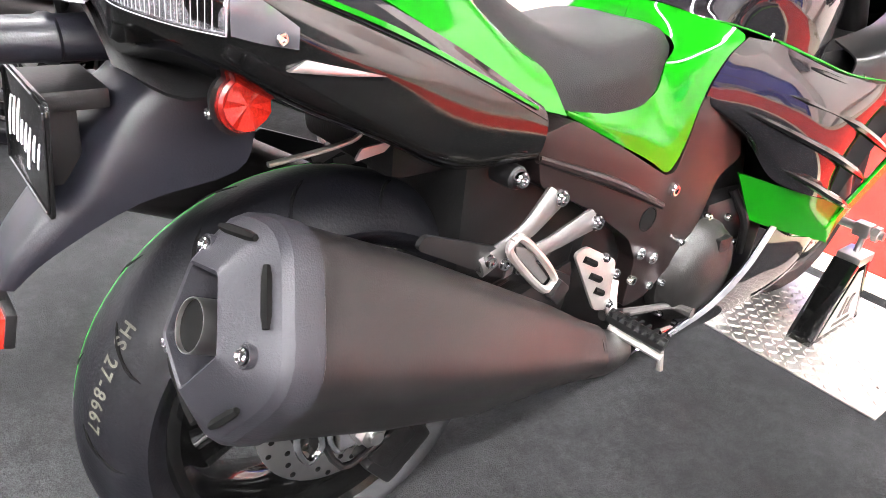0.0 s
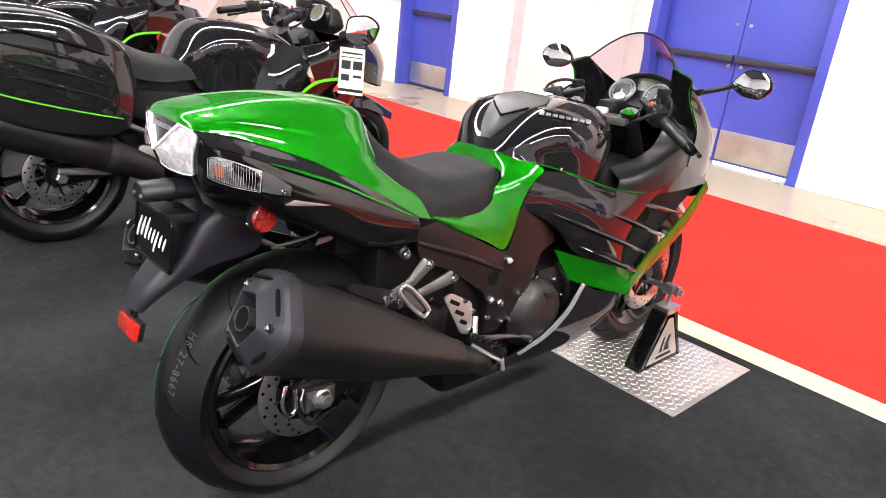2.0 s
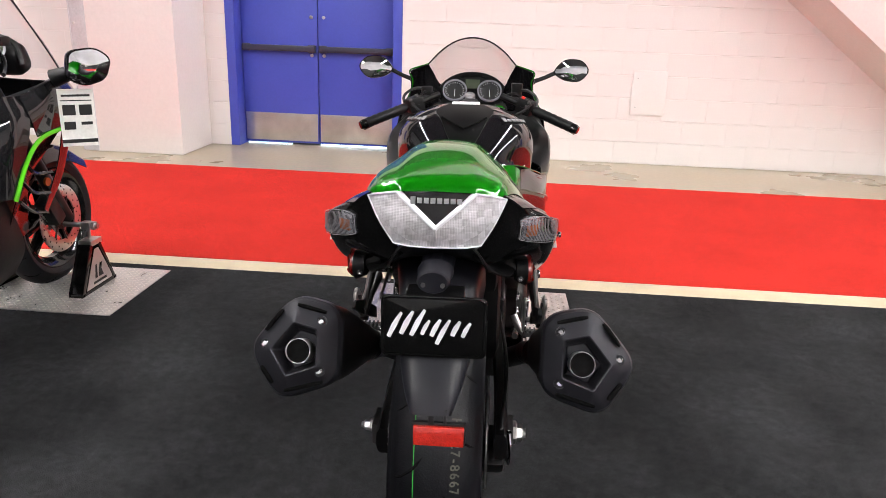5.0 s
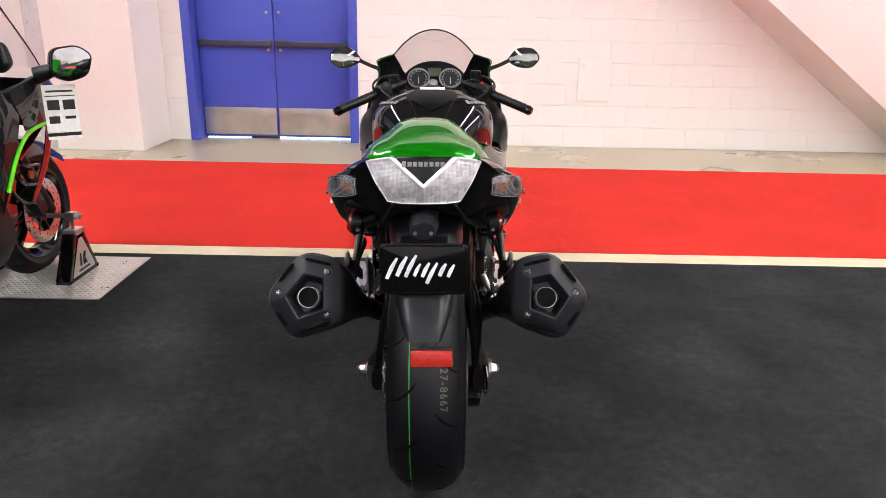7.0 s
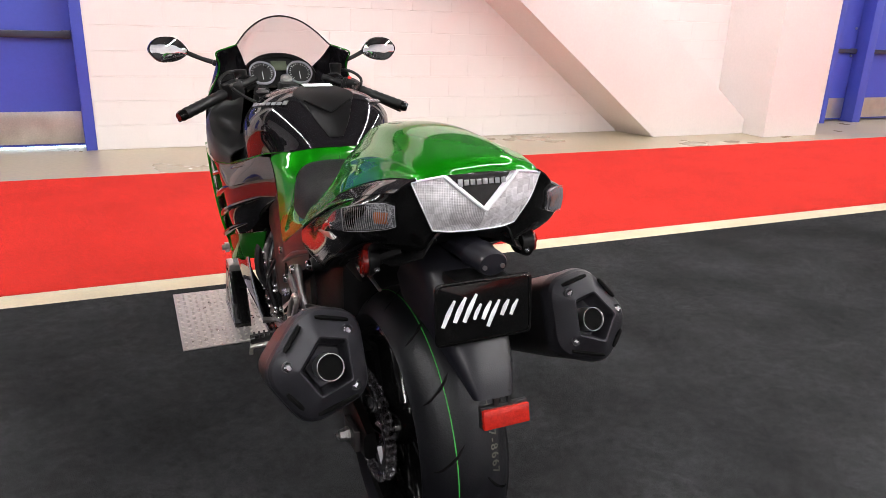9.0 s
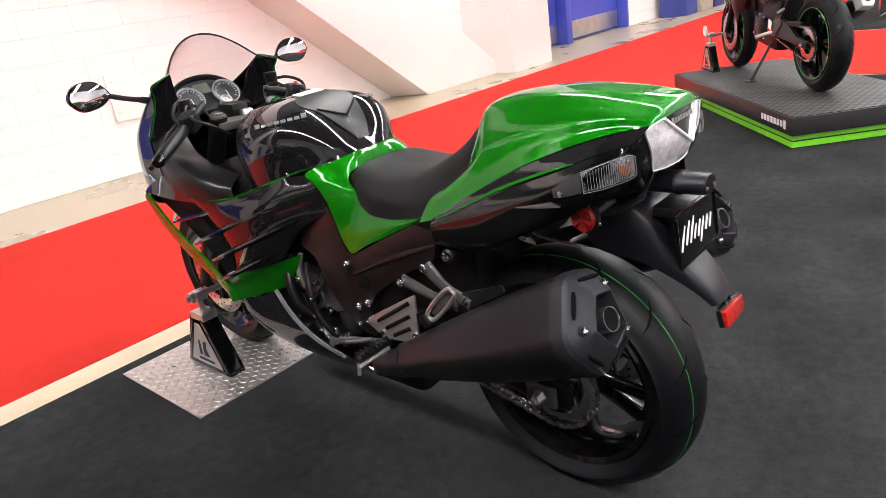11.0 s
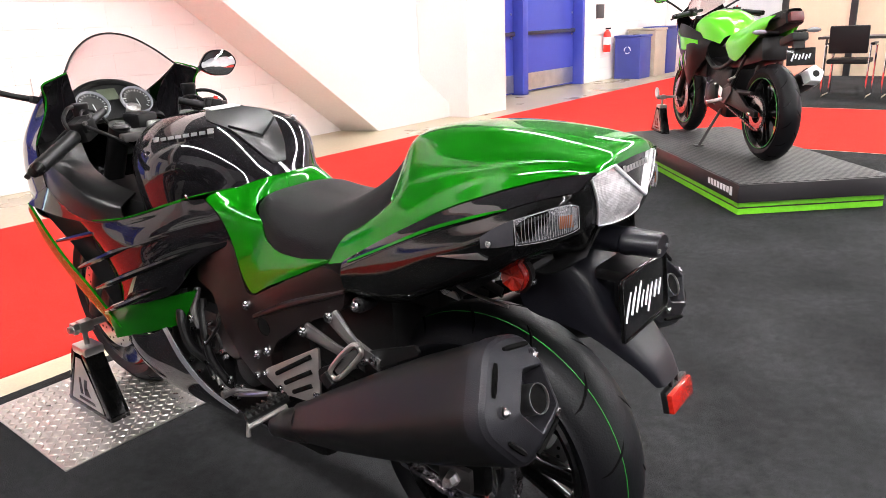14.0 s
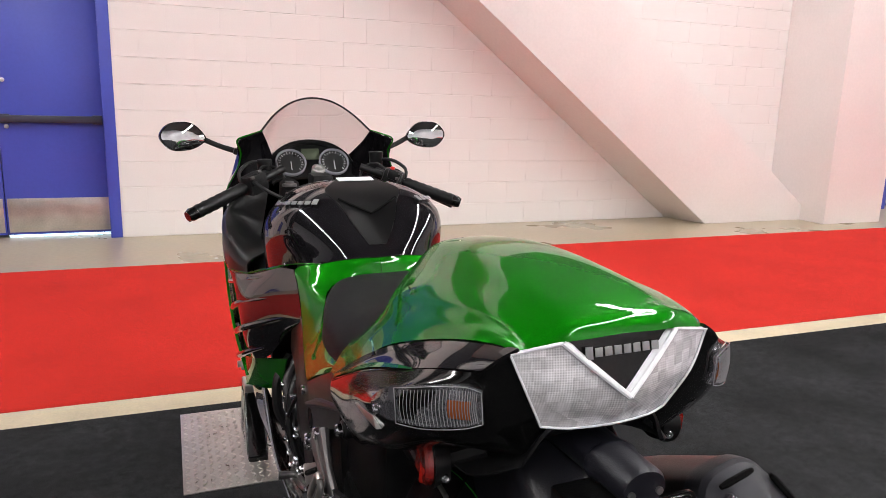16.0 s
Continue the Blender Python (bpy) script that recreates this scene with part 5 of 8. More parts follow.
    ind = part("indicator", shell(bowl, s, 5, 0.004), INDBOWL, B, "clear ribbed indicator with an amber bulb")
    smoked = [[(x, y, zt), (x + 0.001, y - 0.001, (zt + zb) / 2), (x - 0.0015, y, zb)] for x, y, zt, zb in ((0.2057, -0.179, 0.858, 0.819), (0.2125, -0.155, 0.846, 0.813), (0.2160, -0.126, 0.826, 0.808))]
    part("lens_base", shell(smoked, s, 4, 0.004), SMOKEBASE, ind, "smoked grey front of the indicator")
    amb = [[(x, y, 0.861), (x + 0.001, y - 0.001, 0.852), (x - 0.001, y - 0.0005, 0.842)] for x, y in ((0.151, -0.2468), (0.160, -0.2420), (0.170, -0.2345))]
    part("bulb", shell(amb, s, 4, 0.002), AMBER, ind, "amber bulb behind the lens")
    ribbed = smooth_grid([[(s * (x + 0.0028), y - 0.0028, z) for x, y, z in row] for row in bowl], 7)
    for k in range(2, 27):
        part("lens_rib", tube(bmesh.new(), ribbed[k][1:-1:2], 0.0004, 5, 1), CLEARRIB, ind)
    rim_line = [Vector(p) for p in ribbed[:, 0]] + [Vector(p) for p in ribbed[::-1, -1]]
    part("lens_rim", tube(bmesh.new(), rim_line + rim_line[:1], 0.0005, 6, 1), CLEARRIB, ind, "clear moulded lens edge")
    part("indicator_bolt", bolt(bmesh.new(), (s * 0.215, -0.142, 0.818), "x", 0.0055, 0.004, s), CHROME, ind)
    tr = bmesh.new()
    plate(tr, [(-0.135, 0.790), (-0.085, 0.783), (-0.035, 0.779), (-0.07, 0.788), (-0.118, 0.799)], s * 0.203, s * 0.214, "x", 0.0015)
    part("trim_wing", tr, STEEL, B, "thin bright metal trim wing")
    rr = bmesh.new()
    lathe(rr, [(0, 0), (0, 0.0265), (0.006, 0.0265), (0.009, 0.024), (0.009, 0)], (0, 0, 0), "x", 28)
    rr.transform(pose(s * 0.158, -0.152, 0.752, 0, 0, 8 if s > 0 else 172))
    refl = part("round_reflector", rr, REDLENS, B, "round red reflector")
    wd = bmesh.new()
    hub = wd.verts.new((0.0098, 0, 0))
    ring = [wd.verts.new((0.0094 + 0.0016 * (k % 3), 0.0235 * math.cos(k * math.pi / 9), 0.0235 * math.sin(k * math.pi / 9))) for k in range(18)]
    for k in range(18):
        wd.faces.new((hub, ring[k], ring[(k + 1) % 18]))
    bmesh.ops.solidify(wd, geom=wd.faces[:], thickness=0.0006)
    wd.transform(pose(s * 0.158, -0.152, 0.752, 0, 0, 8 if s > 0 else 172))
    part("facet_disc", wd, REDBLOCK, refl, "faceted red prism disc", smooth=False)
    rs = bmesh.new()
    lathe(rs, [(-0.02, 0), (-0.02, 0.022), (-0.001, 0.031), (-0.001, 0)], (0, 0, 0), "x", 24)
    tube(rs, [(-0.015, 0, 0), (-0.06, 0.02, 0.02)], 0.012, 8, 1)
    rs.transform(pose(s * 0.158, -0.152, 0.752, 0, 0, 8 if s > 0 else 172))
    part("reflector_stay", rs, SATIN, B)
    part("stay_bolt", bolt(bmesh.new(), (s * 0.148, -0.176, 0.742), "y", 0.0055, 0.005, -1), CHROME, B, "bright bolt head")
ut = [[(0, -0.248, 0.825), (0.06, -0.246, 0.822), (0.09, -0.238, 0.775)], [(0, -0.2, 0.79), (0.06, -0.2, 0.785), (0.13, -0.19, 0.752)], [(0, -0.1, 0.775), (0.07, -0.1, 0.772), (0.14, -0.11, 0.758)], [(0, 0.1, 0.73), (0.07, 0.1, 0.725), (0.13, 0.1, 0.705)], [(0, 0.25, 0.69), (0.07, 0.25, 0.685), (0.13, 0.24, 0.67)]]
part("undertail", shell(ut, n=4, both=True), SATIN, B, "black undertail tray")
# dark fillers inside the body; the foremost is added as the steering gap's shade
inn = bmesh.new()
block(inn, (0, -0.06, 0.83), (0.2, 0.34, 0.09), 0.02, (-16, 0, 0))
block(inn, (0, 0.3, 0.67), (0.22, 0.5, 0.1), 0.02)
block(inn, (0, 0.83, 0.72), (0.26, 0.4, 0.26), 0.03)
block(inn, (0, 1.06, 0.66), (0.42, 0.36, 0.2), 0.03)
part("inner_block", inn, ENGINE, B)
for s in (-1, 1):
    part("subframe_rail", tube(bmesh.new(), flip([(0.085, 0.3, 0.64), (0.08, 0.12, 0.68), (0.07, -0.05, 0.74)], s), 0.012, 10), ENGINE, B, "black subframe rail")
    stay = tube(bmesh.new(), flip([(0.12, -0.084, 0.747), (0.12, -0.03, 0.716), (0.12, -0.002, 0.696), (0.12, -0.015, 0.686), (0.12, -0.06, 0.679), (0.12, -0.11, 0.674)], s), 0.0033, 8, 3)
    part("silencer_stay", stay, STEEL, B, "thin grey stay under the tail")
    part("stay_tab", plate(bmesh.new(), rounded([(0.044, 0.68), (0.03, 0.668), (-0.008, 0.662), (0.0, 0.676)], 0.003), s * 0.118, s * 0.122, "x"), STEEL, B, "metal slotted tab")
# tail lamp: V-shaped faceted lens with bright edge, black panel above
for s in (-1, 1):
    rows = [[(0.116, -0.256, 0.909), (0.098, -0.2585, 0.867), (0.075, -0.248, 0.824)],
            [(0.090, -0.263, 0.914), (0.079, -0.2665, 0.868), (0.062, -0.253, 0.823)],
            [(0.066, -0.268, 0.918), (0.060, -0.272, 0.868), (0.048, -0.257, 0.822)],
            [(0.034, -0.279, 0.890), (0.032, -0.277, 0.856), (0.025, -0.261, 0.822)],
            [(0.0, -0.289, 0.862), (0.0, -0.281, 0.843), (0.0, -0.263, 0.822)]]
    tlm = part("tail_lamp", shell(rows, s, 5, 0.003), LENS, B, "clear faceted V-shaped tail lamp", sharp=60)
    ed = bmesh.new()
    for line, rad in (([r[0] for r in rows][2:], 0.0032), ([r[0] for r in rows][:3], 0.002), (rows[0], 0.0013), ([r[2] for r in rows], 0.0013)):
        tube(ed, flip([(x, y - 0.002, z) for x, y, z in line], s), rad, 8)
    part("lamp_edge", ed, RIB, tlm, "bright silver lamp edge")
    bevel = [[(x, y - 0.002, z), (0.95 * x, y + 0.005, z + 0.0045), (0.92 * x, y + 0.013, z + 0.007)] for x, y, z in (r[0] for r in rows[2:])]
    part("lamp_bevel", shell(bevel, s, 3, 0.002), RIB, tlm, "thick clear bevel along the notch")
bp = [[(0, -0.283, 0.866), (0.004, -0.2825, 0.868)], [(0, -0.276, 0.893), (0.034, -0.273, 0.894)], [(0, -0.27, 0.920), (0.063, -0.264, 0.921)], [(0, -0.264, 0.929), (0.098, -0.258, 0.918)]]
part("tail_panel", shell(bp, n=3, both=True, thick=0.003), GLOSSY, B, "gloss black panel with a maker's mark as plain blocks")
for k in range(8):
    mk = block(bmesh.new(), (-0.0385 + 0.011 * k, -0.2735, 0.9055), (0.0082, 0.0012, 0.0125 if k == 0 else 0.009), 0.0003, (-12, 0, 0))
    part("tail_mark", mk, SILVERPRINT, B)

# rear fender, plate, lamp, reflector
fd = [[(0, -0.17, 0.775), (0.05, -0.165, 0.772), (0.08, -0.15, 0.76), (0.085, -0.105, 0.70)],
      [(0, -0.225, 0.735), (0.048, -0.222, 0.732), (0.072, -0.2, 0.722), (0.078, -0.125, 0.655)],
      [(0, -0.275, 0.66), (0.045, -0.272, 0.658), (0.064, -0.256, 0.652), (0.07, -0.222, 0.634)],
      [(0, -0.33, 0.595), (0.034, -0.328, 0.594), (0.048, -0.318, 0.59), (0.052, -0.303, 0.586)],
      [(0, -0.352, 0.553), (0.028, -0.35, 0.553), (0.034, -0.345, 0.552), (0.036, -0.338, 0.55)]]
part("rear_fender", shell(fd, n=4, both=True), FENDER, B, "long satin black rear fender")
hug = [[(0, 0.13, 0.66), (0.06, 0.13, 0.655), (0.088, 0.13, 0.645)], [(0, 0.2, 0.635), (0.06, 0.2, 0.63), (0.09, 0.2, 0.615)], [(0, 0.3, 0.56), (0.06, 0.3, 0.555), (0.09, 0.29, 0.54)]]
part("inner_fender", shell(hug, n=4, both=True), SATIN, B)
lp = bmesh.new()
plate(lp, rounded([(-0.09, -0.054), (0.09, -0.054), (0.09, 0.054), (-0.09, 0.054)], 0.012), -0.002, 0.002, "y", 0.0008)
lp.transform(pose(0.0, -0.297, 0.692, -5, 0, 0))
lpo = part("dummy_plate", lp, GLOSSY, B, "black show plate with white brush strokes")
fr = bmesh.new()
tube(fr, [(u, -0.0025, v) for u, v in rounded([(-0.086, -0.05), (0.086, -0.05), (0.086, 0.05), (-0.086, 0.05), (-0.086, -0.049)], 0.012)], 0.0016, 6, 1)
fr.transform(pose(0.0, -0.297, 0.692, -5, 0, 0))
part("plate_rim", fr, GLOSSY, lpo)
for x, z0, z1, w in ((-0.058, -0.02, 0.024, 0.0048), (-0.042, -0.014, 0.027, 0.0052), (-0.026, -0.016, 0.03, 0.005), (-0.011, -0.014, 0.012, 0.0042), (0.004, -0.016, 0.014, 0.0048), (0.018, -0.03, 0.014, 0.0046), (0.034, -0.014, 0.012, 0.005), (0.05, -0.016, 0.01, 0.0044)):
    ws = tube(bmesh.new(), [(1.15 * x + 0.5 * z0, -0.0024, z0), (1.15 * x + 0.25 * (z0 + z1) - 0.001, -0.0026, (z0 + z1) / 2), (1.15 * x + 0.5 * z1, -0.0024, z1)], [w * 0.75, w * 0.95, w * 0.5], 8, 3)
    bmesh.ops.scale(ws, vec=(1, 0.2, 1), space=Matrix.Translation((0, 0.0024, 0)), verts=ws.verts)
    ws.transform(pose(0.0, -0.297, 0.692, -5, 0, 0))
    part("brush_stroke", ws, WHITE, lpo, "white slanted brush stroke")
ph = bmesh.new()
lathe(ph, [(0.06, 0), (0.06, 0.036), (-0.055, 0.032), (-0.058, 0.035), (-0.066, 0.035), (-0.07, 0.032), (-0.112, 0.031), (-0.118, 0.027), (-0.118, 0)], (0.0, -0.205, 0.783), "y", 32)
bmesh.ops.scale(ph, vec=(0.88, 1, 0.66), space=Matrix.Translation((0, 0, -0.776)), verts=ph.verts)
part("plate_lamp", ph, FENDER, B, "round black plate lamp housing")
for x in (-0.02, 0.02):
    pb = lathe(bmesh.new(), [(0, 0), (0, 0.004), (-0.003, 0.004), (-0.003, 0)], (x * 0.8, -0.323, 0.777), "y", 8)
    part("lamp_screw", pb, STEEL, B)
br = bmesh.new()
block(br, (0, -0.262, 0.735), (0.1, 0.06, 0.02), 0.004)
block(br, (0, -0.276, 0.69), (0.07, 0.035, 0.08), 0.004)
part("plate_bracket", br, SATIN, B)
rf = bmesh.new()
block(rf, (0.016, -0.358, 0.520), (0.086, 0.012, 0.033), 0.002, (-12, 0, 0))
ro = part("rear_reflector", rf, REDBLOCK, B, "rectangular red reflector")
rfr = bmesh.new()
block(rfr, (0.016, -0.350, 0.521), (0.09, 0.01, 0.037), 0.002, (-12, 0, 0))
block(rfr, (0.002, -0.348, 0.542), (0.010, 0.006, 0.04), 0.001, (-12, 0, 0))
block(rfr, (0.026, -0.348, 0.542), (0.006, 0.006, 0.04), 0.001, (-12, 0, 0))
part("reflector_holder", rfr, SATIN, ro)

# fairing: sides, fins, flanks, belly
for s in (-1, 1):
    rows = [[(0.172, 0.670, 0.779), (0.172, 0.632, 0.755), (0.171, 0.606, 0.718), (0.170, 0.598, 0.685), (0.168, 0.645, 0.662)],
            [(0.196, 0.735, 0.770), (0.202, 0.71, 0.725), (0.202, 0.695, 0.675), (0.196, 0.70, 0.638), (0.184, 0.735, 0.61)],
            [(0.221, 0.81, 0.746), (0.238, 0.80, 0.70), (0.243, 0.795, 0.635), (0.234, 0.795, 0.585), (0.216, 0.79, 0.545)],
            [(0.250, 0.90, 0.72), (0.265, 0.885, 0.672), (0.268, 0.87, 0.60), (0.260, 0.865, 0.55), (0.238, 0.87, 0.510)],
            [(0.278, 1.0, 0.708), (0.275, 0.98, 0.66), (0.265, 0.96, 0.585), (0.257, 0.955, 0.53), (0.246, 0.95, 0.487)],
            [(0.286, 1.12, 0.728), (0.254, 1.09, 0.65), (0.240, 1.05, 0.57), (0.240, 1.03, 0.515), (0.242, 1.03, 0.466)],
            [(0.225, 1.14, 0.72), (0.205, 1.10, 0.65), (0.2, 1.06, 0.57), (0.2, 1.03, 0.51), (0.205, 1.02, 0.46)]]
    part("side_fairing", shell(rows, s, 5, relax=8), BLACK, B, "glossy black bulged side fairing", sharp=60)
    inner = [[(0.222, 1.13, 0.72), (0.198, 1.05, 0.57), (0.2, 0.985, 0.42)], [(0.222, 1.24, 0.715), (0.198, 1.13, 0.56), (0.2, 1.03, 0.41)], [(0.25, 1.38, 0.70), (0.225, 1.22, 0.555), (0.22, 1.07, 0.40)]]
    part("duct_panel", shell(inner, s, 4), SATIN, B, "black panel inside the fairing opening")
    for k, (a, m, b) in enumerate((((0.175, 0.69, 0.763), (0.262, 0.98, 0.685), (0.268, 1.27, 0.612)), ((0.176, 0.665, 0.723), (0.268, 0.93, 0.64), (0.268, 1.17, 0.552)),
                                   ((0.17, 0.64, 0.685), (0.268, 0.88, 0.59), (0.265, 1.10, 0.505)), ((0.226, 0.80, 0.562), (0.266, 0.93, 0.505), (0.262, 1.08, 0.445)))):
        f = bmesh.new()
        m2 = tuple((a[i] + m[i]) / 2 + (0.012 if i == 0 else 0) for i in range(3))
        m3 = tuple((b[i] + m[i]) / 2 + (0.006 if i == 0 else 0) for i in range(3))
        tube(f, flip([a, m2, m, m3, b], s), [0.002, 0.007, 0.0085, 0.0085, 0.004], 8, 4)
        part("fin", f, GLOSSY, B, "slim black fairing fin")
    for y, z, x in ((0.724, 0.778, 0.178), (0.639, 0.67, 0.158)):
        part("fairing_bolt", bolt(bmesh.new(), (s * x, y, z), "x", 0.009, 0.007, s), CHROME, B, "bright fairing bolt")
    acc = bmesh.new()
    tube(acc, flip([(0.193, 0.73, 0.772), (0.223, 0.81, 0.749), (0.251, 0.9, 0.723), (0.279, 1.0, 0.711)], s), 0.0022, 6)
    part("fairing_pinstripe", acc, GREEN, B, "green pinstripe")
    flank = [[(0.27, 1.392, 0.705), (0.258, 1.44, 0.67), (0.215, 1.50, 0.63)],
             [(0.272, 1.31, 0.63), (0.258, 1.37, 0.58), (0.21, 1.43, 0.53)],
             [(0.272, 1.22, 0.563), (0.256, 1.28, 0.51), (0.205, 1.34, 0.455)],
             [(0.268, 1.12, 0.50), (0.25, 1.18, 0.44), (0.2, 1.23, 0.39)],
             [(0.248, 1.045, 0.40), (0.235, 1.09, 0.36), (0.195, 1.13, 0.33)]]
    part("front_flank", shell(flank, s, 4), GREEN, B, "candy green front fairing flank", sharp=60)
    ge = bmesh.new()
    tube(ge, flip([(x + 0.001, y - 0.002, z) for x, y, z in (r[0] for r in flank)], s), 0.0028, 6)
    part("flank_edge", ge, GREEN, B, "bright green edge line")
    low = [[(0.184, 0.745, 0.546), (0.186, 0.785, 0.496), (0.190, 0.826, 0.442)], [(0.216, 0.84, 0.518), (0.213, 0.86, 0.470), (0.206, 0.885, 0.420)], [(0.243, 0.94, 0.488), (0.240, 0.955, 0.44), (0.230, 0.975, 0.392)], [(0.254, 1.06, 0.456), (0.252, 1.07, 0.41), (0.247, 1.075, 0.362)], [(0.254, 1.12, 0.440), (0.250, 1.10, 0.40), (0.246, 1.08, 0.36)]]
    part("lower_panel", shell(low, s, 4), GREEN, B, "candy green lower fairing panel", sharp=60)
    belly = [[(0.226, 0.845, 0.44), (0.223, 0.79, 0.365), (0.218, 0.71, 0.308), (0.205, 0.615, 0.268), (0.19, 0.52, 0.24)],
             [(0.232, 0.92, 0.405), (0.225, 0.88, 0.325), (0.205, 0.81, 0.255), (0.165, 0.72, 0.20), (0.13, 0.6, 0.175)],
             [(0.236, 1.04, 0.375), (0.222, 1.02, 0.30), (0.185, 0.97, 0.225), (0.125, 0.87, 0.165), (0.07, 0.7, 0.14)],
             [(0.195, 1.13, 0.33), (0.17, 1.11, 0.265), (0.125, 1.05, 0.195), (0.06, 0.95, 0.15), (0.0, 0.75, 0.13)]]
    part("belly_pan", shell(belly, s, 4), BLACK, B, "glossy black belly pan", sharp=60)
    sv = [[(0.229, 0.842, 0.442), (0.2315, 0.857, 0.437)], [(0.226, 0.79, 0.367), (0.2275, 0.806, 0.357)], [(0.221, 0.71, 0.309), (0.221, 0.724, 0.297)], [(0.208, 0.615, 0.268), (0.207, 0.626, 0.258)]]
    part("silver_strip", shell(sv, s, 5, 0.003), STRIPALLOY, B, "bright silver trim strip along the belly pan")
    # upper fairing and inner cockpit panels
    up = [[(0.160, 1.243, 1.048), (0.223, 1.243, 1.024), (0.226, 1.262, 0.955), (0.266, 1.262, 0.875), (0.283, 1.215, 0.775)],
          [(0.142, 1.32, 1.0), (0.205, 1.355, 0.955), (0.244, 1.38, 0.89), (0.26, 1.385, 0.81), (0.264, 1.375, 0.715)],
          [(0.105, 1.42, 0.942), (0.15, 1.465, 0.885), (0.185, 1.50, 0.82), (0.205, 1.50, 0.75), (0.215, 1.47, 0.64)],
          [(0.05, 1.51, 0.89), (0.07, 1.58, 0.83), (0.095, 1.62, 0.78), (0.11, 1.62, 0.71), (0.12, 1.57, 0.6)],
          [(0.0, 1.53, 0.88), (0.0, 1.62, 0.82), (0.0, 1.67, 0.77), (0.0, 1.67, 0.70), (0.0, 1.61, 0.6)]]
    part("upper_fairing", shell(up, s, 4), BLACK, B, "glossy black upper fairing", sharp=60)
    shoulder = [[(0.250, 0.90, 0.719), (0.242, 0.915, 0.748), (0.188, 0.94, 0.768)], [(0.277, 0.99, 0.707), (0.272, 1.0, 0.768), (0.2, 1.008, 0.786)], [(0.288, 1.10, 0.728), (0.279, 1.1, 0.812), (0.185, 1.1, 0.795)], [(0.282, 1.21, 0.775), (0.264, 1.2, 0.838), (0.165, 1.2, 0.818)], [(0.254, 1.275, 0.88), (0.2, 1.285, 0.885), (0.14, 1.29, 0.88)]]
    part("cockpit_panel", shell(shoulder, s, 4), COCKPIT, B, "matt black inner cockpit panel")
    top = [[(0.288, 1.10, 0.727), (0.281, 1.22, 0.772), (0.268, 1.38, 0.715)], [(0.281, 1.02, 0.702), (0.285, 1.2, 0.70), (0.273, 1.39, 0.703)]]
    part("fairing_shoulder", shell(top, s, 4), BLACK, B, "glossy black shoulder of the fairing")
    wing = [[(0.158, 1.24, 1.049), (0.192, 1.236, 1.038), (0.226, 1.238, 1.024)], [(0.135, 1.285, 0.998), (0.17, 1.27, 0.99), (0.216, 1.256, 0.988)], [(0.118, 1.31, 0.94), (0.165, 1.29, 0.935), (0.227, 1.262, 0.945)], [(0.122, 1.31, 0.89), (0.185, 1.29, 0.882), (0.264, 1.262, 0.876)]]
    part("mirror_wing", shell(wing, s, 4), BLACK, B, "black fairing wing inside the screen")
    wing_line = [(x + 0.002, y - 0.003, z) for x, y, z in (r[2] for r in wing)]
    part("wing_edge", tube(bmesh.new(), flip([(0.158, 1.236, 1.051), (0.192, 1.232, 1.04)] + wing_line, s), [0.0016, 0.0024, 0.0026, 0.002, 0.001], 8), GREEN, B, "green edge of the fairing wing")
    rear_mirror(B, (s * 0.368, 1.335, 1.03), 0.142, 0.088, flip([(0.198, 1.315, 0.98), (0.262, 1.33, 1.0), (0.31, 1.35, 1.02)], s), s)
    mb = bmesh.new()
    block(mb, (s * 0.212, 1.312, 0.983), (0.045, 0.03, 0.02), 0.006, (0, -s * 20, 0))
    part("mirror_mount", mb, SATIN, B)
screen = [[(0, 1.30, 1.143), (0.06, 1.292, 1.131), (0.115, 1.275, 1.096), (0.162, 1.245, 1.047)], [(0, 1.385, 1.085), (0.06, 1.378, 1.07), (0.112, 1.36, 1.04), (0.146, 1.318, 1.001)], [(0, 1.48, 0.985), (0.05, 1.47, 0.97), (0.085, 1.455, 0.955), (0.112, 1.415, 0.942)]]
part("windscreen", shell(screen, n=6, both=True, thick=0.003), SMOKE, B, "smoke tinted windscreen")
edge = bmesh.new()
tube(edge, [(-x, y, z) for x, y, z in reversed(screen[0][1:])] + screen[0], 0.0028, 8)
part("screen_edge", edge, SATIN, B)

# dash, gauges, triple clamp, bars
dash = [[(0, 1.395, 1.0), (0.06, 1.392, 0.992), (0.105, 1.375, 0.965), (0.128, 1.35, 0.93)], [(0, 1.366, 0.955), (0.06, 1.364, 0.953), (0.11, 1.352, 0.94), (0.128, 1.33, 0.915)], [(0, 1.312, 0.90), (0.06, 1.31, 0.9), (0.11, 1.305, 0.895), (0.125, 1.3, 0.885)]]
part("dashboard", shell(dash, n=4, both=True, thick=0.012), SATIN, B, "black instrument panel")
hood = bmesh.new()
tube(hood, [(-0.13, 1.342, 0.93), (-0.108, 1.365, 0.97), (-0.06, 1.378, 0.999), (0, 1.382, 1.008), (0.06, 1.378, 0.999), (0.108, 1.365, 0.97), (0.13, 1.342, 0.93)], 0.009, 8)
part("dash_hood", hood, SATIN, B)
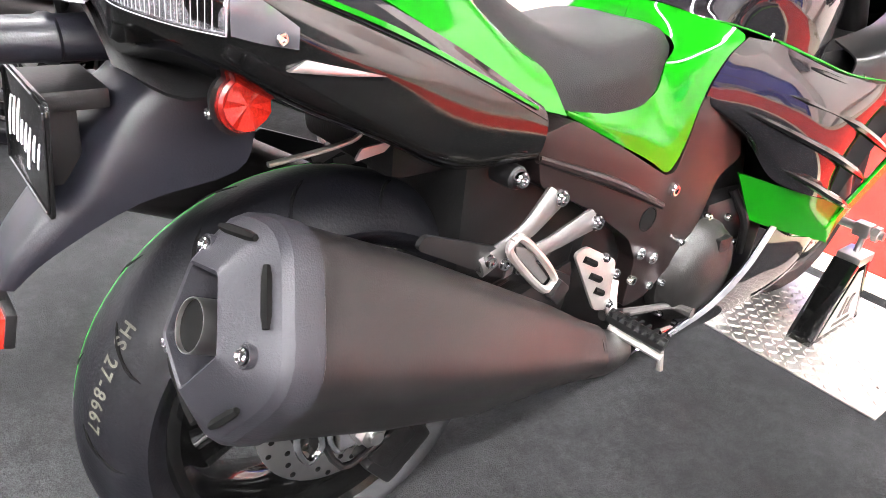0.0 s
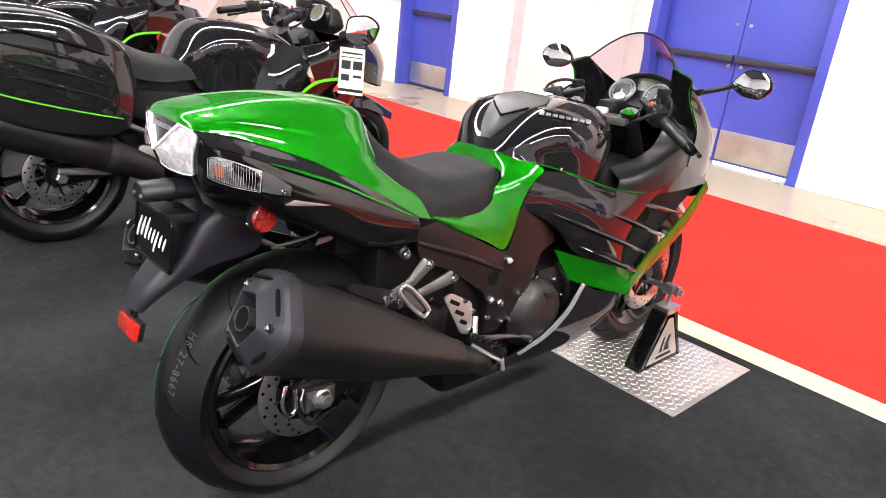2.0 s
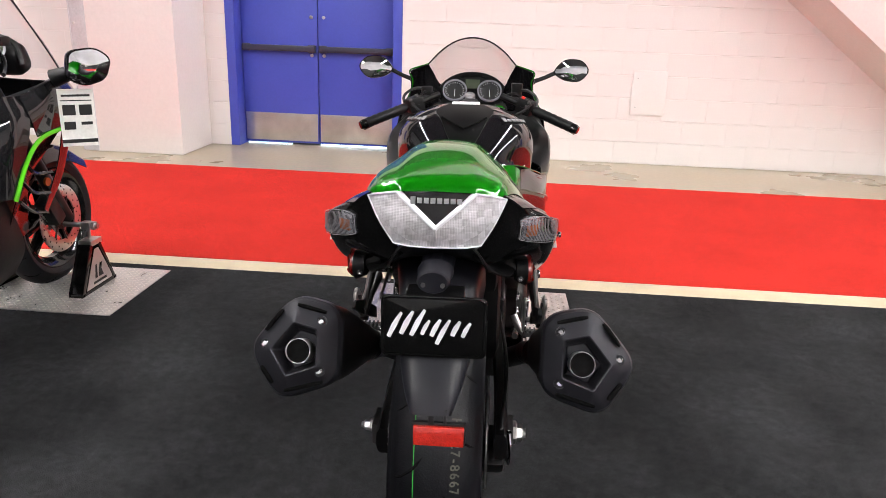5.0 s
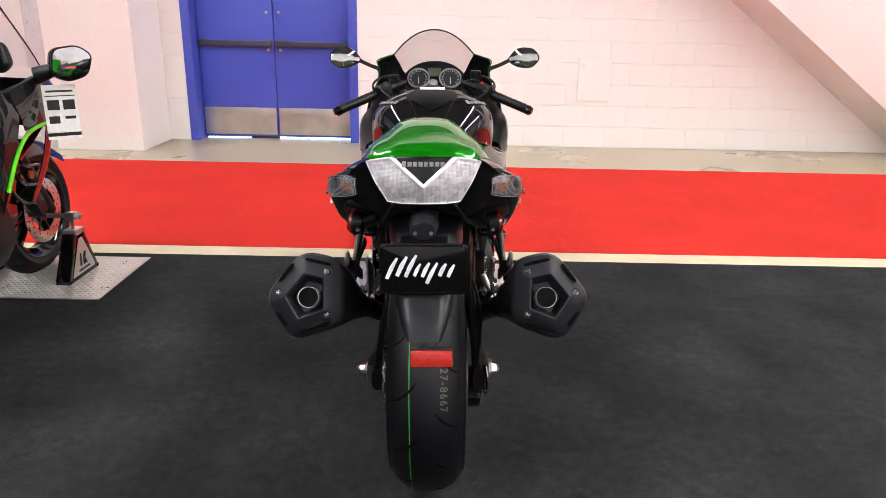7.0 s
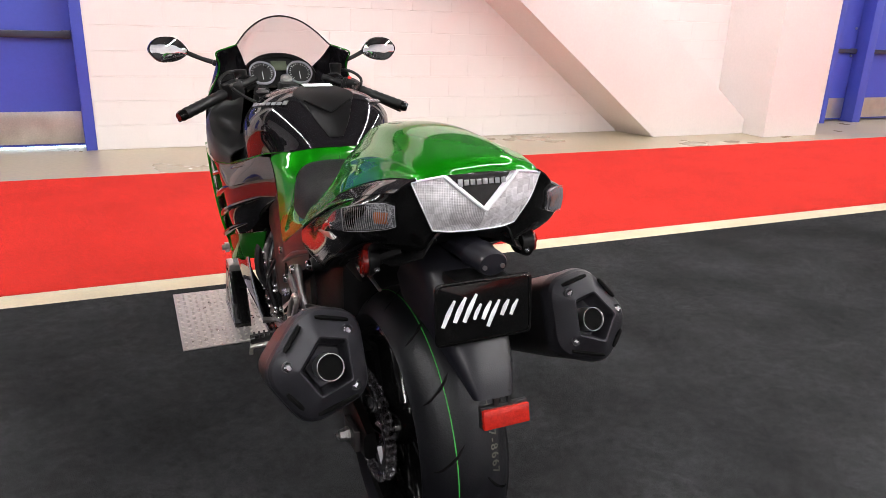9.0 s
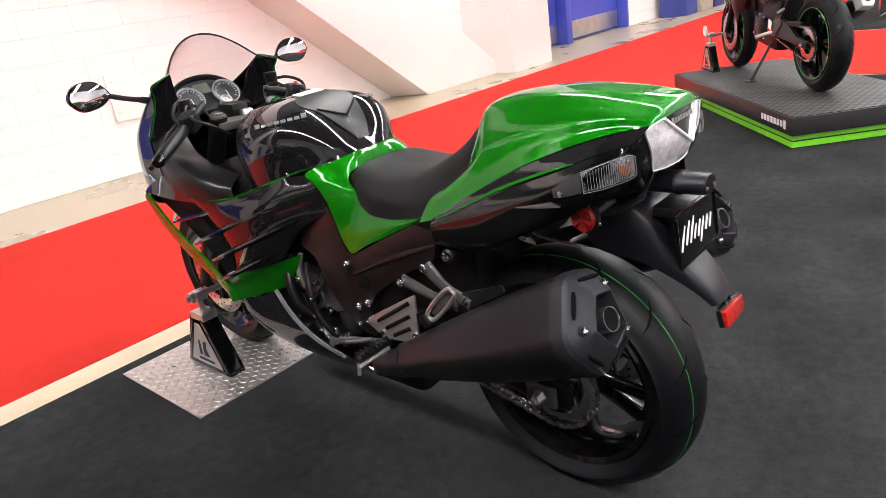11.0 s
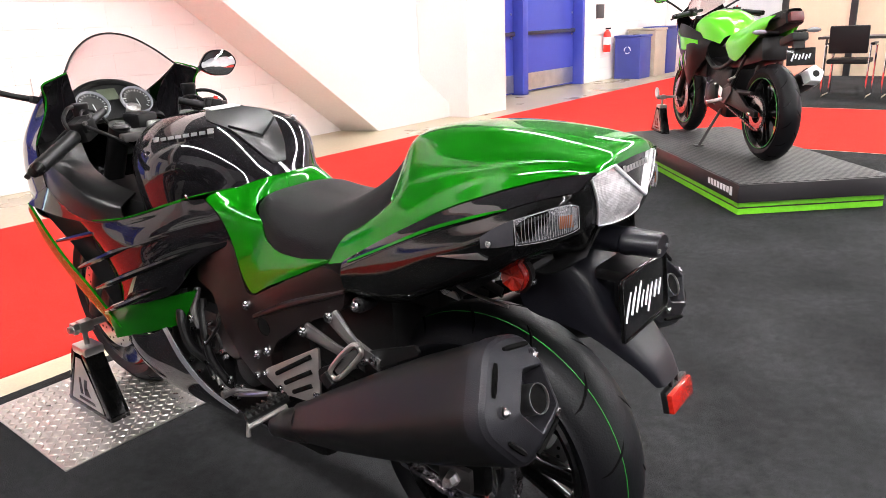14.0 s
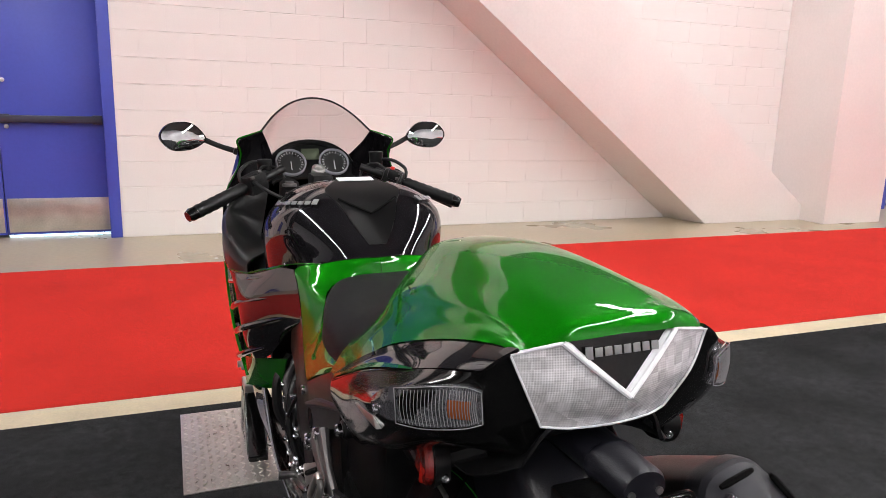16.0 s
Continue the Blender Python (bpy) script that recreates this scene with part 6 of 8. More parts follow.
for s in (-1, 1):
    gg = bmesh.new()
    lathe(gg, [(0.0, 0), (0.0, 0.041), (-0.004, 0.041), (-0.004, 0)], (0, 0, 0), "y", 36)
    m = pose(s * 0.066, 1.33, 0.948, -38, 0, 0)
    gg.transform(m)
    gauge = part("gauge", gg, DIAL, B, "round black gauge with a silver ring")
    rg = bmesh.new()
    lathe(rg, [(0.0, 0.0405), (-0.009, 0.0415), (-0.012, 0.0435), (-0.009, 0.0465), (0.0, 0.047)], (0, 0, 0), "y", 40, close=True)
    rg.transform(m)
    part("gauge_ring", rg, SILVERTRIM, gauge, "silver gauge ring")
    tk = bmesh.new()
    for k in range(19):
        a = radians(-135 + 270 * k / 18) + math.pi / 2
        block(tk, (0.034 * math.cos(a), -0.0048, 0.034 * math.sin(a)), (0.008 if k % 2 == 0 else 0.004, 0.0008, 0.0014), 0, (0, -math.degrees(a), 0))
    block(tk, (0.0, -0.0055, -0.012), (0.0022, 0.001, 0.03), 0, (0, 0, 0))
    tk.transform(m)
    part("gauge_scale", tk, WHITE, gauge, "white scale and needle", smooth=False)
lc = bmesh.new()
block(lc, (0, 1.362, 0.972), (0.056, 0.006, 0.04), 0.002, (-40, 0, 0))
part("lcd_display", lc, LCD, B, "grey-green display")
tc = bmesh.new()
plate(tc, rounded([(-0.125, 1.09), (-0.1, 1.15), (-0.03, 1.165), (0.03, 1.165), (0.1, 1.15), (0.125, 1.09), (0.06, 1.075), (-0.06, 1.075)], 0.02), 0.868, 0.892, "z", 0.004)
part("top_clamp", tc, GREYALLOY, B, "grey top fork clamp")
ky = bmesh.new()
lathe(ky, [(-0.02, 0), (-0.02, 0.019), (0.006, 0.019), (0.008, 0.017), (0.008, 0.0125), (0.002, 0.011), (0.002, 0.004), (0.004, 0.004), (0.004, 0)], (0, 0, 0), "z", 28)
ky.transform(pose(-0.004, 1.222, 0.938, 32, 0, 0))
part("ignition_lock", ky, STEEL, B, "round silver ignition lock")
part("lock_housing", block(bmesh.new(), (-0.004, 1.195, 0.905), (0.06, 0.09, 0.05), 0.012), SATIN, B, "black ignition housing")
part("stem_nut", lathe(bmesh.new(), [(-0.005, 0), (-0.005, 0.022), (0.012, 0.021), (0.016, 0.018), (0.016, 0.012), (0.008, 0.011), (0.008, 0)], (-0.0, 1.13, 0.892), "z", 24), STEEL, B, "round steel steering nut")
part("display_label", block(bmesh.new(), (0.0, 1.345, 0.936), (0.022, 0.002, 0.014), 0.0005, (-42, 0, 0)), WHITE, B, "small white label under the display")
for s in (-1, 1):
    fk = bmesh.new()
    tube(fk, [(s * 0.105, 1.118, 0.91), (s * 0.105, 1.42, 0.42)], 0.027, 20, 1)
    tube(fk, [(s * 0.105, 1.36, 0.52), (s * 0.105, 1.50, 0.29)], 0.031, 20, 1)
    part("fork_leg", fk, ENGINE, B, "black fork leg")
    cp = bmesh.new()
    lathe(cp, [(0, 0), (0, 0.020), (0.007, 0.019), (0.009, 0.013), (0.014, 0.012), (0.014, 0)], (s * 0.105, 1.115, 0.905), "z", 24)
    part("fork_cap", cp, GREEN if s > 0 else GREYALLOY, B, "anodised fork cap")
    handlebar(B, (s * 0.17, 1.145, 0.925), (s * 0.375, 1.047 + (0.0 if s > 0 else -0.02), 0.848), s)
    fcal = bmesh.new()
    block(fcal, (s * 0.085, 1.42, 0.36), (0.07, 0.07, 0.13), 0.014, (30, 0, 0))
    part("front_caliper", fcal, ENGINE, B, "black radial front caliper")
for s, x, y, z in ((1, 0.165, 1.20, 0.962), (-1, -0.16, 1.2, 0.945)):
    rs = bmesh.new()
    lathe(rs, [(-0.03, 0), (-0.03, 0.018), (0.012, 0.02), (0.016, 0.021), (0.026, 0.021), (0.028, 0.019), (0.028, 0)], (x, y, z), "z", 20)
    part("fluid_reservoir", rs, SATIN, B, "black brake fluid reservoir")
    hs = bmesh.new()
    tube(hs, [(x, y, z - 0.03), (x + s * 0.03, y - 0.05, z - 0.02), (x + s * 0.05, 1.11, 0.93), (x + s * 0.01, 1.06, 0.9), (x * 0.5, 1.12, 0.85)], 0.005, 8)
    part("fluid_hose", hs, SATIN, B)
for s in (-1, 1):
    part("control_cable", tube(bmesh.new(), flip([(0.150, 1.215, 0.935), (0.170, 1.205, 0.962), (0.205, 1.17, 0.966), (0.236, 1.135, 0.942), (0.228, 1.12, 0.905)], s), 0.005, 8), SATIN, B, "black control cable looped over the bar")
    part("control_cable", tube(bmesh.new(), flip([(0.10, 1.16, 0.90), (0.125, 1.19, 0.945), (0.165, 1.18, 0.955), (0.19, 1.15, 0.93)], s), 0.004, 8), SATIN, B)
    part("clamp_bolt", bolt(bmesh.new(), (s * 0.072, 1.135, 0.892), "z", 0.009, 0.008, 1), CHROME, B, "bright clamp bolt")
ff = [[(0, 1.30, 0.59), (0.04, 1.30, 0.585), (0.066, 1.31, 0.55)], [(0, 1.45, 0.625), (0.045, 1.45, 0.615), (0.07, 1.45, 0.57)], [(0, 1.62, 0.6), (0.045, 1.62, 0.59), (0.07, 1.6, 0.55)], [(0, 1.78, 0.50), (0.03, 1.775, 0.495), (0.05, 1.76, 0.47)]]
part("front_mudguard", shell(ff, n=4, both=True), BLACK, B, "black front mudguard")
rad = bmesh.new()
block(rad, (0, 1.07, 0.5), (0.36, 0.035, 0.3), 0.006, (-12, 0, 0))
part("radiator", rad, ENGINE, B)

for s in (-1, 1):
    wheel_stand(pose(0.213 if s > 0 else -0.196, 1.43 + (0 if s > 0 else -0.015), 0.008, 0, 0, 0 if s > 0 else 180))
checker_plate(pose(0.02, 1.425, 0.0045), 0.885, 0.555)

# chalk writing on the rear tread, bent round the tyre
chalk = bpy.data.curves.new("chalk", "FONT")
chalk.body = "HS 27-8667"
chalk.size, chalk.extrude, chalk.space_character = 0.024, 0.0, 1.3
chalk.offset = 0.0005
holder = new("chalk_writing", chalk)
bpy.context.view_layer.update()
flat = bpy.data.meshes.new_from_object(holder.evaluated_get(bpy.context.evaluated_depsgraph_get()))
bpy.data.objects.remove(holder)
for v in flat.vertices:
    along, across = v.co.x, v.co.y
    xx = 0.033 + across
    rr = 0.3053 - (xx / 0.0692) ** 2 * 0.024
    a = math.pi - radians(37) + along / 0.31
    v.co = (xx, rr * math.cos(a), rr * math.sin(a))
flat.materials.append(CHALK)
writing = new("chalk_writing", flat)
writing.parent = rear
writing["label"] = "pale chalk numbers on the tread"


# ---- dark grey touring motorcycles beside it ----
def touring(m, label):
    T = empty("motorcycle", m, label, "motorcycle", "touring motorcycles in a row")
    wheel(T, 0.0, 0.317, 0.19, 0.216, "rear_wheel", spokes=6, spoke_w=0.022)
    wheel(T, 1.51, 0.300, 0.122, 0.216, "front_wheel", spokes=6, spoke_w=0.02, hub=0.04)
    brake_disc(T, 0.1, 0.0, 0.317, 0.13)
    for s in (-1, 1):
        brake_disc(T, s * 0.068, 1.51, 0.30, 0.152)
    tank = [[(0, 0.50, 0.80), (0.05, 0.50, 0.80), (0.1, 0.51, 0.79), (0.135, 0.53, 0.77), (0.15, 0.55, 0.73), (0.16, 0.57, 0.69)],
            [(0, 0.55, 0.895), (0.06, 0.55, 0.895), (0.12, 0.56, 0.88), (0.172, 0.57, 0.83), (0.18, 0.60, 0.74), (0.185, 0.63, 0.64)],
            [(0, 0.63, 0.955), (0.06, 0.63, 0.957), (0.13, 0.64, 0.948), (0.208, 0.66, 0.89), (0.203, 0.69, 0.76), (0.20, 0.72, 0.60)],
            [(0, 0.78, 0.965), (0.06, 0.78, 0.966), (0.14, 0.78, 0.956), (0.222, 0.79, 0.90), (0.212, 0.80, 0.75), (0.208, 0.82, 0.57)],
            [(0, 0.95, 0.945), (0.06, 0.95, 0.945), (0.14, 0.95, 0.935), (0.222, 0.93, 0.89), (0.222, 0.91, 0.75), (0.22, 0.90, 0.56)],
            [(0, 1.06, 0.90), (0.05, 1.06, 0.895), (0.12, 1.05, 0.885), (0.2, 1.03, 0.85), (0.215, 1.0, 0.75), (0.215, 0.97, 0.58)]]
    part("fuel_tank", shell(tank, n=5, both=True, relax=10), GREYPAINT, T, "dark metallic grey fuel tank", sharp=60)
    seat = [[(0, 0.66, 0.775), (0.06, 0.655, 0.77), (0.11, 0.64, 0.75), (0.13, 0.62, 0.72)], [(0, 0.58, 0.80), (0.08, 0.58, 0.795), (0.14, 0.57, 0.77), (0.165, 0.56, 0.72)], [(0, 0.45, 0.80), (0.09, 0.45, 0.795), (0.155, 0.45, 0.77), (0.18, 0.45, 0.71)], [(0, 0.33, 0.835), (0.08, 0.33, 0.828), (0.15, 0.33, 0.79), (0.17, 0.34, 0.715)],
            [(0, 0.25, 0.875), (0.08, 0.25, 0.868), (0.14, 0.25, 0.82), (0.16, 0.26, 0.74)], [(0, 0.05, 0.885), (0.08, 0.05, 0.878), (0.13, 0.05, 0.84), (0.15, 0.05, 0.79)], [(0, -0.12, 0.90), (0.07, -0.12, 0.893), (0.11, -0.12, 0.86), (0.13, -0.12, 0.81)]]
    part("seat", shell(seat, n=4, both=True), VINYL, T, "black vinyl dual seat", sharp=60)
    tail = [[(0, -0.12, 0.9), (0.1, -0.12, 0.87), (0.15, -0.1, 0.80), (0.13, -0.05, 0.70)], [(0, -0.3, 0.925), (0.1, -0.3, 0.90), (0.14, -0.28, 0.84), (0.11, -0.2, 0.74)], [(0, -0.4, 0.90), (0.07, -0.4, 0.885), (0.1, -0.38, 0.84), (0.08, -0.3, 0.77)]]
    part("tail_cowl", shell(tail, n=4, both=True), GREYPAINT, T, "dark grey tail cowl with a rack", sharp=60)
    for piece, c, size in (("inner_block", (0, 0.25, 0.62), (0.26, 0.7, 0.3)), ("engine_block", (0, 0.68, 0.42), (0.32, 0.5, 0.42)), ("air_box", (0, 0.95, 0.62), (0.3, 0.4, 0.4))):
        part(piece, block(bmesh.new(), c, size, 0.045), ENGINE, T, "black engine and inner frame")
    for s in (-1, 1):
        fair = [[(0.206, 0.885, 0.885), (0.204, 0.84, 0.80), (0.200, 0.81, 0.68), (0.196, 0.79, 0.545)],
                [(0.240, 0.94, 0.890), (0.246, 0.89, 0.80), (0.246, 0.855, 0.68), (0.228, 0.84, 0.54)],
                [(0.266, 1.01, 0.888), (0.292, 0.97, 0.80), (0.292, 0.92, 0.68), (0.268, 0.895, 0.535)],
                [(0.272, 1.07, 0.885), (0.306, 1.05, 0.80), (0.306, 1.0, 0.68), (0.286, 0.945, 0.535)]]
        part("side_fairing", shell(fair, s, 5, relax=4), GREYPAINT, T, "glossy dark grey side fairing", sharp=60)
        nose = [[(0.27, 1.06, 0.885), (0.305, 1.05, 0.82), (0.30, 1.09, 0.735)], [(0.29, 1.22, 0.93), (0.31, 1.22, 0.86), (0.29, 1.25, 0.745)], [(0.24, 1.40, 0.93), (0.26, 1.43, 0.85), (0.24, 1.45, 0.72)], [(0.12, 1.58, 0.90), (0.13, 1.63, 0.80), (0.12, 1.63, 0.68)], [(0.0, 1.64, 0.89), (0.0, 1.70, 0.79), (0.0, 1.69, 0.66)]]
        part("upper_fairing", shell(nose, s, 4), GREYPAINT, T, "glossy dark grey nose fairing", sharp=60)
        cock = [[(0.18, 1.0, 0.8), (0.225, 0.98, 0.87), (0.27, 1.06, 0.887)], [(0.15, 1.2, 0.85), (0.22, 1.2, 0.9), (0.29, 1.22, 0.932)], [(0.12, 1.38, 0.88), (0.18, 1.38, 0.92), (0.24, 1.40, 0.932)]]
        part("cockpit_panel", shell(cock, s, 4), SATIN, T, "matt black cockpit panel")
        ln = bmesh.new()
        tube(ln, flip([(0.288, 0.935, 0.525), (0.306, 0.985, 0.64), (0.308, 1.05, 0.705), (0.303, 1.13, 0.735), (0.292, 1.26, 0.745)], s), 0.008, 8)
        part("fairing_edge", ln, LIME, T, "bright green fairing edge")
        duct = [[(0.285, 0.945, 0.53), (0.25, 0.95, 0.45), (0.235, 0.93, 0.36)], [(0.298, 1.06, 0.70), (0.22, 1.05, 0.5), (0.22, 1.03, 0.36)], [(0.285, 1.25, 0.74), (0.2, 1.15, 0.55), (0.2, 1.1, 0.36)]]
        part("duct_panel", shell(duct, s, 4), GLOSSY, T, "black louvred duct")
        for k in range(3):
            part("louvre", tube(bmesh.new(), flip([(0.292, 1.0 - 0.025 * k, 0.66 - 0.07 * k), (0.275, 1.08 - 0.02 * k, 0.60 - 0.07 * k), (0.262, 1.2 - 0.03 * k, 0.58 - 0.075 * k)], s), 0.007, 6, 3), GLOSSY, T)
        flank = [[(0.29, 1.26, 0.74), (0.265, 1.34, 0.70), (0.22, 1.40, 0.67)], [(0.275, 1.22, 0.60), (0.25, 1.29, 0.56), (0.2, 1.34, 0.53)], [(0.25, 1.14, 0.44), (0.23, 1.19, 0.42), (0.2, 1.23, 0.40)]]
        part("front_flank", shell(flank, s, 4), GREYPAINT, T, "glossy dark front flank", sharp=60)
        leg = [[(0.2, 0.66, 0.55), (0.235, 0.80, 0.55), (0.25, 0.93, 0.53)], [(0.225, 0.80, 0.40), (0.245, 0.88, 0.40), (0.24, 1.0, 0.40)], [(0.215, 0.80, 0.29), (0.225, 0.89, 0.28), (0.225, 1.03, 0.31)], [(0.18, 0.81, 0.225), (0.19, 0.89, 0.205), (0.19, 1.01, 0.225)]]
        part("lower_fairing", shell(leg, s, 4), SATIN, T, "matt black lower fairing")
        sc = bmesh.new()
        plate(sc, rounded([(0.42, 0.67), (0.62, 0.66), (0.68, 0.62), (0.66, 0.36), (0.56, 0.34), (0.53, 0.50), (0.3, 0.56), (0.22, 0.62), (0.24, 0.68)], 0.02), s * 0.14, s * 0.19, "x", 0.006)
        part("side_cover", sc, SATIN, T, "dark satin side cover")
        ec = bmesh.new()
        lathe(ec, [(s * 0.14, 0), (s * 0.14, 0.085), (s * 0.18, 0.08), (s * 0.205, 0.062), (s * 0.208, 0)], (0, 0.71, 0.39), seg=32)
        part("engine_cover", ec, COVER, T, "round black engine cover")
        for k in range(8):
            a = 2 * math.pi * k / 8
            part("cover_bolt", bolt(bmesh.new(), (s * 0.165, 0.71 + 0.094 * math.cos(a), 0.39 + 0.094 * math.sin(a)), "x", 0.007, 0.012, s), CHROME, T, "bright engine cover bolt")
        for y, z in ((0.34, 0.6), (0.5, 0.58), (0.6, 0.42), (0.58, 0.6)):
            part("cover_bolt", bolt(bmesh.new(), (s * 0.19, y, z), "x", 0.008, 0.008, s), CHROME, T)
        part("frame_tube", tube(bmesh.new(), flip([(0.16, 0.2, 0.56), (0.195, 0.34, 0.5), (0.195, 0.5, 0.46)], s), 0.012, 8), GREYALLOY, T, "grey bracket tube")
        # hard case
        case = []
        for y, zb, zt, xo in ((-0.36, 0.70, 0.90, 0.33), (-0.335, 0.64, 0.95, 0.375), (-0.2, 0.585, 0.978, 0.40), (-0.02, 0.545, 0.968, 0.41), (0.12, 0.53, 0.92, 0.40), (0.21, 0.555, 0.87, 0.375), (0.25, 0.63, 0.80, 0.335)):
            case.append([(s * x, y, z) for x, z in ((0.17, zb + 0.02), (xo - 0.05, zb), (xo - 0.008, zb + 0.035), (xo, (zb + zt) / 2), (xo - 0.02, zt - 0.05), (xo - 0.06, zt - 0.006), (0.2, zt), (0.17, zt - 0.02))])
        cb = bmesh.new()
        g = smooth_grid([r + [r[0]] for r in case], 3)
        vs = skin(cb, [row[:-1] for row in g], close_v=True)
        cb.faces.new(vs[0]), cb.faces.new(vs[-1])
        pan = part("hard_case", cb, GREYPAINT, T, "dark grey hard side case with ribs", sharp=60)
        for k in range(4):
            z = 0.90 - 0.055 * k
            part("case_rib", tube(bmesh.new(), flip([(0.388 + 0.005 * k, -0.24 + 0.01 * k, z + 0.03), (0.412, -0.05, z - 0.005), (0.398, 0.13, z - 0.06)], s), [0.003, 0.0095, 0.0025], 8, 4), GREYPAINT, pan)
        part("case_seam", tube(bmesh.new(), flip([(0.372, -0.335, 0.735), (0.402, -0.2, 0.69), (0.411, 0.0, 0.64), (0.396, 0.17, 0.603)], s), 0.0026, 6), LIME, pan, "green seam line")
        if s > 0:
            mu = tube(bmesh.new(), [(0.26, 0.46, 0.29), (0.285, 0.33, 0.355), (0.30, 0.1, 0.455), (0.305, -0.15, 0.545), (0.305, -0.3, 0.60)], [0.036, 0.05, 0.072, 0.078, 0.076], 20)
            mo = part("silencer", mu, MUFFLER, T, "long dark silencer with a bright tip")
            part("silencer_tip", tube(bmesh.new(), [(0.305, -0.28, 0.593), (0.305, -0.36, 0.622), (0.305, -0.38, 0.63)], [0.079, 0.075, 0.05], 20, 1), GREYALLOY, mo, "grey silencer tip")
            part("heat_shield", tube(bmesh.new(), [(0.24, 0.62, 0.27), (0.27, 0.5, 0.285), (0.29, 0.38, 0.34)], [0.02, 0.034, 0.05], 14), GREYALLOY, mo, "grey heat shield at the pipe joint")
            part("silencer_band", tube(bmesh.new(), [(0.2965, 0.15, 0.4365), (0.299, 0.12, 0.447)], 0.071, 24, 1), CAPGREY, mo, "grey clamp band")
            part("torque_arm", tube(bmesh.new(), [(0.19, -0.02, 0.355), (0.2, 0.18, 0.345)], [0.014, 0.018], 10, 1), ALLOY, T, "bright alloy torque arm")
        pg = bmesh.new()
        tube(pg, flip([(0.17, 0.48, 0.33), (0.27, 0.49, 0.32)], s), 0.014, 10, 1)
        part("foot_peg", pg, SATIN, T)
        br = bmesh.new()
        plate(br, rounded([(0.3, 0.45), (0.52, 0.4), (0.54, 0.34), (0.44, 0.33), (0.28, 0.4)], 0.02), s * 0.19, s * 0.2, "x", 0.002)
        part("peg_bracket", br, ALLOY, T, "bright alloy peg bracket")
        pod = bmesh.new()
        line = rounded([(-0.085, -0.045), (-0.07, 0.06), (0.03, 0.075), (0.088, 0.035), (0.06, -0.05), (-0.02, -0.075)], 0.03, 5)
        rings = [[(s * u * q, dy, v * q) for u, v in line] for dy, q in ((0.0, 0.93), (-0.004, 0.97), (0.004, 1.0), (0.05, 0.94), (0.10, 0.72), (0.135, 0.35))]
        vs = skin(pod, rings, close_v=True)
        pod.faces.new(vs[0]), pod.faces.new(vs[-1])
        where = pose(s * 0.435, 1.245, 0.985, 0, 0, 45 if s > 0 else -2)
        pod.transform(where)
        pod_ob = part("mirror", pod, GREYPAINT, T, "black mirror pod low on the fairing", sharp=50)
        gl = bmesh.new()
        rings = [[(s * u * q, dy, v * q) for u, v in line] for dy, q in ((-0.003, 0.9), (-0.0055, 0.9), (-0.008, 0.6), (-0.009, 0.2))]
        vg = skin(gl, rings, close_v=True)
        gl.faces.new(vg[0]), gl.faces.new(vg[-1])
        gl.transform(where)
        part("mirror_glass", gl, MIRROR, pod_ob, "mirror glass")
        part("mirror_arm", tube(bmesh.new(), flip([(0.285, 1.25, 0.935), (0.34, 1.26, 0.955), (0.39, 1.265, 0.965)], s), [0.035, 0.028, 0.03], 12), SATIN, T)
        handlebar(T, (s * 0.19, 1.06, 1.03), (s * 0.31, 0.89, 0.985), s)
        fk = bmesh.new()
        tube(fk, [(s * 0.1, 1.14, 0.92), (s * 0.1, 1.51, 0.3)], 0.028, 16, 1)
        part("fork_leg", fk, ENGINE, T)
        fc = bmesh.new()
        block(fc, (s * 0.085, 1.42, 0.36), (0.07, 0.07, 0.13), 0.014, (30, 0, 0))
        part("front_caliper", fc, ENGINE, T)
        od = bmesh.new()
        lathe(od, [(0, 0), (0, 0.02), (0.008, 0.018), (0.008, 0)], (s * 0.125, 1.36, 0.5), "x", 16)
        part("amber_reflector", od, AMBER, T, "round amber reflector")
    dash = bmesh.new()
    block(dash, (0, 1.30, 1.0), (0.3, 0.1, 0.12), 0.045, (25, 0, 0), 4)
    tube(dash, [(-0.17, 1.25, 0.98), (-0.13, 1.275, 1.06), (0, 1.29, 1.085), (0.13, 1.275, 1.06), (0.17, 1.25, 0.98)], [0.010, 0.012, 0.013, 0.012, 0.010], 10)
    part("dashboard", dash, SATIN, T, "black instrument panel")
    for s in (-1, 1):
        gg = bmesh.new()
        lathe(gg, [(0, 0), (0, 0.045), (-0.01, 0.047), (-0.012, 0.044), (-0.004, 0.042), (-0.004, 0)], (0, 0, 0), "y", 28)
        gg.transform(pose(s * 0.075, 1.236, 1.03, -28, 0, 0))
        gauge = part("gauge", gg, SILVERTRIM, T, "silver-ringed gauge")
        face = lathe(bmesh.new(), [(-0.0125, 0), (-0.0125, 0.04), (-0.0105, 0.04), (-0.0105, 0)], (0, 0, 0), "y", 24)
        face.transform(pose(s * 0.075, 1.236, 1.03, -28, 0, 0))
        part("dial", face, LCD, gauge, "glossy dial glass")
    for s in (-1, 1):
        part("fluid_reservoir", block(bmesh.new(), (s * 0.21, 1.07, 1.075), (0.07, 0.05, 0.035), 0.006), SATIN, T)
    scr = [[(0, 1.21, 1.30), (0.09, 1.20, 1.29), (0.17, 1.18, 1.26), (0.21, 1.18, 1.22)], [(0, 1.38, 1.12), (0.1, 1.37, 1.11), (0.19, 1.35, 1.08), (0.235, 1.32, 1.03)], [(0, 1.56, 0.95), (0.09, 1.55, 0.945), (0.17, 1.5, 0.935), (0.22, 1.42, 0.93)]]
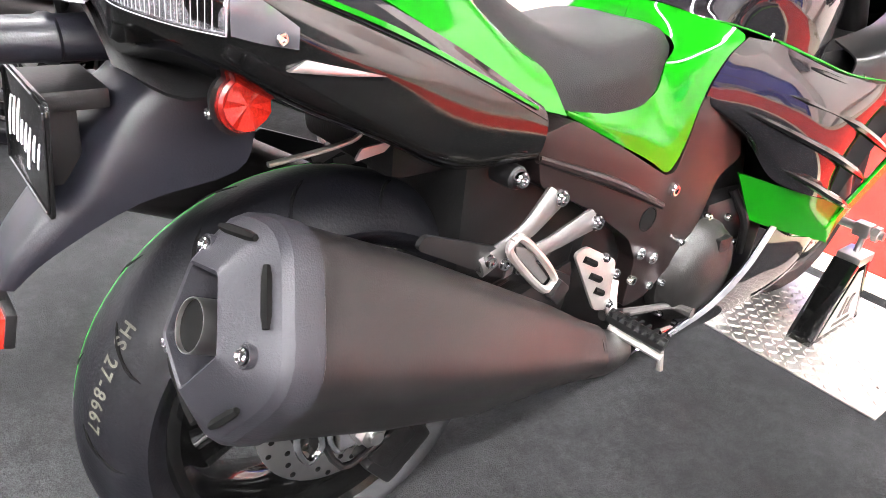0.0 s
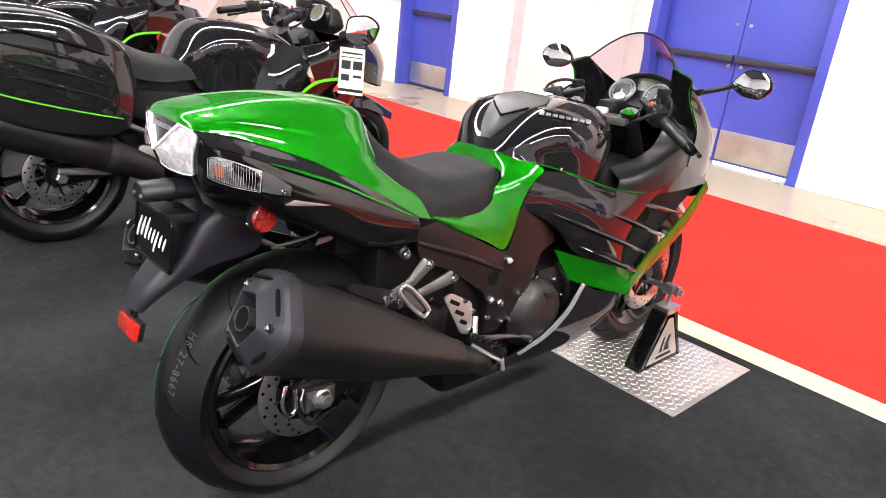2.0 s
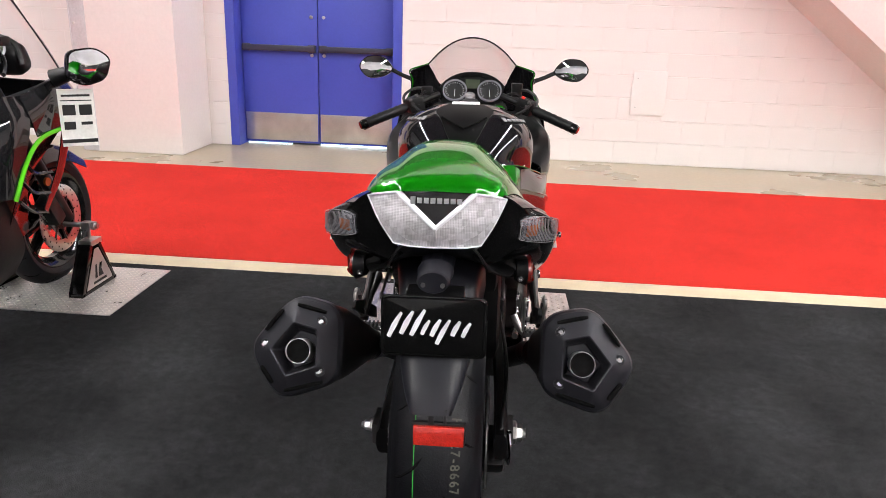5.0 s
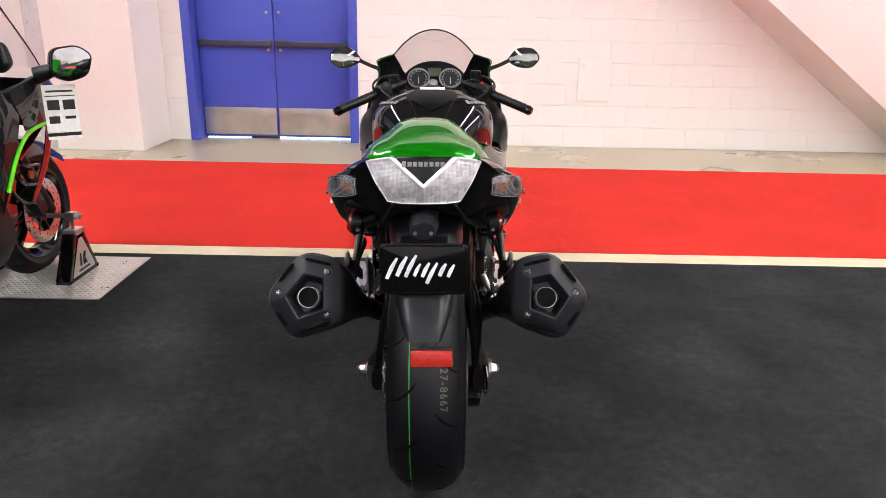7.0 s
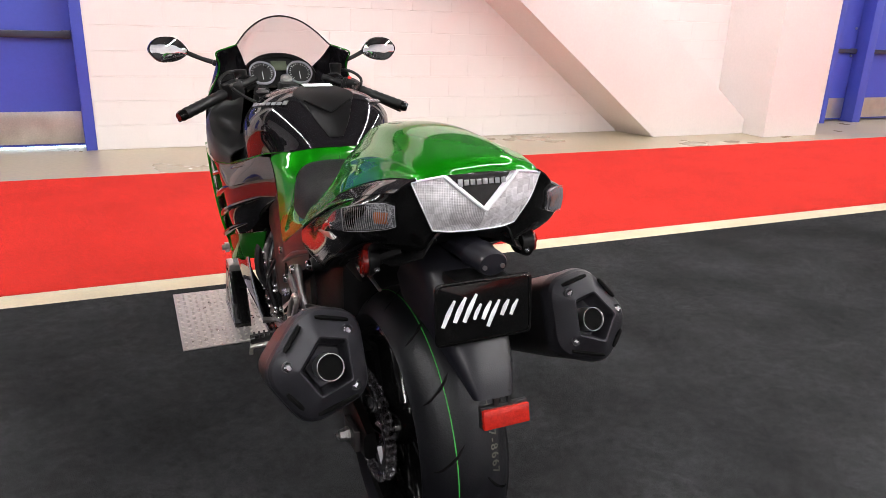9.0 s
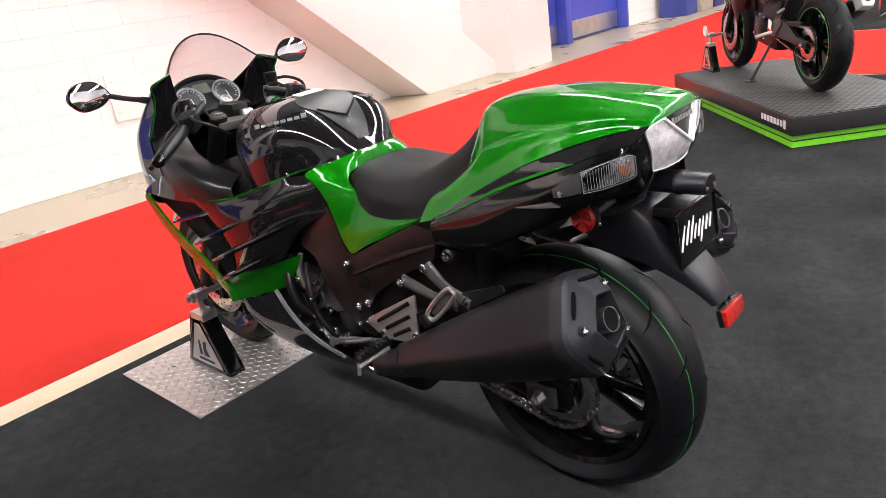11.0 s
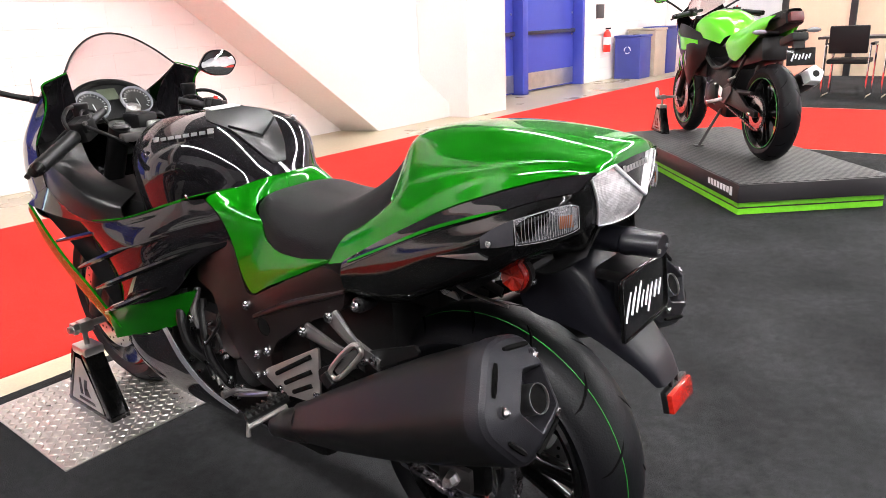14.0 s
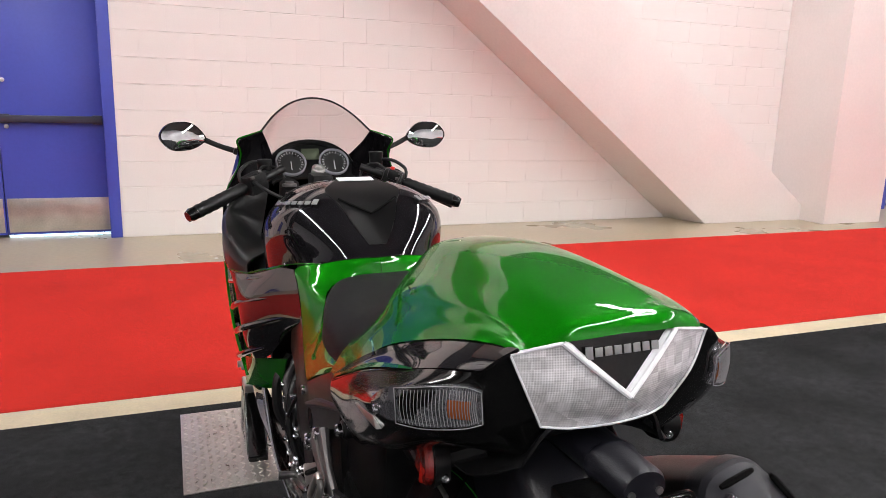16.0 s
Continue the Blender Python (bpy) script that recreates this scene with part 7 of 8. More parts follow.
    part("windscreen", shell(scr, n=5, both=True, thick=0.003), CLEARSCREEN, T, "tall clear windscreen")
    eg = bmesh.new()
    for s in (-1, 1):
        tube(eg, flip([r[-1] for r in scr], s), 0.0028 if s > 0 else 0.0012, 6)
    tube(eg, [(-x, y, z) for x, y, z in reversed(scr[0][1:])] + scr[0], 0.0010, 6)
    part("screen_edge", eg, SATIN, T)
    mg = [[(0, 1.26, 0.52), (0.045, 1.26, 0.515), (0.07, 1.27, 0.46)], [(0, 1.42, 0.625), (0.05, 1.42, 0.615), (0.078, 1.42, 0.55)], [(0, 1.60, 0.615), (0.05, 1.60, 0.605), (0.078, 1.58, 0.55)], [(0, 1.80, 0.52), (0.03, 1.795, 0.515), (0.06, 1.77, 0.48)]]
    part("front_mudguard", shell(mg, n=4, both=True), GREYPAINT, T, "dark grey front mudguard")
    lamp = bmesh.new()
    block(lamp, (0, -0.41, 0.86), (0.18, 0.04, 0.07), 0.015)
    part("tail_lamp", lamp, REDLENS, T, "red tail lamp")
    sw = bmesh.new()
    tube(sw, [(0.11, -0.03, 0.317), (0.12, 0.2, 0.35), (0.12, 0.5, 0.4)], [0.05, 0.045, 0.06], 12)
    part("swingarm", sw, ENGINE, T)
    ax = bmesh.new()
    lathe(ax, [(0.13, 0), (0.13, 0.03), (0.16, 0.026), (0.17, 0.018), (0.17, 0)], (0, 0, 0.317), seg=6)
    part("axle_nut", ax, STEEL, T, "bright axle nut")
    return T


GREYPAINT = paint("graphite_paint", (0.010, 0.0098, 0.011), 0.25, 0.3, coat_ior=1.55)
tour = touring(pose(-1.9, 0.0, 0, 0, 0, 0), "dark graphite touring motorcycle with hard side cases")
copy_thing(tour, pose(-3.78, -0.15, 0, 0, 0, 0))
for x in (-1.88, -3.78):
    for s in (-1, 1):
        wheel_stand(pose(x + s * 0.213, 1.43 + (0 if x > -3 else -0.15), 0.008, 0, 0, 0 if s > 0 else 180))
    checker_plate(pose(x, 1.42 + (0 if x > -3 else -0.15), 0.0045), 0.885, 0.56)

# paper price tag on the mirror of the touring motorcycle
tag = empty("price_tag", pose(-1.535, 1.25, 0.79, 0, 0, 38), "white printed paper tag hanging from a mirror", "tag")
part("card", block(bmesh.new(), (0, 0, 0), (0.125, 0.0012, 0.22)), PAPER, tag)
for x, z, w, h in ((0, 0.085, 0.1, 0.008), (-0.028, 0.03, 0.045, 0.04), (0.03, 0.03, 0.045, 0.04), (-0.03, -0.03, 0.04, 0.03), (0.03, -0.022, 0.04, 0.012), (0, -0.09, 0.125, 0.014), (0, 0.066, 0.11, 0.004)):
    part("print_block", block(bmesh.new(), (x, -0.001, z), (w, 0.0008, h)), DIAL, tag, "dark printed blocks", smooth=False)
part("tag_string", tube(bmesh.new(), [(0.0, 0, 0.1), (0.02, 0, 0.14), (0.035, 0.01, 0.16)], 0.0015, 5), WHITE, tag)


# ---- low podium with a lime green motorcycle ----
PAX = 42.0
DARKRED = surface("dark_red_paint", (0.07, 0.005, 0.005), 0.35)
RUBBERMAT = surface("ribbed_rubber_mat", (0.03, 0.03, 0.031), 0.6, spec=0.35, vary=0.25, fine=180, bump=0.3)
mat_nodes, mat_links = RUBBERMAT.node_tree.nodes, RUBBERMAT.node_tree.links
stud = mat_nodes.new("ShaderNodeTexChecker")
stud.inputs["Scale"].default_value = 34
place = mat_nodes.new("ShaderNodeTexCoord")
mat_links.new(place.outputs["Object"], stud.inputs["Vector"])
relief = mat_nodes.new("ShaderNodeBump")
relief.inputs["Strength"].default_value, relief.inputs["Distance"].default_value = 1.0, 0.004
mat_links.new(stud.outputs["Fac"], relief.inputs["Height"])
# light studs and shaded gaps put into the colour, as the relief looks faint
stud_shade = mat_nodes.new("ShaderNodeMix")
stud_shade.data_type = "RGBA"
stud_shade.inputs["A"].default_value, stud_shade.inputs["B"].default_value = (0.012, 0.012, 0.0125, 1), (0.055, 0.053, 0.052, 1)
mat_links.new(stud.outputs["Fac"], stud_shade.inputs["Factor"])
mat_links.new(stud_shade.outputs["Result"], mat_nodes["Principled BSDF"].inputs["Base Color"])
mat_links.new(relief.outputs[0], mat_nodes["Principled BSDF"].inputs["Normal"])
PODBLACK = surface("podium_black_laminate", (0.02, 0.018, 0.02), 0.35)
PODLIME = surface("podium_lime_edge", (0.22, 0.75, 0.03), 0.4)
podium = empty("podium", pose(3.01, 0.405, 0, 0, 0, PAX), "low black display podium with a lime green base", "podium")
part("base", block(bmesh.new(), (1.05, -0.46, 0.041), (2.02, 0.87, 0.082), 0.003), PODLIME, podium, "lime green base with a dark line")
ln = bmesh.new()
block(ln, (1.05, -0.46, 0.043), (2.024, 0.874, 0.008))
part("base_line", ln, PODBLACK, podium)
part("deck", block(bmesh.new(), (1.04, -0.46, 0.135), (2.08, 0.92, 0.104), 0.004), PODBLACK, podium, "black laminate deck")
part("mat", block(bmesh.new(), (1.04, -0.46, 0.1895), (2.06, 0.90, 0.004), 0.001), RUBBERMAT, podium, "grey ribbed rubber mat")
for k in range(8):
    lg = block(bmesh.new(), (0.09 + 0.042 * k, 0.0005, 0.136), (0.03, 0.002, 0.05 if k == 0 else 0.036), 0.0)
    part("podium_mark", lg, WHITE, podium, "white maker's mark as plain blocks", smooth=False)

lime_bike = empty("motorcycle", podium.matrix_basis @ pose(0.62, -0.47, 0.1915, 0, 0, -91.5), "lime green and black small sport motorcycle with a red side", "motorcycle")
L = lime_bike
wheel(L, 0.0, 0.305, 0.138, 0.216, "rear_wheel", spokes=10, spoke_w=0.012)
wheel(L, 1.36, 0.295, 0.11, 0.216, "front_wheel", spokes=10, spoke_w=0.012)
brake_disc(L, 0.09, 0, 0.305, 0.11)
brake_disc(L, -0.075, 1.36, 0.295, 0.15)
for y, w in ((0.0, 0.066), (1.36, 0.05)):
    for s in (-1, 1):
        rt = bmesh.new()
        lathe(rt, [(s * w, 0.2185), (s * w, 0.2225), (s * (w + 0.002), 0.2225), (s * (w + 0.002), 0.2185)], (0, y, 0.305 if y == 0 else 0.295), seg=48, close=True)
        part("rim_tape", rt, COPPER, L, "green rim tape")
sp = bmesh.new()
lathe(sp, [(-0.09, 0.06), (-0.09, 0.1), (-0.084, 0.1), (-0.084, 0.06)], (0, 0, 0.305), seg=40, close=True)
part("sprocket", sp, SPROCKET, L, "steel sprocket")
drive_chain(L, -0.087, (0.0, 0.305, 0.102), (0.48, 0.36, 0.04))
for s in (-1, 1):
    part("swingarm", plate(bmesh.new(), rounded([(-0.06, 0.285), (-0.065, 0.325), (0.06, 0.345), (0.2, 0.42), (0.36, 0.47), (0.47, 0.42), (0.46, 0.34), (0.2, 0.315)], 0.012), s * 0.106, s * 0.13, "x", 0.005), ENGINE, L, "black pressed swingarm")
    part("axle_nut", bolt(bmesh.new(), (s * 0.13, 0.0, 0.305), "x", 0.013, 0.016, s), CHROME, L, "bright axle nut")
    tail = [[(0.075, -0.10, 0.90), (0.10, -0.08, 0.87), (0.10, -0.05, 0.83)], [(0.10, 0.05, 0.88), (0.135, 0.08, 0.81), (0.13, 0.12, 0.70)], [(0.11, 0.2, 0.83), (0.145, 0.22, 0.74), (0.13, 0.26, 0.62)], [(0.11, 0.42, 0.78), (0.14, 0.42, 0.72), (0.13, 0.38, 0.64)]]
    part("tail_side", shell(tail, s, 4), LIME, L, "lime green tail side", sharp=60)
    fair = [[(0.12, 0.66, 0.76), (0.15, 0.68, 0.71), (0.155, 0.70, 0.66), (0.15, 0.72, 0.62)], [(0.18, 0.8, 0.80), (0.22, 0.8, 0.70), (0.2, 0.82, 0.60), (0.17, 0.84, 0.52)], [(0.2, 1.0, 0.85), (0.235, 0.98, 0.73), (0.21, 0.95, 0.58), (0.18, 0.93, 0.42)], [(0.17, 1.2, 0.86), (0.19, 1.2, 0.75), (0.17, 1.12, 0.58), (0.15, 1.02, 0.38)]]
    part("side_fairing", shell(fair, s, 4), SATIN, L, "black side fairing", sharp=60)
    gsh = [[(0.205, 0.76, 0.745), (0.20, 0.76, 0.715)], [(0.236, 0.88, 0.76), (0.232, 0.88, 0.68)], [(0.246, 0.98, 0.77), (0.237, 0.98, 0.68)], [(0.21, 1.14, 0.80), (0.2, 1.14, 0.73)]]
    part("fairing_flash", shell(gsh, s, 4), LIME, L, "lime green fairing flash")
    red = [[(0.17, 0.84, 0.525), (0.172, 0.845, 0.512)], [(0.176, 0.89, 0.475), (0.178, 0.895, 0.462)], [(0.181, 0.93, 0.422), (0.183, 0.935, 0.409)]]
    part("fairing_edge", shell(red, s, 4, 0.006), DARKRED, L, "dark red lower edge of the fairing")
    for k in range(5):
        y0, z0 = 0.90 + 0.035 * k, 0.665 - 0.012 * k
        slash = tube(bmesh.new(), flip([(0.232, y0, z0), (0.224, y0 + 0.03, z0 - 0.05), (0.205, y0 + 0.045, z0 - 0.11)], s), [0.002, 0.0045, 0.0015], 6, 3)
        part("fairing_slash", slash, LIME if k % 2 else WHITE, L, "thin slanted graphic stripe")
    nose = [[(0.13, 1.16, 0.99), (0.2, 1.2, 0.9), (0.18, 1.2, 0.8)], [(0.08, 1.32, 0.93), (0.14, 1.36, 0.85), (0.13, 1.34, 0.74)], [(0.0, 1.42, 0.88), (0.0, 1.48, 0.8), (0.0, 1.46, 0.72)]]
    part("nose_fairing", shell(nose, s, 4), BLACK, L, "black nose fairing", sharp=60)
    rear_mirror(L, (s * 0.35, 1.16, 1.05), 0.13, 0.075, flip([(0.16, 1.22, 0.95), (0.24, 1.2, 1.0), (0.3, 1.18, 1.03)], s), s)
    handlebar(L, (s * 0.14, 1.0, 0.94), (s * 0.34, 0.9, 0.91), s)
    part("fork_leg", tube(bmesh.new(), flip([(0.095, 1.04, 0.9), (0.095, 1.36, 0.295)], s), 0.024, 14, 1), ENGINE, L)
    ind = bmesh.new()
    tube(ind, flip([(0.05, -0.10, 0.80), (0.12, -0.105, 0.805)], s), 0.008, 8, 1)
    part("indicator_stem", ind, SATIN, L)
    il = bmesh.new()
    bmesh.ops.create_uvsphere(il, u_segments=14, v_segments=8, radius=1, matrix=Matrix.Translation((s * 0.165, -0.11, 0.806)) @ Matrix.Diagonal((0.045, 0.02, 0.016, 1)))
    part("indicator", il, CLEARRIB, L, "clear indicator lens")
    pg = bmesh.new()
    tube(pg, flip([(0.13, 0.42, 0.36), (0.24, 0.43, 0.34)], s), 0.012, 8, 1)
    part("foot_peg", pg, ALLOY, L)
tk = [[(0, 0.52, 0.78), (0.06, 0.52, 0.78), (0.1, 0.54, 0.76), (0.12, 0.56, 0.72)], [(0, 0.60, 0.90), (0.07, 0.60, 0.895), (0.14, 0.61, 0.85), (0.15, 0.63, 0.74)], [(0, 0.72, 0.945), (0.08, 0.72, 0.94), (0.17, 0.72, 0.88), (0.17, 0.74, 0.76)], [(0, 0.88, 0.93), (0.08, 0.88, 0.92), (0.16, 0.88, 0.87), (0.17, 0.9, 0.79)], [(0, 1.0, 0.88), (0.06, 1.0, 0.87), (0.11, 1.0, 0.84), (0.13, 1.0, 0.8)]]
part("fuel_tank", shell(tk, n=5, both=True), LIME, L, "lime green fuel tank", sharp=60)
st = [[(0, 0.56, 0.74), (0.07, 0.55, 0.735), (0.11, 0.55, 0.70)], [(0, 0.42, 0.765), (0.09, 0.42, 0.76), (0.13, 0.42, 0.71)], [(0, 0.25, 0.79), (0.09, 0.25, 0.785), (0.12, 0.25, 0.73)], [(0, 0.17, 0.86), (0.08, 0.17, 0.85), (0.11, 0.17, 0.80)], [(0, -0.06, 0.915), (0.06, -0.06, 0.91), (0.08, -0.06, 0.87)], [(0, -0.18, 0.935), (0.035, -0.18, 0.93), (0.05, -0.18, 0.90)]]
part("seat", shell(st, n=4, both=True), VINYL, L, "black stepped seat")
for piece, c, size, tilt in (("engine_block", (0, 0.62, 0.42), (0.2, 0.42, 0.36), 8), ("subframe", (0, 0.25, 0.66), (0.18, 0.5, 0.16), -10), ("air_box", (0, 0.9, 0.65), (0.26, 0.3, 0.35), 0), ("tail_unit", (0, -0.05, 0.85), (0.13, 0.30, 0.09), -14)):
    part(piece, block(bmesh.new(), c, size, 0.04, (tilt, 0, 0)), ENGINE, L, "black engine and inner frame")
for s in (-1, 1):
    part("engine_cover", lathe(bmesh.new(), [(s * 0.08, 0), (s * 0.08, 0.075), (s * 0.13, 0.07), (s * 0.145, 0.05), (s * 0.147, 0)], (0, 0.62, 0.38), seg=24), COVER, L, "round engine cover")
    part("peg_bracket", plate(bmesh.new(), rounded([(0.3, 0.46), (0.44, 0.42), (0.46, 0.34), (0.38, 0.33), (0.28, 0.42)], 0.015), s * 0.13, s * 0.138, "x", 0.001), GREYALLOY, L, "grey peg bracket")
    part("heel_guard", plate(bmesh.new(), rounded([(0.40, 0.43), (0.46, 0.45), (0.47, 0.36), (0.42, 0.35)], 0.01), s * 0.14, s * 0.146, "x", 0.001), CHROME, L, "bright heel guard")
    part("frame_tube", tube(bmesh.new(), flip([(0.11, 0.95, 0.78), (0.14, 0.7, 0.62), (0.13, 0.5, 0.56), (0.1, 0.2, 0.7)], s), 0.016, 10), ENGINE, L, "black trellis frame tube")
for s in (-1, 1):
    if s < 0:
        part("chain_guard", tube(bmesh.new(), [(-0.105, 0.05, 0.43), (-0.11, 0.22, 0.42), (-0.115, 0.4, 0.41)], [0.012, 0.02, 0.016], 8), ENGINE, L, "black chain guard")
    part("hanger_arm", tube(bmesh.new(), flip([(0.12, 0.36, 0.40), (0.125, 0.25, 0.52), (0.11, 0.16, 0.66)], s), [0.014, 0.012, 0.010], 8), ENGINE, L, "black passenger peg hanger")
    part("passenger_peg", tube(bmesh.new(), flip([(0.13, 0.25, 0.52), (0.18, 0.24, 0.50)], s), 0.009, 8, 1), ALLOY, L)
    for y, z in ((0.55, 0.45), (0.68, 0.45), (0.72, 0.34), (0.55, 0.31), (0.62, 0.47)):
        part("cover_bolt", bolt(bmesh.new(), (s * 0.128, y, z), "x", 0.008, 0.012, s), CHROME, L, "bright engine cover bolt")
part("shock", tube(bmesh.new(), [(0, 0.24, 0.36), (0, 0.2, 0.52), (0, 0.17, 0.66)], [0.022, 0.03, 0.022], 12), GREYALLOY, L, "grey rear shock absorber")
rl = bmesh.new()
block(rl, (0, -0.195, 0.885), (0.085, 0.05, 0.06), 0.015, (-20, 0, 0))
part("tail_lamp", rl, DARKRED, L, "dark red tail lamp")
fd = bmesh.new()
block(fd, (0, -0.2, 0.76), (0.1, 0.16, 0.05), 0.015, (-15, 0, 0))
block(fd, (0, -0.27, 0.69), (0.07, 0.03, 0.14), 0.01, (-15, 0, 0))
part("rear_fender", fd, SATIN, L, "black rear fender")
pl = part("dummy_plate", block(bmesh.new(), (0, -0.30, 0.665), (0.17, 0.004, 0.1), 0.001, (-8, 0, 0)), GLOSSY, L, "black show plate with white strokes")
for k in range(6):
    stx = block(bmesh.new(), (-0.05 + 0.02 * k, -0.3035, 0.664 + (0.004 if k % 2 else -0.002)), (0.009, 0.002, 0.045 if k == 0 else 0.03), 0, (-8, 20, 0))
    part("brush_stroke", stx, WHITE, pl, "white slanted strokes", smooth=False)
lime_pipe = part("silencer", tube(bmesh.new(), [(0.13, 0.42, 0.3), (0.148, 0.22, 0.38), (0.155, 0.0, 0.47), (0.157, -0.14, 0.53)], [0.028, 0.048, 0.060, 0.060], 18), MUFFLER, L, "dark silencer")
part("silencer_tip", tube(bmesh.new(), [(0.157, -0.125, 0.524), (0.158, -0.175, 0.545), (0.158, -0.195, 0.553), (0.158, -0.2, 0.555)], [0.063, 0.061, 0.056, 0.048], 5, 1), WHITE, lime_pipe, "pale five-sided end cap")
# solid dark disc on the cap, painted as the shade inside the pipe
part("pipe_mouth", tube(bmesh.new(), [(0.158, -0.196, 0.5535), (0.158, -0.204, 0.557)], 0.02, 14, 1), DARKHOLE, lime_pipe, "dark disc painted as shade in the pipe")
part("kickstand", tube(bmesh.new(), [(-0.1, 0.50, 0.28), (-0.16, 0.56, 0.12), (-0.2, 0.60, 0.012)], 0.011, 8), GREYALLOY, L, "grey side stand folded out")
part("stand_foot", block(bmesh.new(), (-0.205, 0.605, 0.007), (0.06, 0.05, 0.01), 0.003), GREYALLOY, L)
scn = [[(0, 1.10, 1.10), (0.06, 1.09, 1.09), (0.12, 1.1, 1.05), (0.14, 1.14, 1.0)], [(0, 1.25, 1.02), (0.06, 1.24, 1.01), (0.11, 1.23, 0.98), (0.12, 1.22, 0.96)], [(0, 1.38, 0.92), (0.04, 1.37, 0.915), (0.07, 1.35, 0.91), (0.09, 1.32, 0.91)]]
part("windscreen", shell(scn, n=4, both=True, thick=0.003), SMOKE, L, "smoke tinted windscreen")
mgd = [[(0, 1.16, 0.52), (0.04, 1.16, 0.51), (0.06, 1.17, 0.46)], [(0, 1.34, 0.615), (0.04, 1.34, 0.605), (0.065, 1.34, 0.54)], [(0, 1.55, 0.56), (0.035, 1.55, 0.55), (0.055, 1.54, 0.5)]]
part("front_mudguard", shell(mgd, n=4, both=True), BLACK, L, "black front mudguard")
stand = wheel_stand(lime_bike.matrix_basis @ pose(-0.235, 1.36, 0.0, 0, 0, 180))
rd = bmesh.new()
lathe(rd, [(0, 0), (0, 0.04), (-0.01, 0.04), (-0.01, 0)], (0.05, 0.012, 0.325), "x", 24)
part("round_badge", rd, WHITE, stand, "round white badge")

# ---- far end of the aisle ----
BINBLUE = surface("blue_bin_plastic", (0.035, 0.05, 0.26), 0.45)
BINGREY = surface("beige_bin_plastic", (0.4, 0.34, 0.27), 0.5)


def bin_box(x, y, w, d, h, mat, label, open_top=False):
    root = empty("recycling_bin", pose(x, y, 0), label, "bin", "bins along the wall")
    b = bmesh.new()
    block(b, (0, 0, h / 2), (w, d, h), 0.02)
    part("bin_body", b, mat, root)
    part("lid", block(bmesh.new(), (0, 0, h + 0.02), (w + 0.03, d + 0.03, 0.04), 0.012), mat, root)
    # dark slab on the closed lid, painted as the shade of an opening
    sl = bmesh.new()
    block(sl, (0, 0, h + 0.041), (w * 0.6, 0.12, 0.004), 0.001)
    part("slot", sl, GROOVE, root)
    if mat is BINBLUE:
        mk = bmesh.new()
        for k in range(3):
            a = radians(90 + 120 * k)
            tube(mk, [(-w / 2 - 0.001, 0.06 * math.cos(a + u), h * 0.7 + 0.06 * math.sin(a + u)) for u in (0.2, 0.7, 1.3, 1.8)], 0.008, 6, 2)
        part("bin_mark", mk, WHITE, root, "white recycling mark")
    return root


bin_box(11.8, 4.95, 0.5, 0.5, 0.74, BINBLUE, "blue plastic recycling bin against the wall")
bin_box(12.45, 4.95, 0.55, 0.55, 0.84, BINGREY, "beige square waste bin")
bin_box(13.1, 4.95, 0.5, 0.5, 0.86, BINBLUE, "blue plastic recycling bin")
ext = empty("fire_extinguisher", pose(11.22, 5.2, 0.72), "red fire extinguisher hung on the wall", "extinguisher")
cy = bmesh.new()
lathe(cy, [(-0.21, 0), (-0.21, 0.06), (-0.2, 0.065), (0.1, 0.065), (0.14, 0.05), (0.16, 0.022), (0.18, 0.02), (0.18, 0)], (0, 0, 0), "z", 24)
part("cylinder", cy, REDPLASTIC, ext)
vh = bmesh.new()
block(vh, (0, -0.02, 0.2), (0.03, 0.1, 0.03), 0.005)
tube(vh, [(0.02, 0, 0.18), (0.08, -0.01, 0.12), (0.075, -0.01, -0.05)], 0.01, 8)
part("valve", vh, SATIN, ext, "black valve and hose")
part("label", tube(bmesh.new(), [(0, 0, -0.08), (0, 0, 0.05)], 0.0655, 24, 1, False), WHITE, ext, "white label")
sg = empty("wall_sign", pose(11.1, WALL_Y - 0.012, 1.22), "small dark notice plate on the wall", "sign")
part("sign_plate", block(bmesh.new(), (0, 0, 0), (0.3, 0.012, 0.24), 0.003), GREYALLOY, sg)
ex = empty("alarm_sign", pose(11.05, WALL_Y - 0.03, 2.04), "small black and white alarm sign on the wall", "sign")
part("sign_box", block(bmesh.new(), (0, 0, 0), (0.26, 0.05, 0.17), 0.006), DIAL, ex)
part("sign_face", block(bmesh.new(), (0.03, -0.0265, 0), (0.1, 0.003, 0.12), 0.001), WHITE, ex, "white pictogram field")
# neighbouring booth: framed beige panels, posts, table, chairs
post = surface("black_booth_post", (0.015, 0.015, 0.016), 0.4)
booth = empty("booth_wall", pose(12.6, 0, 0), "beige booth wall panels between black posts", "booth")
for k in range(5):
    y = 2.55 - 1.05 * k
    part("post", block(bmesh.new(), (0, y, 1.3), (0.1, 0.1, 2.6), 0.006), post, booth)
    if k:
        part("wall_panel", block(bmesh.new(), (0.02, y + 0.525, 1.3), (0.03, 0.95, 2.6), 0.003), BEIGE, booth)
table = empty("booth_table", pose(9.62, 0.24, 0), "dark folding table in front of the booth wall", "table")
part("tabletop", block(bmesh.new(), (0, 0, 0.74), (0.6, 2.2, 0.03), 0.004), post, table)
for x in (-0.26, 0.26):
    for y in (-1.0, 1.0):
        part("leg", tube(bmesh.new(), [(x, y, 0.004), (x, y, 0.73)], 0.016, 8, 1), post, table)


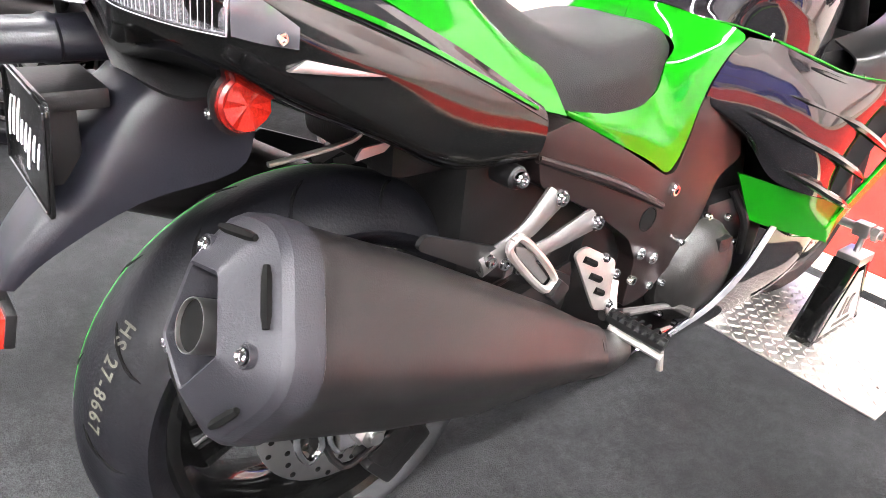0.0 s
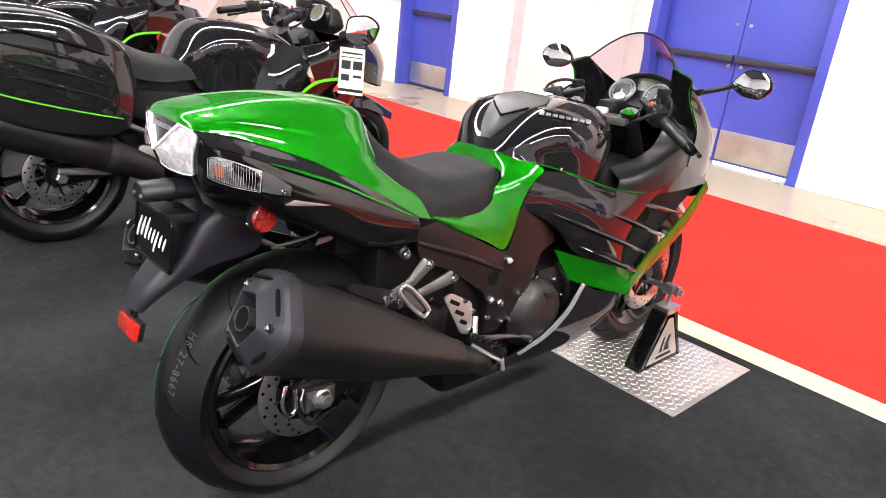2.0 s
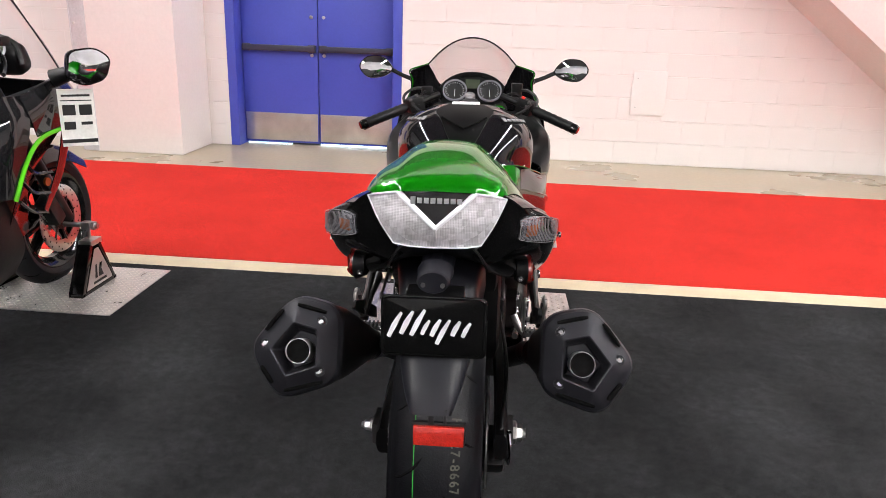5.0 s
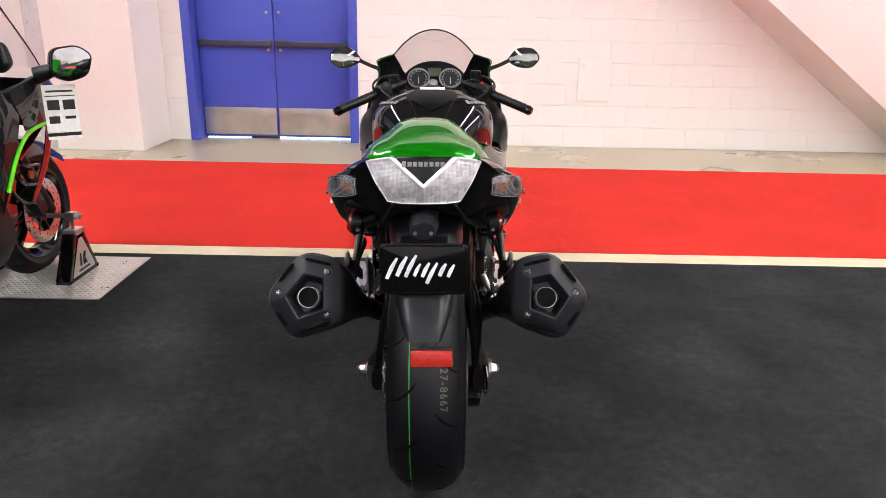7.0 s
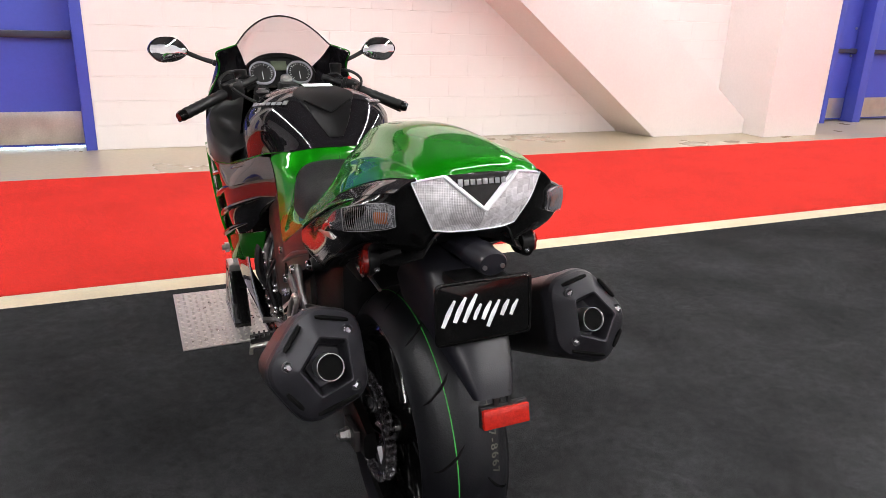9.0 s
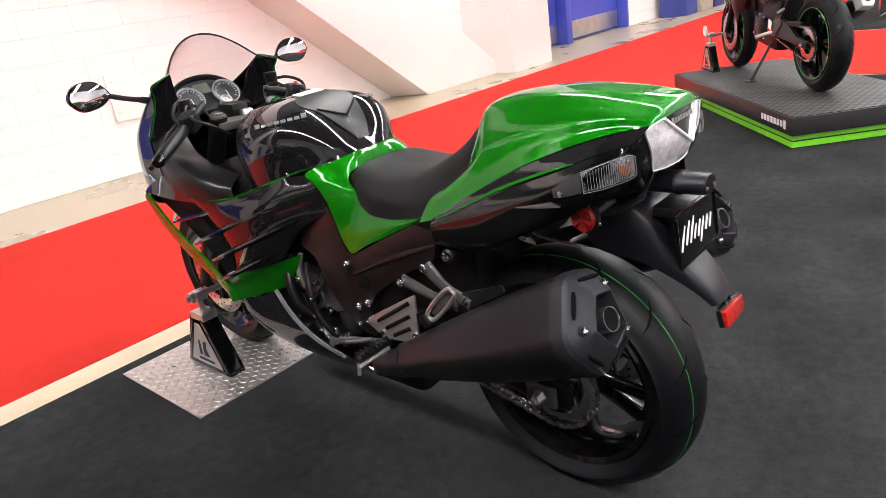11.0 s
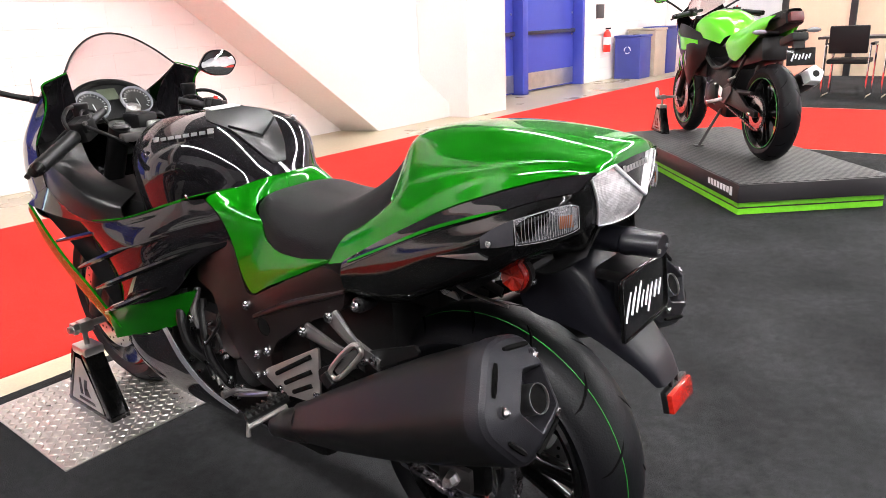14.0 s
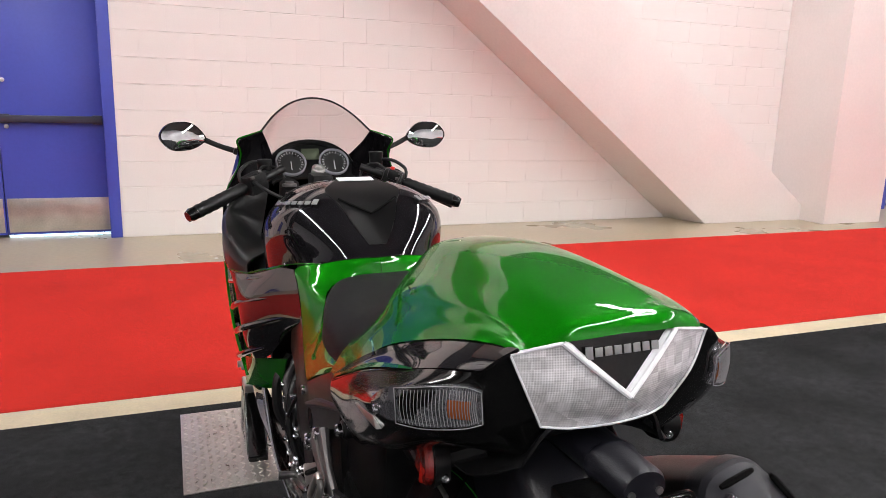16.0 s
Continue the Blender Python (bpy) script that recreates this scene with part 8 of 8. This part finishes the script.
def visitor_chair(m):
    root = empty("visitor_chair", m, "black visitor chair on a bright sled frame", "chair", "chairs in the booth")
    part("seat", block(bmesh.new(), (0, 0, 0.45), (0.46, 0.46, 0.06), 0.02), VINYL, root)
    part("backrest", block(bmesh.new(), (0.24, 0, 0.72), (0.05, 0.44, 0.34), 0.02, (0, 8, 0)), VINYL, root)
    for s in (-1, 1):
        part("sled_leg", tube(bmesh.new(), [(0.25, s * 0.25, 0.66), (0.25, s * 0.25, 0.03), (0.2, s * 0.25, 0.016), (-0.2, s * 0.25, 0.016), (-0.25, s * 0.25, 0.03), (-0.25, s * 0.25, 0.6), (-0.2, s * 0.25, 0.64), (0.15, s * 0.25, 0.65)], 0.011, 8, 3), CHROME, root)
        part("armrest", block(bmesh.new(), (0, s * 0.25, 0.665), (0.3, 0.05, 0.025), 0.008), SATIN, root)
    return root


ch = visitor_chair(pose(9.45, 0.965, 0.004, 0, 0, 180))
copy_thing(ch, pose(9.44, 0.29, 0.004, 0, 0, 180))


# ---- blocks of the long wall ----
def block_mesh(w, h):
    bm = bmesh.new()
    y0, y1, b = WALL_Y, WALL_Y + 0.007, 0.0025
    back = [bm.verts.new(p) for p in ((-w / 2, y1, -h / 2), (w / 2, y1, -h / 2), (w / 2, y1, h / 2), (-w / 2, y1, h / 2))]
    rim = [bm.verts.new(p) for p in ((-w / 2, y0 + b, -h / 2), (w / 2, y0 + b, -h / 2), (w / 2, y0 + b, h / 2), (-w / 2, y0 + b, h / 2))]
    face = [bm.verts.new(p) for p in ((-w / 2 + 0.0004, y0, -h / 2 + b), (w / 2 - 0.0004, y0, -h / 2 + b), (w / 2 - 0.0004, y0, h / 2 - b), (-w / 2 + 0.0004, y0, h / 2 - b))]
    bm.faces.new(face)
    for k in range(4):
        q = (k + 1) % 4
        bm.faces.new((back[k], back[q], rim[q], rim[k])), bm.faces.new((rim[k], rim[q], face[q], face[k]))
    bmesh.ops.recalc_face_normals(bm, faces=bm.faces)
    me = bpy.data.meshes.new("brick")
    bm.to_mesh(me)
    bm.free()
    me.materials.append(WALLPAINT)
    return me


BLOCK_W, BLOCK_H, JOINT, SIDE = 0.406, 0.203, 0.0032, 0.0005
full = block_mesh(BLOCK_W - SIDE, BLOCK_H - JOINT)
rest = bmesh.new()
count = 0
for row in range(int(CEILING_Z / BLOCK_H)):
    z = (row + 0.5) * BLOCK_H + 0.002
    x = X0 + (0.5 if row % 2 else 1.0) * BLOCK_W
    while x < X1:
        a, b = x - BLOCK_W / 2, x + BLOCK_W / 2
        inside = [(d[1], d[2]) for d in DOORS if z - BLOCK_H / 2 < DOOR_TOP and b > d[1] and a < d[2]]
        pieces = [(a, b)]
        for u, v in inside:
            pieces = [(p, min(q, u)) for p, q in pieces if p < u] + [(max(p, v), q) for p, q in pieces if q > v]
        for p, q in pieces:
            if q - p < 0.03:
                continue
            whole = q - p > BLOCK_W - 0.001
            if whole and -0.8 < x < 5.4 and row < 20 and count < 300:
                o = new("brick", full)
                o.location = (x, 0, z)
                o.parent = wall_north
                count += 1
            else:
                m = full.copy() if whole else block_mesh(q - p - SIDE, BLOCK_H - JOINT)
                m.transform(Matrix.Translation(((p + q) / 2, 0, z)))
                rest.from_mesh(m)
                bpy.data.meshes.remove(m)
        x += BLOCK_W
tagged(part("bricks", rest, WALLPAINT, wall_north, smooth=False), kind="stuff")
